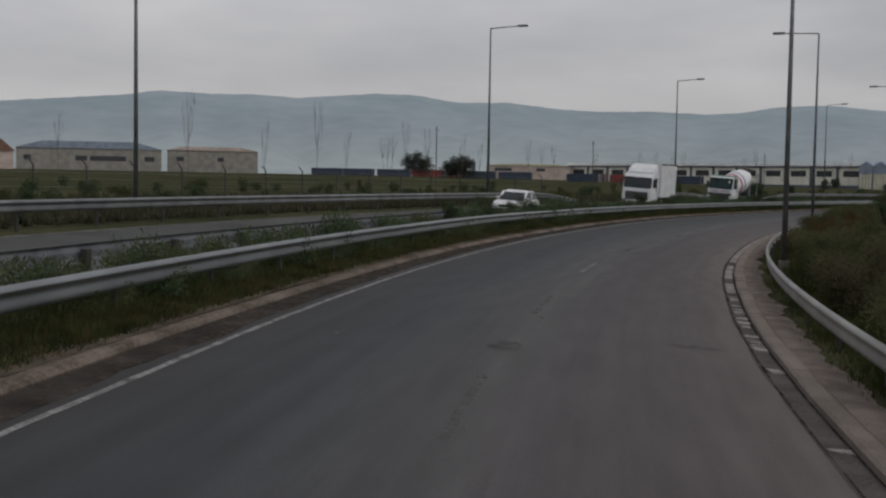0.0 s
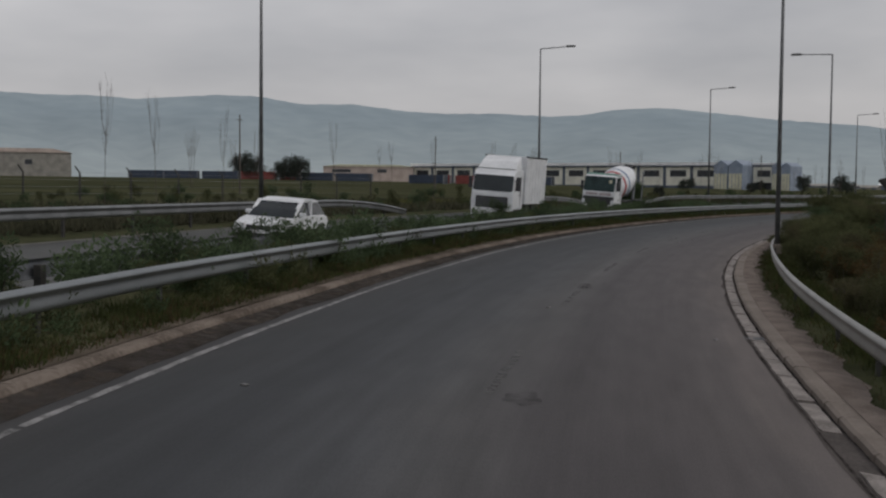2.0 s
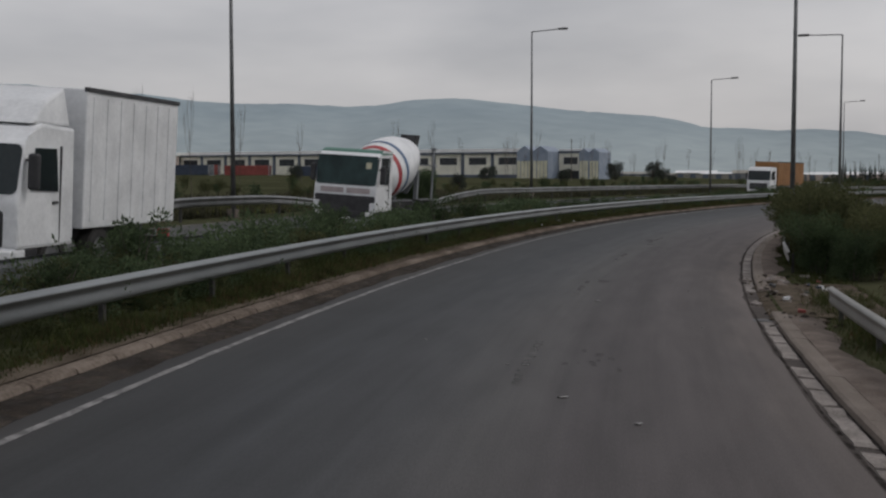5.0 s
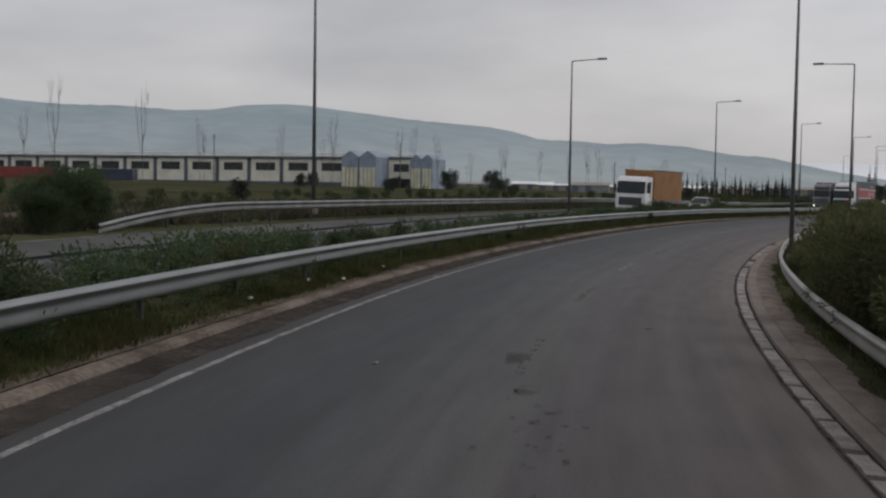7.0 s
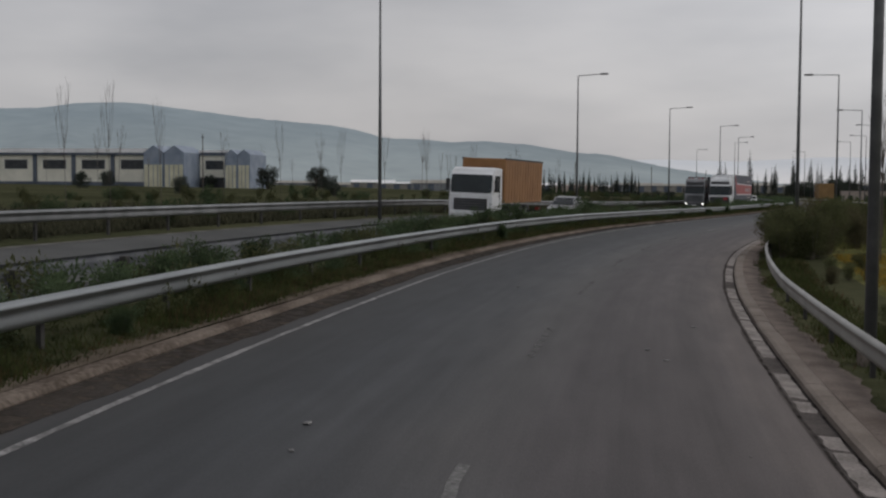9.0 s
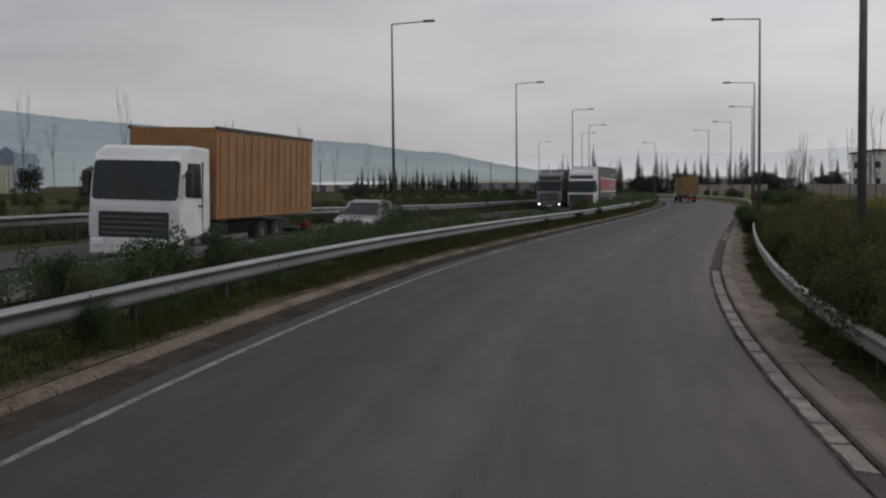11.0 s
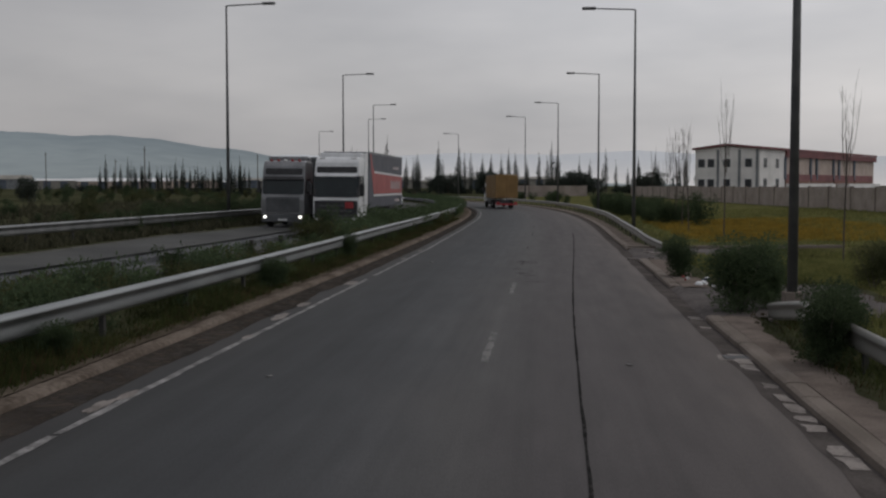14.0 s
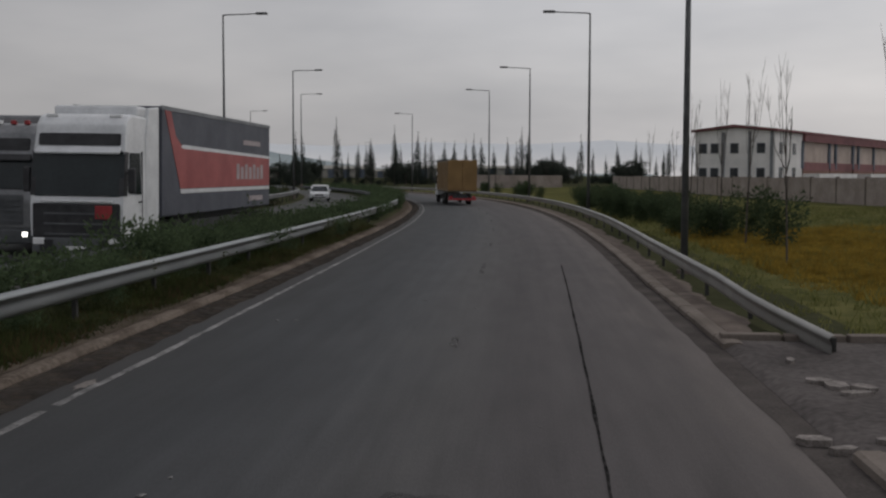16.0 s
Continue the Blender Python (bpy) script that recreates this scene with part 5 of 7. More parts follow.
# ---- buildings ----
M_CREAM = material("cream_render", (0.55, 0.54, 0.46), (0.72, 0.7, 0.6), 0.4, 0.9, fine=6, stain=0.5, bump=0.1)
M_WHITE = material("white_render", (0.6, 0.59, 0.57), (0.8, 0.78, 0.76), 0.4, 0.9, fine=6, stain=0.5, bump=0.1)
M_BEIGE = material("beige_render", (0.36, 0.295, 0.255), (0.5, 0.415, 0.365), 0.4, 0.9, fine=6, stain=0.5, bump=0.1)
M_DARK = material("dark_window", (0.02, 0.022, 0.026), (0.045, 0.05, 0.055), 1, 0.25, fine=20, bump=0.0)
M_BLUEGREY = material("blue_grey_cladding", (0.16, 0.2, 0.26), (0.26, 0.3, 0.36), 0.5, 0.6, fine=8, bump=0.05)
M_SLATE = material("dark_blue_trim", (0.06, 0.075, 0.1), (0.11, 0.13, 0.16), 0.5, 0.7, fine=8, bump=0.05)
M_ROOF = material("pale_metal_roof", (0.62, 0.62, 0.62), (0.8, 0.8, 0.8), 0.3, 0.5, fine=5, bump=0.05)
M_REDROOF = material("dull_red_trim", (0.13, 0.046, 0.05), (0.2, 0.075, 0.078), 0.5, 0.7, fine=8, bump=0.1)
M_TILE = material("terracotta_roof", (0.13, 0.075, 0.055), (0.2, 0.115, 0.085), 0.8, 0.9, fine=8, bump=0.2)
M_HALL = material("grimy_hall_render", (0.18, 0.172, 0.152), (0.3, 0.285, 0.252), 0.4, 0.9, fine=6, stain=0.5, bump=0.1)
M_PALEYEL = material("pale_yellow_panel", (0.46, 0.44, 0.32), (0.62, 0.6, 0.45), 0.5, 0.8, fine=8, bump=0.05)
M_WALL = material("concrete_block_wall", (0.25, 0.21, 0.185), (0.38, 0.325, 0.29), 0.6, 0.95, fine=5, stain=0.6, bump=0.3)
M_GREY = material("grey_metal", (0.14, 0.15, 0.16), (0.24, 0.25, 0.26), 0.8, 0.6, fine=10, bump=0.05)
M_BLUE = material("blue_container_paint", (0.025, 0.038, 0.062), (0.05, 0.066, 0.1), 0.8, 0.6, fine=10, bump=0.1)
M_RED = material("red_container_paint", (0.16, 0.035, 0.03), (0.25, 0.06, 0.05), 0.8, 0.6, fine=10, bump=0.1)


def box_part(name, parent, mat, x0, x1, y0, y1, z0, z1, bevel=0.0, label=""):
    bm = bmesh.new()
    block(bm, x0, x1, y0, y1, z0, z1, bevel)
    return part(name, bm, mat, parent, label)


def prism(name, parent, mat, pts, y0, y1, label=""):
    """A shape given by (x, z) corners, drawn out from y0 to y1."""
    bm = bmesh.new()
    a = [bm.verts.new((x, y0, z)) for x, z in pts]
    b = [bm.verts.new((x, y1, z)) for x, z in pts]
    bm.faces.new(a)
    bm.faces.new(b[::-1])
    for i in range(len(pts)):
        j = (i + 1) % len(pts)
        bm.faces.new((a[i], a[j], b[j], b[i]))
    return part(name, bm, mat, parent, label)


def put(ob, x0, y0, x1, y1, z):
    """Stands a building with its front along the line from (x0, y0) to (x1, y1); local x runs along the front, y goes back."""
    ob.matrix_world = Matrix.Translation((x0, y0, z)) @ Matrix.Rotation(math.atan2(y1 - y0, x1 - x0), 4, "Z")
    return ob


def window(parent, x, z, w, h, y=0.0):
    frame_ob = box_part("window", parent, M_GREY, x - w / 2 - 0.08, x + w / 2 + 0.08, y - 0.06, y + 0.1, z - h / 2 - 0.08, z + h / 2 + 0.08)
    box_part("pane", frame_ob, M_DARK, x - w / 2, x + w / 2, y - 0.075, y + 0.05, z - h / 2, z + h / 2)
    return frame_ob


def long_warehouse():
    """Front from the left end to the first gable, bays with one window each, then two gabled loading bays, a link and two more gables."""
    hall = tagged(new("long_warehouse"), "very long cream warehouse with dark strip windows and gabled loading bays", "warehouse")
    n, b = 13, 8.45
    w = n * b
    box_part("plinth", hall, M_SLATE, -0.3, w + 8, 0.2, 40, -2.5, 1.6)
    box_part("wall", hall, M_CREAM, 0, w, 0.3, 40, 1.6, 7.0)
    for k in range(n + 1):
        box_part("pilaster", hall, M_SLATE, k * b - 0.4, k * b + 0.4, 0.0, 0.5, 1.4, 7.2)
    for k in range(n):
        window(hall, (k + 0.5) * b, 5.1, 4.9, 1.75, 0.3)
    box_part("fascia", hall, M_SLATE, -0.4, w + 0.4, -0.25, 1.0, 6.95, 7.45)
    prism("roof", hall, M_ROOF, [(-0.5, 7.45), (w + 0.5, 7.45), (w + 0.5, 8.3), (-0.5, 8.3)], -0.3, 40)
    for x in (w, w + 4.3):
        prism("gable_bay", hall, M_BLUEGREY, [(x, -1), (x + 4.1, -1), (x + 4.1, 7.4), (x + 2.05, 8.8), (x, 7.4)], -4, 6)
        for q in (0.2, 1.2, 2.15, 3.1):
            box_part("panel", hall, M_PALEYEL, x + q, x + q + 0.75, -4.12, -3.9, -1, 5.0)
    box_part("link_wall", hall, M_CREAM, w + 8.5, w + 14.5, 4, 24, 1.2, 7.0)
    box_part("link_fascia", hall, M_SLATE, w + 8.5, w + 14.5, 3.8, 5, 7.0, 7.6)
    window(hall, w + 11.6, 5.1, 3.6, 1.7, 4.0)
    box_part("dock", hall, M_DARK, w + 8.7, w + 14.3, 3.7, 4.6, -1, 2.6)
    for x in (w + 14.5, w + 17.2):
        prism("gable_bay", hall, M_BLUEGREY, [(x, -1), (x + 2.6, -1), (x + 2.6, 7.2), (x + 1.3, 8.2), (x, 7.2)], 2, 12)
        for q in (0.2, 0.95, 1.75):
            box_part("panel", hall, M_PALEYEL, x + q, x + q + 0.6, 1.9, 2.1, -1, 5.0)
    prism("roof_back", hall, M_ROOF, [(w + 8.5, 7.6), (w + 14.5, 7.6), (w + 14.5, 8.1), (w + 8.5, 8.1)], 3.7, 24)
    put(hall, -320.1, 297.2, -221.6, 314.8, 2.0)
    hall.scale = (1.051, 1.051, 1.051)
    return hall


long_warehouse()


def low_hall(x0, y0, x1, y1, z, h, rise, depth, wall, roof, label, bands=()):
    hall = tagged(new("low_hall"), label, "warehouse")
    w = math.hypot(x1 - x0, y1 - y0)
    box_part("wall", hall, wall, 0, w, 0, depth, -2, h)
    prism("roof", hall, roof, [(-0.4, h), (w + 0.4, h), (w * 0.82, h + rise), (w * 0.18, h + rise)], -0.4, depth + 0.4)
    for a, b, c in bands:
        window(hall, w * (a + b) / 2, c, w * (b - a), 0.45 * c)
    return put(hall, x0, y0, x1, y1, z)


low_hall(-461.0, 131.1, -441.5, 183.5, 5.6, 8.2, 2.9, 51, M_HALL, M_BLUEGREY, "low pale industrial hall with a grey-blue roof", ((0.05, 0.1, 4.3), (0.4, 0.48, 4.3), (0.5, 0.75, 4.3), (0.88, 0.95, 4.3)))
low_hall(-458.5, 193.2, -442.7, 227.9, 6.7, 7.7, 1.6, 48, M_HALL, M_BEIGE, "low grey industrial hall with a flat brown roof edge", ((0.1, 0.18, 4.0), (0.55, 0.62, 4.0)))
low_hall(-331.7, 266.0, -311.2, 289.6, 5.5, 3.8, 0.7, 20, M_BEIGE, M_PALEYEL, "low beige shed with a pale roof", ((0.1, 0.3, 2.3), (0.6, 0.7, 2.3)))
low_hall(-341.2, 77.2, -339.0, 95.6, 4.9, 4.8, 3.4, 15, M_BEIGE, M_TILE, "small house with a terracotta roof", ((0.2, 0.3, 2.6), (0.6, 0.7, 2.6)))


def far_shed(x, y, a, w, wall, rise, depth, mat):
    """A long low shed, local x along its front, whose roof climbs away from the road."""
    hall = tagged(new("far_shed"), "low distant industrial shed with a white roof", "shed", group="sheds on the horizon")
    box_part("wall", hall, mat, 0, w, 0, depth, -3, wall)
    bm = bmesh.new()
    q = [bm.verts.new(p) for p in ((-0.4, -0.5, wall), (w + 0.4, -0.5, wall), (w + 0.4, depth / 2, wall + rise), (-0.4, depth / 2, wall + rise), (w + 0.4, depth + 0.5, wall), (-0.4, depth + 0.5, wall))]
    for f in ((0, 1, 2, 3), (3, 2, 4, 5), (0, 3, 5), (1, 4, 2), (0, 5, 4, 1)):
        bm.faces.new([q[i] for i in f])
    part("roof", bm, M_ROOF if rng.random() < 0.35 else M_HALL, hall)
    for j in range(int(w / 7)):
        box_part("door", hall, M_SLATE, j * 7 + 1.5, j * 7 + 4.5, -0.1, 0.2, -3, wall * 0.7)
    hall.matrix_world = Matrix.Translation((x, y, 4.2)) @ Matrix.Rotation(a, 4, "Z")


for k in range(26):
    a = radians(-4 + 1.75 * k + rng.uniform(-0.5, 0.5))
    d = rng.uniform(520, 780)
    far_shed(-70 - math.sin(a) * d, 150 + math.cos(a) * d, a + rng.uniform(-0.25, 0.25), rng.uniform(14, 48), rng.uniform(0.3, 1.6), rng.uniform(0.8, 1.9), rng.uniform(16, 30), rng.choice([M_HALL, M_BEIGE, M_HALL, M_GREY]))


def container(x, y, turn, mat, label):
    box = tagged(new("shipping_container"), label, "container")
    box_part("body", box, mat, -6, 6, -1.2, 1.2, 0.1, 2.6, 0.04)
    for k in range(30):
        box_part("rib", box, mat, -5.9 + 0.4 * k, -5.75 + 0.4 * k, -1.24, 1.24, 0.25, 2.45)
    for q in (-1, 1):
        box_part("corner_post", box, M_GREY, 5.9 * q - 0.1, 5.9 * q + 0.1, -1.25, 1.25, 0.0, 2.62)
    box.matrix_world = Matrix.Translation((x, y, world_z(x, y))) @ pose(0, 0, 0, 0, 0, turn)


container(-258.5, 266.3, 30, M_RED, "red shipping container standing before the warehouse")
container(-246, 279, 20, M_BLUE, "dark blue shipping container standing before the warehouse")
container(-273, 262, 35, M_RED, "red shipping container standing before the warehouse")
container(-262, 250, 15, M_BLUE, "dark blue shipping container on the yard")

for x, y, blue in ((-352, 222, True), (-342, 231, True), (-333, 240, False), (-324, 249, False), (-312, 247, True), (-303, 256, True), (-360, 214, True)):
    container(x, y, 44, M_BLUE if blue else M_RED, "dark blue shipping container under the trees" if blue else "red shipping container under the trees")


def office_building():
    """Two-storey white gabled end with a long beige hall behind it."""
    house = tagged(new("office_building"), "two-storey white building with dull red roof edge and long beige side", "building")
    w, d, h = 10.0, 62.0, 7.6
    prism("wall", house, M_WHITE, [(0, -0.5), (w, -0.5), (w, h), (w / 2, h + 0.5), (0, h)], 0, 11)
    prism("hall_wall", house, M_BEIGE, [(0.3, -0.5), (w - 0.1, -0.5), (w - 0.1, h - 0.2), (w / 2, h + 0.3), (0.3, h - 0.2)], 11, d)
    prism("roof", house, M_REDROOF, [(-0.4, h), (w / 2, h + 0.55), (w + 0.4, h), (w + 0.4, h + 0.3), (w / 2, h + 0.9), (-0.4, h + 0.3)], -0.4, d + 0.4)
    box_part("fascia", house, M_REDROOF, w - 0.05, w + 0.35, 11, d + 0.3, h - 0.95, h - 0.02)
    for z in (2.6, 5.6):
        for x in (1.0, 2.5, 5.0, 8.3):
            window(house, x, z, 0.9, 1.1)
    for x in (3.6, 6.9, 9.6):
        box_part("pilaster", house, M_GREY, x - 0.18, x + 0.18, -0.12, 0.2, -0.5, h)
    for k in range(4):
        y = 11 + k * 12.5
        for q in (0.0, 3.2):
            if q == 0.0 or k in (1, 2):
                box_part("pilaster", house, M_SLATE, w - 0.15, w + 0.18, y + q - 0.35, y + q + 0.35, 3.2, h - 0.95)
        box_part("red_band", house, M_REDROOF, w - 0.12, w + 0.1, y + 0.4, y + 12.1, 2.95, 4.0)
        box_part("lower_wall", house, M_TILE, w - 0.1, w + 0.06, y + 0.4, y + 12.1, -0.5, 2.95)
    for y0, y1 in ((11.2, 30.0), (38.0, 58.0)):
        shed = box_part("annexe", house, M_WHITE, w + 0.1, w + 2.2, y0, y1, -0.5, 2.55, 0.03, "low white annexe")
        for y in np.arange(y0 + 2.5, y1 - 1, 5.5):
            box_part("window", shed, M_DARK, w + 2.15, w + 2.24, y - 0.8, y + 0.8, 0.9, 1.9)
        box_part("dock_door", shed, M_GREY, w + 2.12, w + 2.25, y1 - 2.6, y1 - 0.5, -0.4, 2.0)
    for y in (2.2, 7.5):
        for z in (2.6, 5.6):
            pane = box_part("window", house, M_GREY, w - 0.08, w + 0.08, y - 0.6, y + 0.6, z - 0.7, z + 0.7)
            box_part("pane", pane, M_DARK, w - 0.05, w + 0.1, y - 0.5, y + 0.5, z - 0.6, z + 0.6)
    m = Matrix.Translation((-42.1, 366, 0.4)) @ Matrix.Rotation(math.atan2(-5.4, 8.0), 4, "Z")
    house.matrix_world = m


office_building()


def block_wall(x0, y0, x1, y1, h, label, base=0.35):
    wall = tagged(new("boundary_wall"), label, "wall")
    n = math.hypot(x1 - x0, y1 - y0)
    k = int(n / 6)
    for j in range(k):
        box_part("wall_panel", wall, M_WALL, j * 6 + 0.12, j * 6 + 5.88, -0.1, 0.1, -0.8, h - 0.04 * (j % 3))
        box_part("pier", wall, M_KERB, j * 6 - 0.12, j * 6 + 0.12, -0.14, 0.14, -0.8, h + 0.05)
    put(wall, x0, y0, x1, y1, base)


block_wall(-44, 420, -40, 280, 2.2, "plain concrete block boundary wall at the field's edge")
block_wall(-40, 280, 20, 262, 2.2, "plain concrete block boundary wall at the field's edge")
block_wall(-70, 428, -52, 426, 2.4, "low pale wall beyond the bend", 0.3)


def power_pole(x, y, h):
    pole = tagged(new("power_pole"), "thin wooden power pole with a short crossarm", "pole", group="power poles in the fields")
    bm = bmesh.new()
    tube(bm, [(0, 0, -0.3), (0, 0, h)], [0.1, 0.07], 7)
    part("pole", bm, M_BARK, pole)
    box_part("crossarm", pole, M_BARK, -0.35, 0.35, -0.03, 0.03, h - 0.6, h - 0.52)
    pole.matrix_world = Matrix.Translation((x, y, world_z(x, y))) @ pose(0, 0, 0, 0, 0, rng.uniform(0, 90))


for x, y, h in ((-162, 421, 8), (-150, 428, 7), (-165, 270, 9), (-185, 240, 9), (-155, 150, 9), (-130, 95, 9), (-150, 350, 8), (-130, 380, 8), (-115, 400, 8),
                (-105, 430, 8), (-20, 430, 9), (-5, 440, 9), (10, 450, 9), (-60, 460, 9)):
    power_pole(x, y, h)


# ---- vehicles ----
M_VWHITE = material("white_vehicle_paint", (0.55, 0.56, 0.57), (0.72, 0.73, 0.74), 1.5, 0.3, fine=12, bump=0.0, stain=0.4, spec=0.5)
M_VSILVER = material("silver_vehicle_paint", (0.16, 0.163, 0.17), (0.27, 0.273, 0.28), 1.5, 0.3, metal=0.4, fine=12, bump=0.0)
M_GREEN = material("green_vehicle_paint", (0.03, 0.115, 0.082), (0.055, 0.17, 0.125), 1.5, 0.35, fine=12, bump=0.0)
M_TARP = material("navy_tarpaulin", (0.045, 0.05, 0.066), (0.08, 0.085, 0.105), 1.0, 0.55, fine=8, bump=0.1)
M_TINT = material("green_tinted_glass", (0.004, 0.014, 0.014), (0.02, 0.046, 0.044), 1.6, 0.12, fine=3, bump=0.0, spec=0.28)
M_VRED = material("red_trailer_print", (0.26, 0.05, 0.05), (0.36, 0.085, 0.08), 1.0, 0.5, fine=8, bump=0.05)
M_TRGREY = material("dark_grey_tarpaulin", (0.07, 0.075, 0.08), (0.13, 0.135, 0.14), 1.0, 0.6, fine=8, bump=0.1)
M_ORANGE = material("orange_container_paint", (0.2, 0.094, 0.032), (0.285, 0.143, 0.056), 0.8, 0.6, fine=8, bump=0.1)
M_VYELLOW = material("yellow_container_paint", (0.17, 0.1, 0.034), (0.25, 0.15, 0.055), 0.8, 0.6, fine=8, bump=0.1)
M_TYRE = material("tyre_rubber", (0.015, 0.015, 0.015), (0.04, 0.038, 0.036), 6, 0.9, fine=60, bump=0.2)
M_PLASTIC = material("black_plastic", (0.018, 0.018, 0.02), (0.045, 0.045, 0.048), 3, 0.55, fine=30, bump=0.05)
M_GLASS = material("tinted_glass", (0.008, 0.013, 0.015), (0.02, 0.028, 0.03), 0.8, 0.12, fine=10, bump=0.0, spec=0.4)
M_CARGLASS = material("reflecting_car_glass", (0.012, 0.015, 0.018), (0.028, 0.033, 0.036), 0.8, 0.1, fine=10, bump=0.0, spec=0.3)
M_LENS = material("headlight_lens", (0.6, 0.6, 0.6), (0.85, 0.85, 0.85), 4, 0.15, fine=20, bump=0.0)
M_PINKGREY = material("faded_lettering", (0.3, 0.26, 0.26), (0.42, 0.36, 0.36), 3, 0.6, fine=20, bump=0.0)
M_VBLUE = material("blue_stripe", (0.03, 0.075, 0.16), (0.05, 0.12, 0.25), 2, 0.4, fine=10, bump=0.0)
M_STRIPE = material("red_stripe", (0.26, 0.025, 0.03), (0.38, 0.045, 0.05), 2, 0.4, fine=10, bump=0.0)
M_LAMP_ON = bpy.data.materials.new("lit_headlamp")
M_LAMP_ON.use_nodes = True
M_LAMP_ON.node_tree.nodes["Principled BSDF"].inputs["Emission Color"].default_value = (1, 0.96, 0.88, 1)
M_LAMP_ON.node_tree.nodes["Principled BSDF"].inputs["Emission Strength"].default_value = 3.0


def wheel(parent, x, y, r=0.5, w=0.32):
    bm = bmesh.new()
    prof = [(-w / 2, r * 0.62), (-w / 2, r * 0.93), (-w / 2 + 0.05, r), (w / 2 - 0.05, r), (w / 2, r * 0.93), (w / 2, r * 0.62)]
    n = 20
    rings = [[bm.verts.new((x + a, y + b * math.cos(6.28318 * j / n), r + b * math.sin(6.28318 * j / n))) for a, b in prof] for j in range(n)]
    for j in range(n):
        for i in range(len(prof) - 1):
            bm.faces.new((rings[j][i], rings[j][i + 1], rings[(j + 1) % n][i + 1], rings[(j + 1) % n][i]))
    tyre = part("wheel", bm, M_TYRE, parent, smooth=False)
    bm = bmesh.new()
    bmesh.ops.create_cone(bm, cap_ends=True, segments=18, radius1=r * 0.62, radius2=r * 0.62, depth=w * 0.8, matrix=Matrix.Translation((x, y, r)) @ Matrix.Rotation(math.pi / 2, 4, "Y"))
    part("rim", bm, M_VSILVER, tyre)


def shaped(name, parent, mat, prof, x0, x1, bevel=0.05, taper=0.0, label=""):
    """A side outline of (y, z) drawn across from x0 to x1, with rounded edges; taper narrows what lies high up."""
    bm = bmesh.new()
    zs = [z for _, z in prof]
    lo, hi = min(zs), max(zs)
    def sx(x, z):
        return x * (1 - taper * (z - lo) / (hi - lo))
    a = [bm.verts.new((sx(x0, z), y, z)) for y, z in prof]
    b = [bm.verts.new((sx(x1, z), y, z)) for y, z in prof]
    bm.faces.new(a)
    bm.faces.new(b[::-1])
    for i in range(len(prof)):
        j = (i + 1) % len(prof)
        bm.faces.new((a[i], a[j], b[j], b[i]))
    if bevel:
        bmesh.ops.bevel(bm, geom=list(bm.edges), offset=bevel, segments=2, affect="EDGES", profile=0.6, clamp_overlap=True)
    return part(name, bm, mat, parent, label)


def rounded(name, parent, mat, x0, x1, z0, z1, front, proud=0.012, r=0.08, label=""):
    """A plate with rounded corners that lies on a leaning front; front(z) gives its depth."""
    pts = []
    for cx, cz, a0 in ((x1 - r, z1 - r, 0), (x0 + r, z1 - r, 90), (x0 + r, z0 + r, 180), (x1 - r, z0 + r, 270)):
        for k in range(4):
            a = radians(a0 + 30 * k)
            pts.append((cx + r * math.cos(a), cz + r * math.sin(a)))
    bm = bmesh.new()
    a = [bm.verts.new((x, front(z) + proud, z)) for x, z in pts]
    b = [bm.verts.new((x, front(z) - 0.06, z)) for x, z in pts]
    bm.faces.new(a)
    bm.faces.new(b[::-1])
    for i in range(len(pts)):
        j = (i + 1) % len(pts)
        bm.faces.new((a[i], a[j], b[j], b[i]))
    return part(name, bm, mat, parent, label)


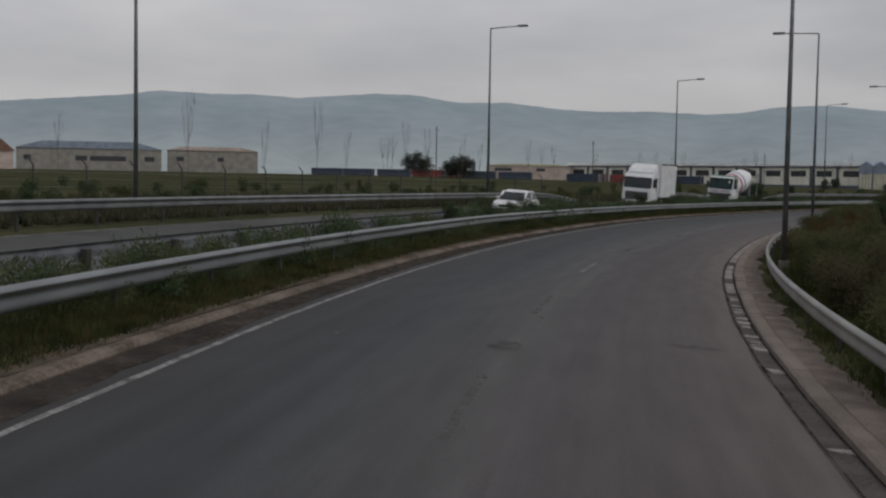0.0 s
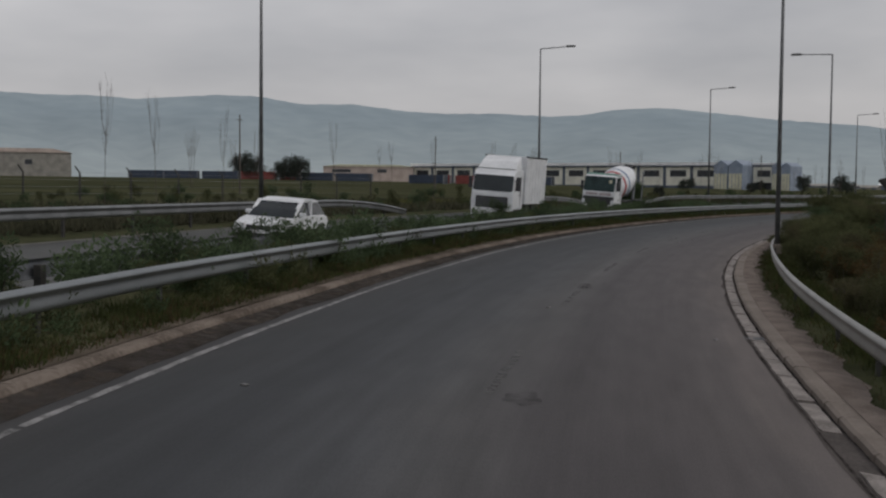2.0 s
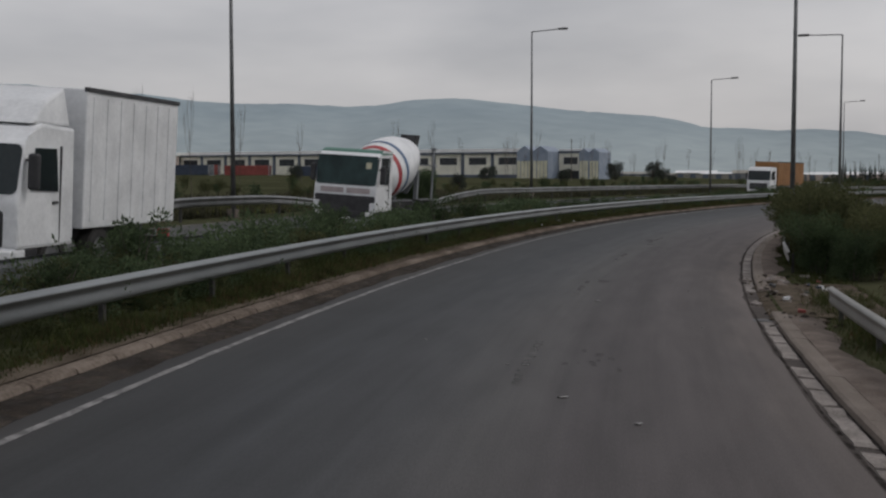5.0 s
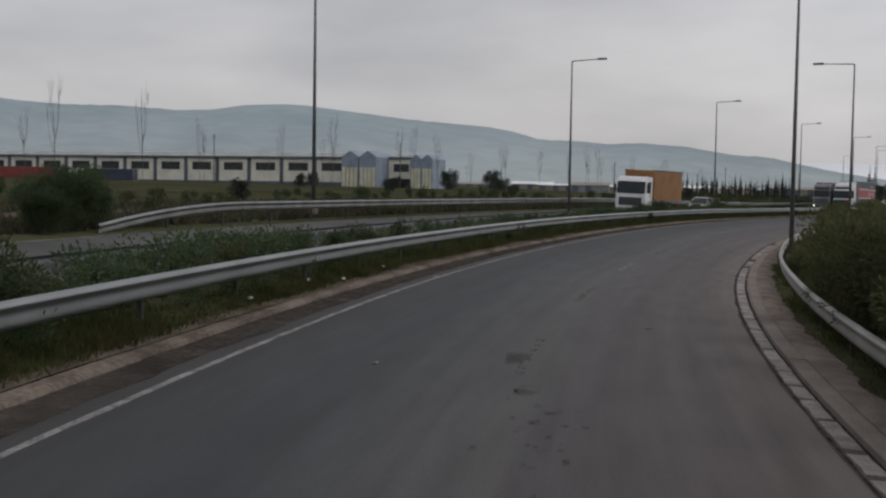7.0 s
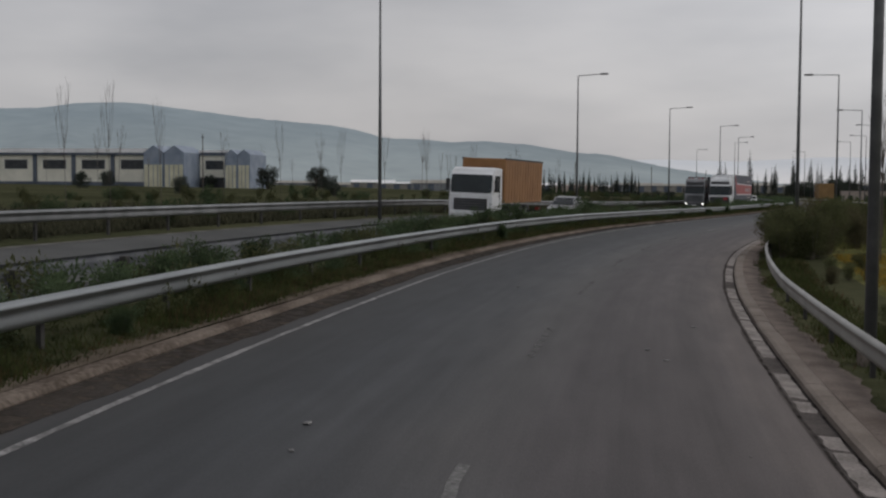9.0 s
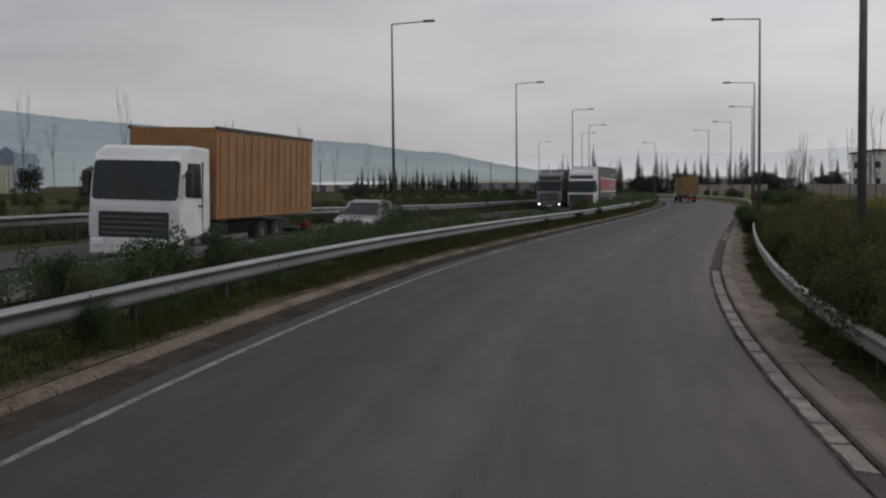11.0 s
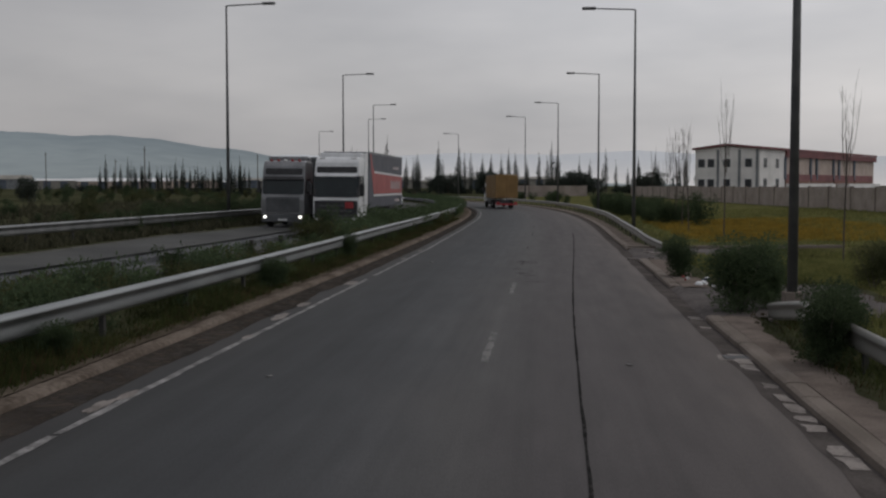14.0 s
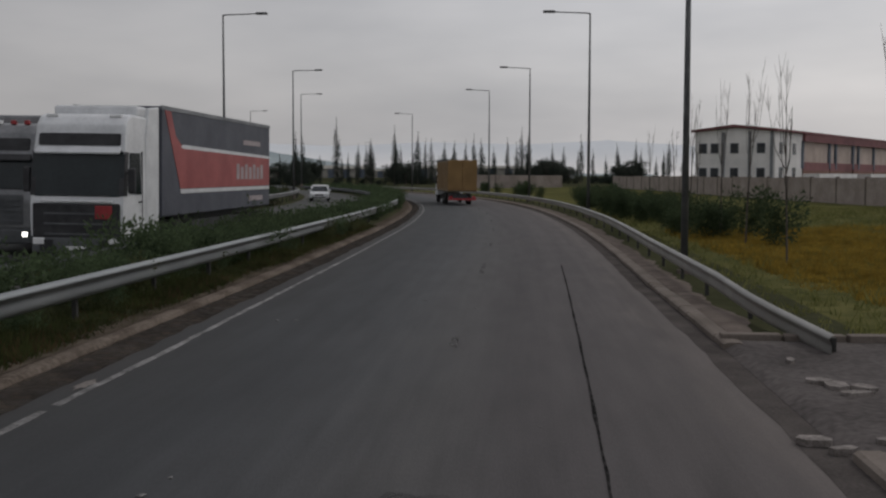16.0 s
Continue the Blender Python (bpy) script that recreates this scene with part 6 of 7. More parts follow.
def cab(truck, paint, h, long=2.2, top=None, lit=False, glass=(1.7, 2.6), upper=None, visor=None, grille=(0.75, 1.45), grille_mat=None, slats=4, bumper=None, badge=None, grille_w=0.95, glass_w=1.17, tint=None):
    """A cab-over cab whose front is at y = 0 and which reaches back to y = -long."""
    line = [(0.3, 0.0), (1.55, 0.01), (glass[1], -0.2), (h - 0.3, -0.34), (h, -0.62)]

    def front(z):
        return float(np.interp(z, [a for a, _ in line], [b for _, b in line]))

    prof = [(front(z), z) for z in (0.72, 1.2, 1.55, (1.55 + glass[1]) / 2, glass[1], h - 0.3, h - 0.08)] + [(-0.8, h), (-long, h - 0.04), (-long, 0.72)]
    body = shaped("cab", truck, paint, prof, -1.24, 1.24, 0.07, 0.035)
    rounded("windscreen", body, tint or M_GLASS, -glass_w, glass_w, glass[0], glass[1], front, 0.014, 0.12, "large dark windscreen")
    for x in (-0.45, 0.45):
        shaped("wiper", body, M_PLASTIC, [(front(glass[0]) + 0.03, glass[0] + 0.02), (front(glass[0] + 0.3) + 0.03, glass[0] + 0.06), (front(glass[0] + 0.3) + 0.015, glass[0] + 0.07)], x - 0.4, x + 0.4, 0.0)
    if upper:
        rounded("upper_band", body, M_PLASTIC, 0.12 - glass_w, glass_w - 0.12, upper[0], upper[1], front, 0.014, 0.06)
    if visor:
        shaped("sun_visor", body, visor, [(front(glass[1]), glass[1] - 0.02), (front(glass[1]) + 0.16, glass[1] - 0.1), (front(glass[1]) + 0.17, glass[1] - 0.05), (front(glass[1]) - 0.02, glass[1] + 0.1)], -1.12, 1.12, 0.01)
    if top:
        shaped("roof_trim", body, top, [(front(z) + 0.02, z) for z in (glass[1] + 0.03, h - 0.12, h - 0.05)] + [(-0.8, h + 0.03), (-long, h - 0.01), (-long, h - 0.14), (-0.6, h - 0.14)], -1.21, 1.21, 0.04, 0.02, "coloured cab roof")
    if badge:
        rounded("name_panel", body, badge, -0.98, -0.06, glass[0] - 0.3, glass[0] - 0.1, front, 0.016, 0.02, "grey block of unreadable lettering")
        rounded("name_panel", body, badge, 0.06, 0.98, glass[0] - 0.3, glass[0] - 0.1, front, 0.016, 0.02, "grey block of unreadable lettering")
    for x in (-1, 1):
        shaped("side_window", body, M_GLASS, [(-0.42, glass[0] + 0.08), (-0.55, glass[1] - 0.05), (-1.25, glass[1] - 0.05), (-1.35, glass[0] + 0.05)], x * 1.19, x * 1.25, 0.0)
        box_part("door_seam", body, M_PLASTIC, min(x * 1.2, x * 1.246), max(x * 1.2, x * 1.246), -1.46, -1.44, 0.8, glass[1])
        box_part("door_handle", body, M_PLASTIC, min(x * 1.2, x * 1.26), max(x * 1.2, x * 1.26), -1.36, -1.18, glass[0] - 0.18, glass[0] - 0.13, 0.01)
        box_part("step", body, M_PLASTIC, x * 1.03 - 0.19, x * 1.03 + 0.19, -0.75, -0.3, 0.35, 0.74, 0.04)
        box_part("mirror", body, M_PLASTIC, x * 1.4 - 0.1, x * 1.4 + 0.1, -0.28, -0.12, glass[0] + 0.1, glass[0] + 0.75, 0.05)
        box_part("mirror_arm", body, M_PLASTIC, min(x * 1.2, x * 1.4), max(x * 1.2, x * 1.4), -0.3, -0.22, glass[0] + 0.6, glass[0] + 0.65)
        box_part("headlight", body, M_LAMP_ON if lit else M_LENS, x * 1.0 - (0.08 if lit else 0.16), x * 1.0 + (0.08 if lit else 0.16), -0.05, 0.065, 0.52, 0.66 if lit else 0.7, 0.03)
    g = rounded("grille", body, grille_mat or M_PLASTIC, -grille_w, grille_w, grille[0], grille[1], front, 0.02, 0.05)
    for k in range(slats):
        z = grille[0] + 0.08 + (grille[1] - grille[0] - 0.1) * k / max(1, slats)
        box_part("slat", g, M_TRGREY, -0.86, 0.86, 0.02, 0.05, z, z + 0.045)
    box_part("bumper", body, bumper or paint, -1.21, 1.21, -0.4, 0.035, 0.3, 0.74, 0.06)
    box_part("number_plate", body, M_LENS, -0.26, 0.26, 0.03, 0.05, 0.38, 0.49)
    return body


def chassis(truck, y0, y1, axles):
    box_part("chassis", truck, M_PLASTIC, -0.45, 0.45, y1, y0, 0.6, 0.95)
    for y in axles:
        for x in (-1.05, 1.05):
            wheel(truck, x, y)


def place(truck, s, l, towards=True):
    h = heading(s) + (180 if towards else 0)
    roll = math.degrees(math.atan(BANK(s))) * (-1 if towards else 1) * (1.0 if s < 150 else 0.5)
    truck.matrix_world = Matrix.Translation(at(s, l, 0.01)) @ pose(0, 0, 0, 0, 0, h) @ pose(0, 0, 0, 0, roll, 0)


def mixer_truck():
    t = tagged(new("concrete_mixer_truck"), "white concrete mixer truck with green cab roof and striped drum", "truck")
    body = cab(t, M_VWHITE, 3.02, 1.9, M_GREEN, glass=(1.68, 2.8), grille=(0.72, 1.3), slats=0, bumper=M_PLASTIC, badge=M_PINKGREY, grille_w=1.19, glass_w=1.2, tint=M_TINT)
    for x in (-1, 1):
        shaped("corner_trim", body, M_VWHITE, [(0.045, 0.72), (0.05, 1.05), (-0.3, 1.15), (-0.3, 0.72)], x * 1.0, x * 1.25, 0.03)
        box_part("fog_lamp", body, M_LENS, x * 0.95 - 0.12, x * 0.95 + 0.12, 0.0, 0.06, 0.48, 0.6, 0.02)
    box_part("sticker", body, M_PALEYEL, -0.95, -0.75, -0.13, -0.105, 2.25, 2.55)
    chassis(t, -1.8, -9.0, (-1.2, -3.2, -6.2, -7.5))
    # drum of stacked rings along a leaning axis
    prof = [(0.0, 0.74), (0.5, 1.0), (1.2, 1.17), (2.2, 1.22), (3.2, 1.12), (4.4, 0.84), (5.3, 0.52)]
    base, ax = Vector((0, -2.45, 1.92)), Vector((0, -math.cos(radians(12)), math.sin(radians(12))))
    up = Vector((1, 0, 0)).cross(ax)

    def ring(u):
        r = float(np.interp(u, [a for a, _ in prof], [b for _, b in prof]))
        return base + ax * u, r

    def lathe(name, us, mat, grow=0.0, parent=None):
        bm = bmesh.new()
        n = 28
        rings = []
        for u in us:
            c, r = ring(u)
            r += grow
            rings.append([bm.verts.new(c + Vector((1, 0, 0)) * r * math.cos(6.28318 * j / n) + up * r * math.sin(6.28318 * j / n)) for j in range(n)])
        for a, b in zip(rings, rings[1:]):
            for j in range(n):
                bm.faces.new((a[j], a[(j + 1) % n], b[(j + 1) % n], b[j]))
        if not grow:
            bm.faces.new(rings[0][::-1])
            bm.faces.new(rings[-1])
        return part(name, bm, mat, parent or t, smooth=True)

    drum = lathe("drum", np.linspace(0, 5.3, 27), M_VWHITE)
    lathe("stripe", np.linspace(1.42, 1.66, 4), M_VBLUE, 0.012, drum)
    lathe("stripe", np.linspace(0.74, 1.0, 4), M_STRIPE, 0.012, drum)
    c, _ = ring(5.3)
    prism("hopper", t, M_PLASTIC, [(-0.26, c.z + 0.2), (0.26, c.z + 0.2), (0.36, c.z + 0.8), (-0.36, c.z + 0.8)], c.y - 0.45, c.y + 0.1, "black loading hopper")
    for x in (-0.85, 0.85):
        bm = bmesh.new()
        tube(bm, [(x, -8.72, 0.9), (x, -8.72, 2.2), (x, -8.72, 3.3)], [0.05, 0.05, 0.045], 10)
        part("platform_post", bm, M_GREY, t)
        box_part("work_lamp", t, M_GREY, x - 0.1, x + 0.1, -8.82, -8.66, 3.18, 3.34, 0.03)
    box_part("platform", t, M_GREY, -1.0, 1.0, -8.9, -8.3, 2.5, 2.56)
    box_part("platform_rail", t, M_GREY, -0.85, 0.85, -8.745, -8.695, 2.95, 3.0)
    box_part("water_tank", t, M_VWHITE, 0.75, 1.2, -5.4, -3.9, 0.75, 1.1, 0.08)
    bm = bmesh.new()
    tube(bm, [c + Vector((0, -0.3, -0.3)), c + Vector((0.2, -1.0, -1.2)), c + Vector((0.5, -1.3, -1.7))], [0.3, 0.25, 0.2], 8)
    part("chute", bm, M_GREY, t)
    for x in (-0.7, 0.7):
        box_part("drum_stand", t, M_GREY, x - 0.08, x + 0.08, -6.9, -6.7, 0.9, 2.3)
        box_part("mudguard", t, M_PLASTIC, x * 1.55 - 0.18, x * 1.55 + 0.18, -8.1, -5.6, 1.02, 1.1, 0.02)
    box_part("ladder", t, M_GREY, 0.9, 1.0, -7.6, -7.5, 1.0, 3.6)
    place(t, 113.2, -11.9)


mixer_truck()


def trailer(t, y0, n, h0, h1, mat, label, roof=None):
    body = box_part("trailer_box", t, mat, -1.27, 1.27, y0 - n, y0, h0, h1, 0.04, label)
    for q in (-1, 1):
        box_part("top_rail", body, roof or M_GREY, q * 1.26 - 0.03, q * 1.26 + 0.03, y0 - n, y0, h1 - 0.1, h1 + 0.02)
        box_part("side_guard", body, M_PLASTIC, q * 1.2 - 0.03, q * 1.2 + 0.03, y0 - n + 4.5, y0 - 3, 0.5, 0.95)
    return body


def articulated(s, l, paint, side, print_mat, label, h, lit, box_h=4.0, grille=None):
    t = tagged(new("articulated_truck"), label, "truck", group="oncoming trucks")
    if lit:
        body = cab(t, paint, h, 2.3, None, True, (1.85, 2.75), (2.95, 3.3), M_PLASTIC, (0.85, 1.7), M_TRGREY, 5, M_TRGREY)
        for x in (-0.8, -0.4, 0.0, 0.4, 0.8):
            box_part("marker_lamp", body, M_STRIPE if x else M_LENS, x - 0.07, x + 0.07, -0.72, -0.58, h - 0.05, h + 0.07, 0.02)
    else:
        body = cab(t, paint, h, 2.3, None, False, (1.78, 2.98), (3.1, 3.42), M_VWHITE, (0.7, 1.6), M_PLASTIC, 3, M_TRGREY, grille_w=1.16, glass_w=1.215)
        box_part("red_panel", body, M_STRIPE, -0.95, -0.5, 0.02, 0.06, 1.2, 1.55, 0.02)
        box_part("chrome_strip", body, M_LENS, -0.95, 0.95, 0.0, 0.05, 1.63, 1.68, 0.01)
        for x in (-1, 1):
            shaped("screen_pillar", body, M_PLASTIC, [(0.0, 1.8), (-0.2, 2.95), (-0.42, 2.95), (-0.3, 1.8)], x * 1.1, x * 1.245, 0.02)
            shaped("side_fairing", body, paint, [(-1.75, 0.8), (-1.75, 3.3), (-2.0, h + 0.22), (-2.85, h + 0.3), (-2.85, 0.8)], x * 1.12, x * 1.24, 0.03)
            shaped("fog_housing", body, M_PLASTIC, [(0.05, 0.36), (0.06, 0.66), (-0.2, 0.66), (-0.2, 0.36)], x * 0.62, x * 0.98, 0.02)
            box_part("marker_lamp", body, M_LENS, x * 0.85 - 0.16, x * 0.85 + 0.16, -0.66, -0.5, h - 0.12, h - 0.02, 0.03)
    box_part("air_deflector", body, paint, -1.15, 1.15, -2.25, -1.3, h - 0.05, h + 0.25, 0.08)
    chassis(t, -2.0, -6.5, (-1.35, -4.9))
    box = trailer(t, -3.0, 13.4, 1.15, box_h, side, "tarpaulin trailer box")
    if print_mat:
        for q in (-1, 1):
            shaped("printed_band", box, print_mat, [(-3.25, box_h - 0.1), (-4.7, 1.95), (-16.3, 1.95), (-16.3, 3.0), (-5.0, 3.15), (-4.25, 3.5), (-3.8, box_h - 0.1)], q * 1.272, q * 1.282, 0.0)
            shaped("pale_edge", box, M_VWHITE, [(-4.75, 1.8), (-4.65, 1.93), (-16.3, 1.93), (-16.3, 1.8)], q * 1.272, q * 1.284, 0.0)
            shaped("pale_edge", box, M_VWHITE, [(-4.7, 3.2), (-5.0, 3.14), (-16.3, 3.0), (-16.3, 3.1), (-5.0, 3.26)], q * 1.272, q * 1.284, 0.0)
            for k in range(7):
                shaped("lettering_bar", box, M_PINKGREY, [(-11.2 - 0.6 * k, 2.2), (-11.2 - 0.6 * k, 2.75 - 0.1 * (k % 2)), (-11.6 - 0.6 * k, 2.75 - 0.1 * (k % 2)), (-11.6 - 0.6 * k, 2.2)], q * 1.283, q * 1.29, 0.0, label="pale bar of unreadable lettering")
            shaped("lettering_bar", box, M_PINKGREY, [(-12.2, 3.45), (-12.2, 3.62), (-14.8, 3.62), (-14.8, 3.45)], q * 1.272, q * 1.28, 0.0, label="pale bar of unreadable lettering")
            shaped("lettering_bar", box, M_PINKGREY, [(-13.0, 1.4), (-13.0, 1.58), (-15.2, 1.58), (-15.2, 1.4)], q * 1.272, q * 1.28, 0.0, label="pale bar of unreadable lettering")
    for y in (-12.3, -13.6, -14.9):
        for x in (-1.05, 1.05):
            wheel(t, x, y)
    box_part("underframe", t, M_PLASTIC, -0.5, 0.5, -16.2, -6.4, 0.75, 1.15)
    box_part("rear_bumper", t, M_PLASTIC, -1.2, 1.2, -16.5, -16.35, 0.45, 0.65)
    place(t, s, l)
    return t


articulated(275, -11.7, M_VWHITE, M_TARP, M_VRED, "white tractor with a dark grey and red curtain trailer", 3.95, False, 4.3)
articulated(277.5, -15.2, M_VSILVER, M_TRGREY, None, "silver tractor with lit headlamps and a grey trailer", 3.75, True)


def box_truck(s, l, n, box_mat, label, h, towards=True, dims=(1.0, 3.9), name="box_truck"):
    t = tagged(new(name), label, "truck")
    front = cab(t, M_VWHITE, h, 2.0, glass=(1.7, h - 0.4), grille=(0.75, 1.4))
    if name == "box_truck":
        shaped("air_deflector", front, M_VWHITE, [(-0.55, h - 0.02), (-1.1, h + 0.42), (-1.85, h + 0.72), (-1.95, h - 0.02)], -1.12, 1.12, 0.06, 0.08)
    chassis(t, -1.9, -2.4 - n, (-1.3, -n * 0.72, -n * 0.72 - 1.35))
    body = box_part("cargo_box", t, box_mat, -1.27, 1.27, -2.3 - n, -2.3, dims[0], dims[1], 0.03)
    for k in range(int(n / 0.6)):
        for q in (-1, 1):
            box_part("rib", body, box_mat, q * 1.27 - 0.02, q * 1.27 + 0.02, -2.75 - 0.6 * k, -2.55 - 0.6 * k, dims[0] + 0.15, dims[1] - 0.15)
    for q in (-1, 1):
        box_part("top_edge", body, M_PLASTIC, q * 1.25 - 0.05, q * 1.25 + 0.05, -2.3 - n, -2.3, dims[1] - 0.06, dims[1] + 0.03)
        box_part("rear_door", body, box_mat, q * 0.63 - 0.6, q * 0.63 + 0.6, -2.36 - n, -2.29 - n, dims[0] + 0.1, dims[1] - 0.1, 0.01)
        box_part("tail_light", body, M_STRIPE, q * 1.0 - 0.14, q * 1.0 + 0.14, -2.4 - n, -2.3 - n, 0.62, 0.8, 0.01)
    box_part("rear_bumper", t, M_PLASTIC if towards else M_STRIPE, -1.2, 1.2, -2.42 - n, -2.3 - n, 0.45, 0.62)
    place(t, s, l, towards)
    return t


box_truck(91.5, -11.9, 4.4, M_VWHITE, "white box truck with a high roof on the opposite carriageway", 3.0, True, (1.0, 3.75))
box_truck(194.0, -11.8, 8.6, M_ORANGE, "white truck carrying an orange container on the opposite carriageway", 3.1, True, (1.15, 3.65), "container_truck")
box_truck(358, -2.6, 11.5, M_VYELLOW, "truck with a yellow container driving ahead", 3.0, False, (1.2, 3.9), "container_truck")


def car(s, l, paint, label, towards=True, hatch=True):
    c = tagged(new("car"), label, "car")
    shaped("body", c, paint, [(-0.05, 0.3), (0.02, 0.42), (0.0, 0.6), (-0.1, 0.72), (-0.5, 0.83), (-1.15, 0.93), (-2.4, 0.97), (-3.8, 0.98), (-4.1, 0.9), (-4.2, 0.6), (-4.15, 0.32)], -0.87, 0.87, 0.1, 0.05)
    cabin = shaped("cabin", c, M_CARGLASS, [(-0.95, 0.9), (-1.3, 1.14), (-1.75, 1.4), (-2.2, 1.47), (-3.0, 1.46), (-3.5, 1.38), (-4.0 if hatch else -3.75, 0.95)], -0.8, 0.8, 0.05, 0.2, "tinted windows")
    shaped("roof", cabin, paint, [(-1.66, 1.38), (-1.8, 1.45), (-2.3, 1.51), (-3.0, 1.5), (-3.5, 1.43), (-3.5, 1.36)], -0.67, 0.67, 0.04)
    for q in (-1, 1):
        shaped("pillar", cabin, paint, [(-2.45, 0.95), (-2.5, 1.45), (-2.6, 1.45), (-2.6, 0.95)], q * 0.68, q * 0.79, 0.0)
        shaped("screen_pillar", cabin, paint, [(-1.0, 0.92), (-1.72, 1.42), (-1.84, 1.44), (-1.14, 0.92)], q * 0.66, q * 0.78, 0.0)
        box_part("headlight", c, M_LENS, q * 0.62 - 0.18, q * 0.62 + 0.18, -0.2, 0.02, 0.6, 0.74, 0.03)
        for y in (-0.8, -3.4):
            bm = bmesh.new()
            bmesh.ops.create_cone(bm, cap_ends=True, segments=20, radius1=0.37, radius2=0.37, depth=0.04, matrix=Matrix.Translation((q * 0.855, y, 0.33)) @ Matrix.Rotation(math.pi / 2, 4, "Y"))
            part("wheel_arch", bm, M_PLASTIC, c)
        box_part("fog_lamp", c, M_LENS, q * 0.66 - 0.08, q * 0.66 + 0.08, -0.05, 0.02, 0.36, 0.46, 0.02)
        box_part("mirror", c, paint, q * 0.93 - 0.1, q * 0.93 + 0.1, -1.45, -1.3, 0.95, 1.08, 0.03)
        for y in (-0.8, -3.4):
            wheel(c, q * 0.79, y, 0.31, 0.2)
    box_part("grille", c, M_PLASTIC, -0.4, 0.4, -0.05, 0.035, 0.5, 0.66, 0.01)
    box_part("lower_grille", c, M_PLASTIC, -0.6, 0.6, -0.05, 0.03, 0.34, 0.44, 0.01)
    box_part("number_plate", c, M_LENS, -0.25, 0.25, 0.0, 0.045, 0.42, 0.52)
    place(c, s, l, towards)


car(63, -11.9, M_VWHITE, "white hatchback on the opposite carriageway")
car(212.4, -11.9, M_VSILVER, "silver hatchback on the opposite carriageway")
car(352, -15.0, M_VWHITE, "white saloon on the opposite carriageway", True, False)


# ---- rubble and litter by the kerb ----
def rubble():
    for k in range(190):
        s, l = rng.uniform(95.5, 107), rng.uniform(2.65, 4.9)
        bm = bmesh.new()
        big = rng.random() < 0.15
        bmesh.ops.create_icosphere(bm, subdivisions=1, radius=rng.uniform(0.08, 0.16) if big else rng.uniform(0.02, 0.08))
        for v in bm.verts:
            v.co *= rng.uniform(0.65, 1.25)
            v.co.z *= 0.6
        tone = rng.random()
        ob = tagged(part("rubble_stone", bm, M_SLAB if tone < 0.35 else M_DIRT if tone < 0.7 else M_JOINT), "broken lump of concrete and earth by the kerb", "rubble", group="rubble by the broken kerb")
        ob.matrix_world = Matrix.Translation(at(s, l, 0.13 if l > 3.0 else 0.03)) @ pose(0, 0, 0, 0, 0, rng.uniform(0, 360))
    for k in range(26):
        s, l = (rng.uniform(96, 106), rng.uniform(3.1, 4.7)) if k < 16 else (rng.uniform(246, 249), rng.uniform(3.7, 5.2))
        bm = bmesh.new()
        a, b = rng.uniform(0.05, 0.13), rng.uniform(0.03, 0.08)
        pts = [(a * math.cos(q) * rng.uniform(0.6, 1.1), b * math.sin(q) * rng.uniform(0.6, 1.1)) for q in (0, 0.9, 1.9, 2.8, 3.7, 4.6, 5.5)]
        top = [bm.verts.new((x, y, rng.uniform(0.02, 0.06))) for x, y in pts]
        low = [bm.verts.new((x, y, -0.02)) for x, y in pts]
        bm.faces.new(top)
        for i in range(7):
            bm.faces.new((top[i], low[i], low[(i + 1) % 7], top[(i + 1) % 7]))
        ob = tagged(part("crushed_packaging", bm, (M_VWHITE, M_PLASTIC, M_BLUE, M_PLASTIC, M_RED)[k % 5]), "crushed scrap of packaging lying in the rubble", "litter", group="litter in the rubble")
        ob.matrix_world = Matrix.Translation(at(s, l, 0.15)) @ pose(0, 0, 0, 0, 0, rng.uniform(0, 360))
    for k in range(45):
        s, l = rng.uniform(238, 247.2), rng.uniform(4.0, 7.5)
        bm = bmesh.new()
        bmesh.ops.create_icosphere(bm, subdivisions=1, radius=rng.uniform(0.02, 0.09))
        for v in bm.verts:
            v.co *= rng.uniform(0.6, 1.3)
            v.co.z *= 0.55
        ob = tagged(part("rubble_stone", bm, M_SLAB if rng.random() < 0.3 else M_DIRT), "small lump of rubble on the drive mouth", "rubble", group="rubble on the drive mouth")
        ob.matrix_world = Matrix.Translation(at(s, l, 0.13)) @ pose(0, 0, 0, 0, 0, rng.uniform(0, 360))
    for k in range(20):
        s, l = 257.2 + 6 * rng.random() ** 2, rng.uniform(2.9, 5.5)
        bm = bmesh.new()
        a, b = rng.uniform(0.06, 0.3), rng.uniform(0.05, 0.2)
        pts = [(a * math.cos(q) * rng.uniform(0.7, 1.1), b * math.sin(q) * rng.uniform(0.7, 1.1)) for q in (0, 1.1, 2.2, 3.3, 4.3, 5.4)]
        top = [bm.verts.new((x, y, 0.03)) for x, y in pts]
        low = [bm.verts.new((x, y, -0.04)) for x, y in pts]
        bm.faces.new(top)
        for i in range(6):
            bm.faces.new((top[i], low[i], low[(i + 1) % 6], top[(i + 1) % 6]))
        ob = tagged(part("concrete_fragment", bm, M_SLAB), "flat broken piece of pale concrete on the drive", "rubble", group="broken slabs on the drive")
        ob.matrix_world = Matrix.Translation(at(s, l, 0.13 if l > 3.5 else 0.05)) @ pose(0, 0, 0, 0, 0, rng.uniform(0, 360))
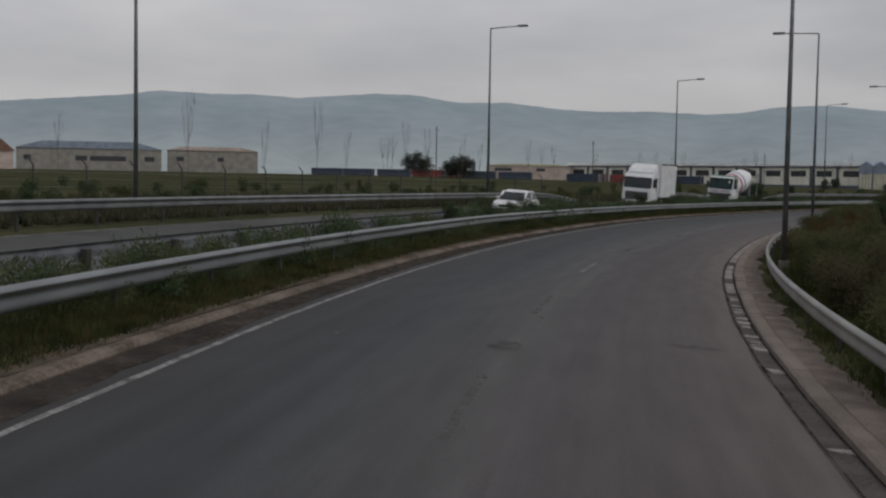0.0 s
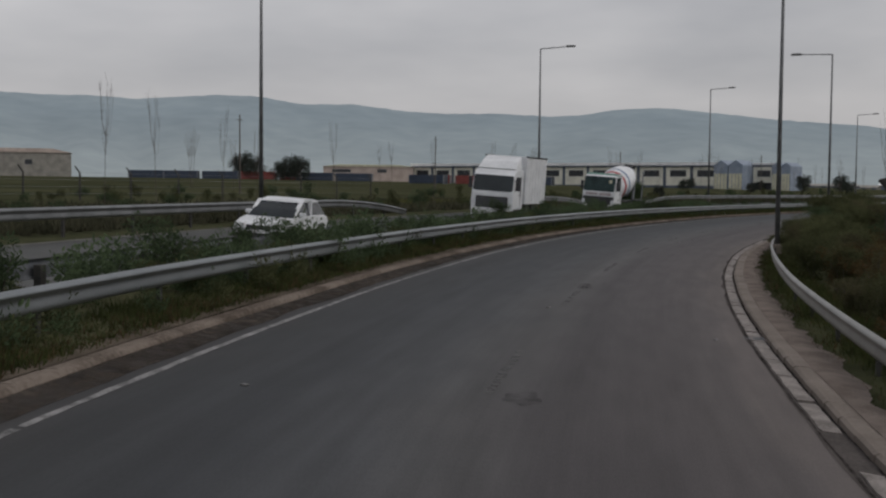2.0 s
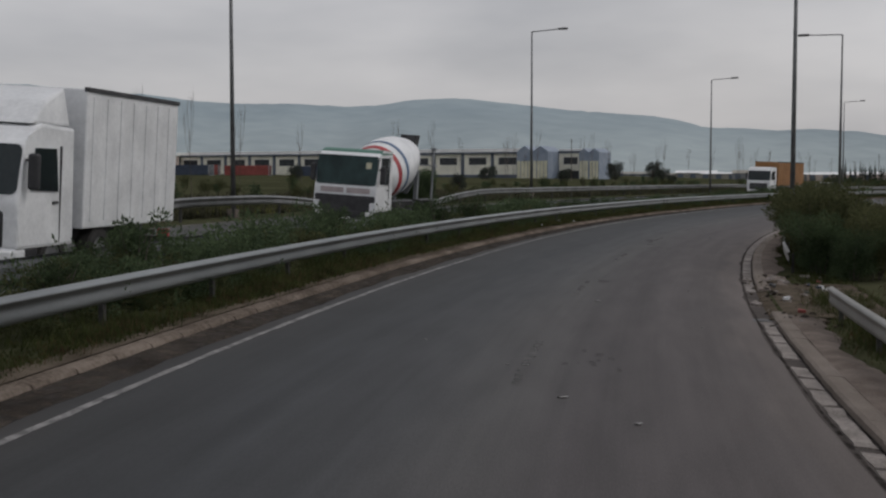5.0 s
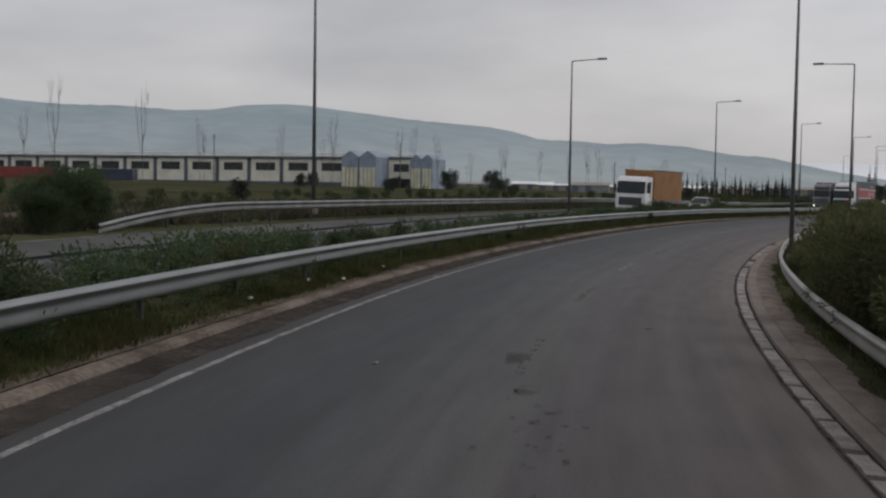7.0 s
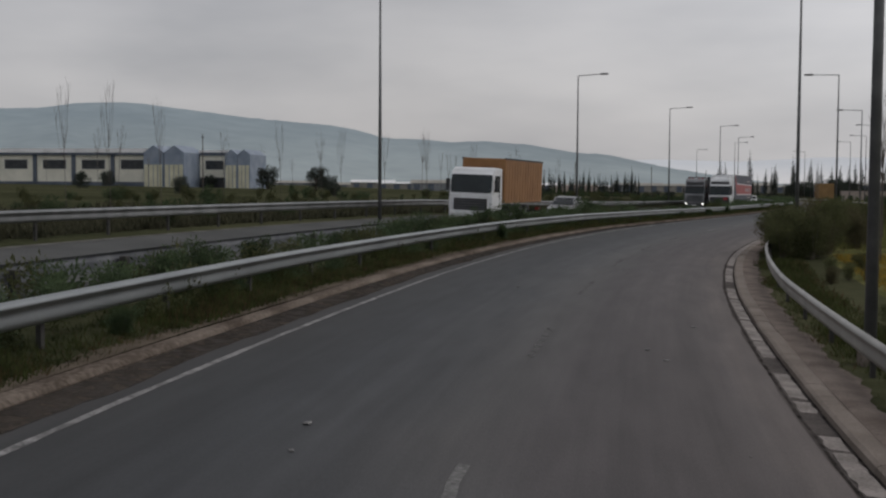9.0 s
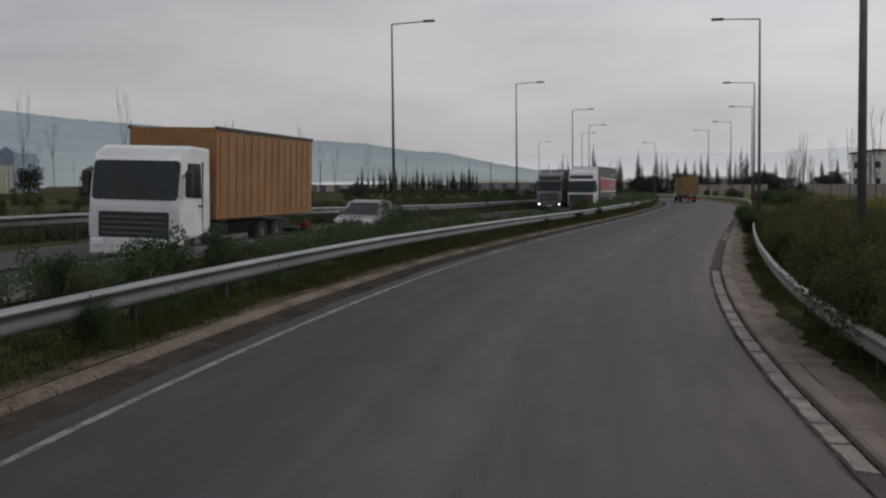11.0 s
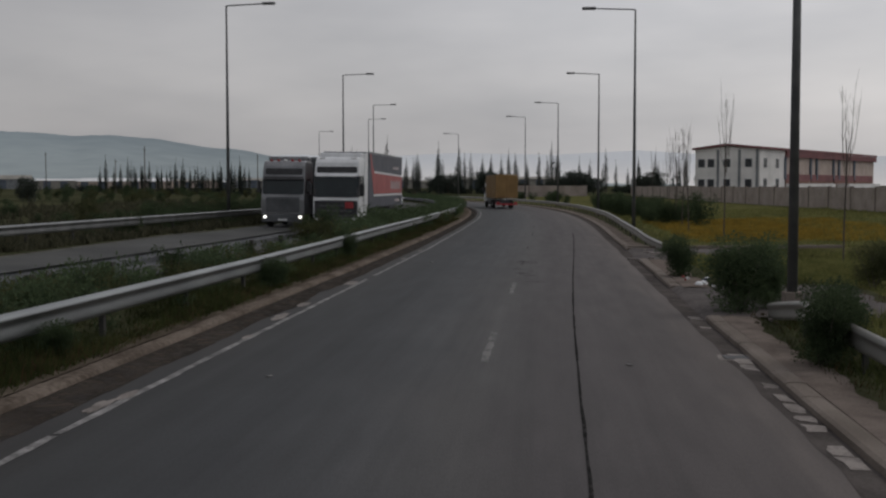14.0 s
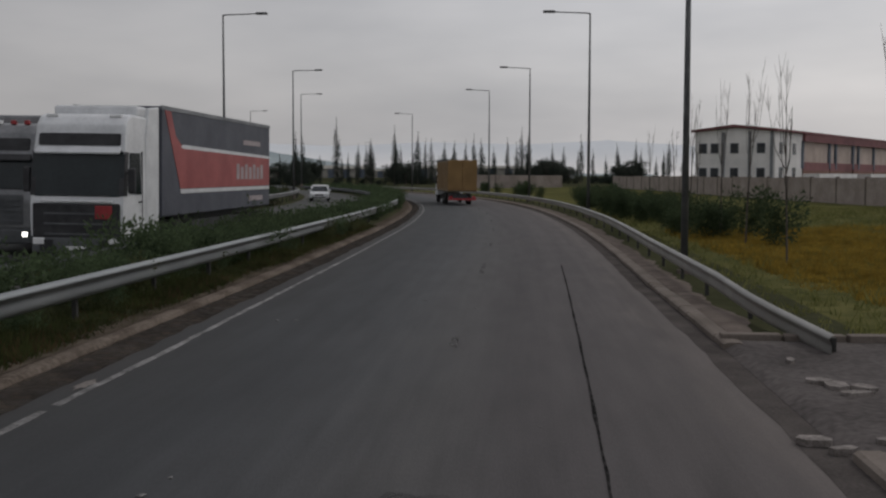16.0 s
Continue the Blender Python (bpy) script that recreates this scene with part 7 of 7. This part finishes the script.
    for s, l in ((246.6, 3.95), (247.0, 4.15), (248.2, 4.35), (128, -6.9), (129, -6.4), (133, -6.6), (124, -6.7)):
        bm = bmesh.new()
        bmesh.ops.create_icosphere(bm, subdivisions=2, radius=0.1 if l > 0 else 0.045)
        for v in bm.verts:
            v.co *= 1 + 0.35 * noise.noise(v.co * 9 + Vector((s, l, 0)))
            v.co.z *= 0.75
        ob = tagged(part("plastic_bag", bm, M_VWHITE), "crumpled white plastic bag lying beside the kerb", "litter", group="bags by the kerb")
        ob.matrix_world = Matrix.Translation(at(s, l, 0.16 if l > 0 else 0.14)) @ pose(0, 0, 0, 0, 0, rng.uniform(0, 360))
    for s in (52.4, 96.6, 142.8, 234.3):
        grate = tagged(new("drain_cover"), "broken pale concrete drain cover at the gutter", "drain")
        bm = bmesh.new()
        block(bm, -0.75, 0.05, -0.3, 0.3, -0.05, 0.022, 0.01)
        part("slab", bm, M_SLAB, grate)
        bm = bmesh.new()
        block(bm, -0.45, -0.05, -0.2, 0.2, 0.0, 0.03, 0.005)
        part("grate", bm, M_PLASTIC, grate)
        grate.matrix_world = Matrix.Translation(at(s, RIGHT_KERB(s) - 0.03)) @ pose(0, 0, 0, 0, 0, heading(s))


rubble()


def security_fence(places, label, h=2.1, wires=4):
    """Concrete posts with bent tops and thin wires between them."""
    fence = tagged(new("security_fence"), label, "fence")
    pts = [at(a, b) for a, b in places]
    for p, q in zip(pts, pts[1:] + [2 * pts[-1] - pts[-2]]):
        d = (q - p).normalized()
        n = Vector((-d.y, d.x, 0))
        bm = bmesh.new()
        tube(bm, [p + Vector((0, 0, -0.3)), p + Vector((0, 0, h)), p + Vector((0, 0, h + 0.5)) + n * 0.45], [0.08, 0.075, 0.06], 5)
        part("post", bm, M_POST, fence)
    for z in [h * (j + 1) / wires for j in range(wires)]:
        bm = bmesh.new()
        tube(bm, [p + Vector((0, 0, z)) for p in pts], [0.008] * len(pts), 4)
        part("wire", bm, M_GREY, fence)


security_fence([(20 + 5 * k, -48) for k in range(24)], "row of grey concrete fence posts with bent tops")
security_fence([(76 + 2.6 * k, 9.0) for k in range(19)], "tall wire fence on dark posts with bent tops", 2.95, 14)


def kerb_return():
    """Kerb that turns from the road along the far side of the drive."""
    kerb = tagged(new("kerb_return"), "weathered kerb turning along the drive's far side", "kerb", kind="structure")
    for k in range(9):
        bm = bmesh.new()
        block(bm, -0.48, 0.48, -0.13, 0.13, -0.3, 0.14, 0.02)
        ob = part("kerb_stone", bm, M_KERB, kerb)
        ob.matrix_world = Matrix.Translation(at(265.1 - 0.05 * k, 3.6 + k, 0.06)) @ pose(0, 0, 0, 0, 0, heading(265) + rng.uniform(-1, 1))


kerb_return()
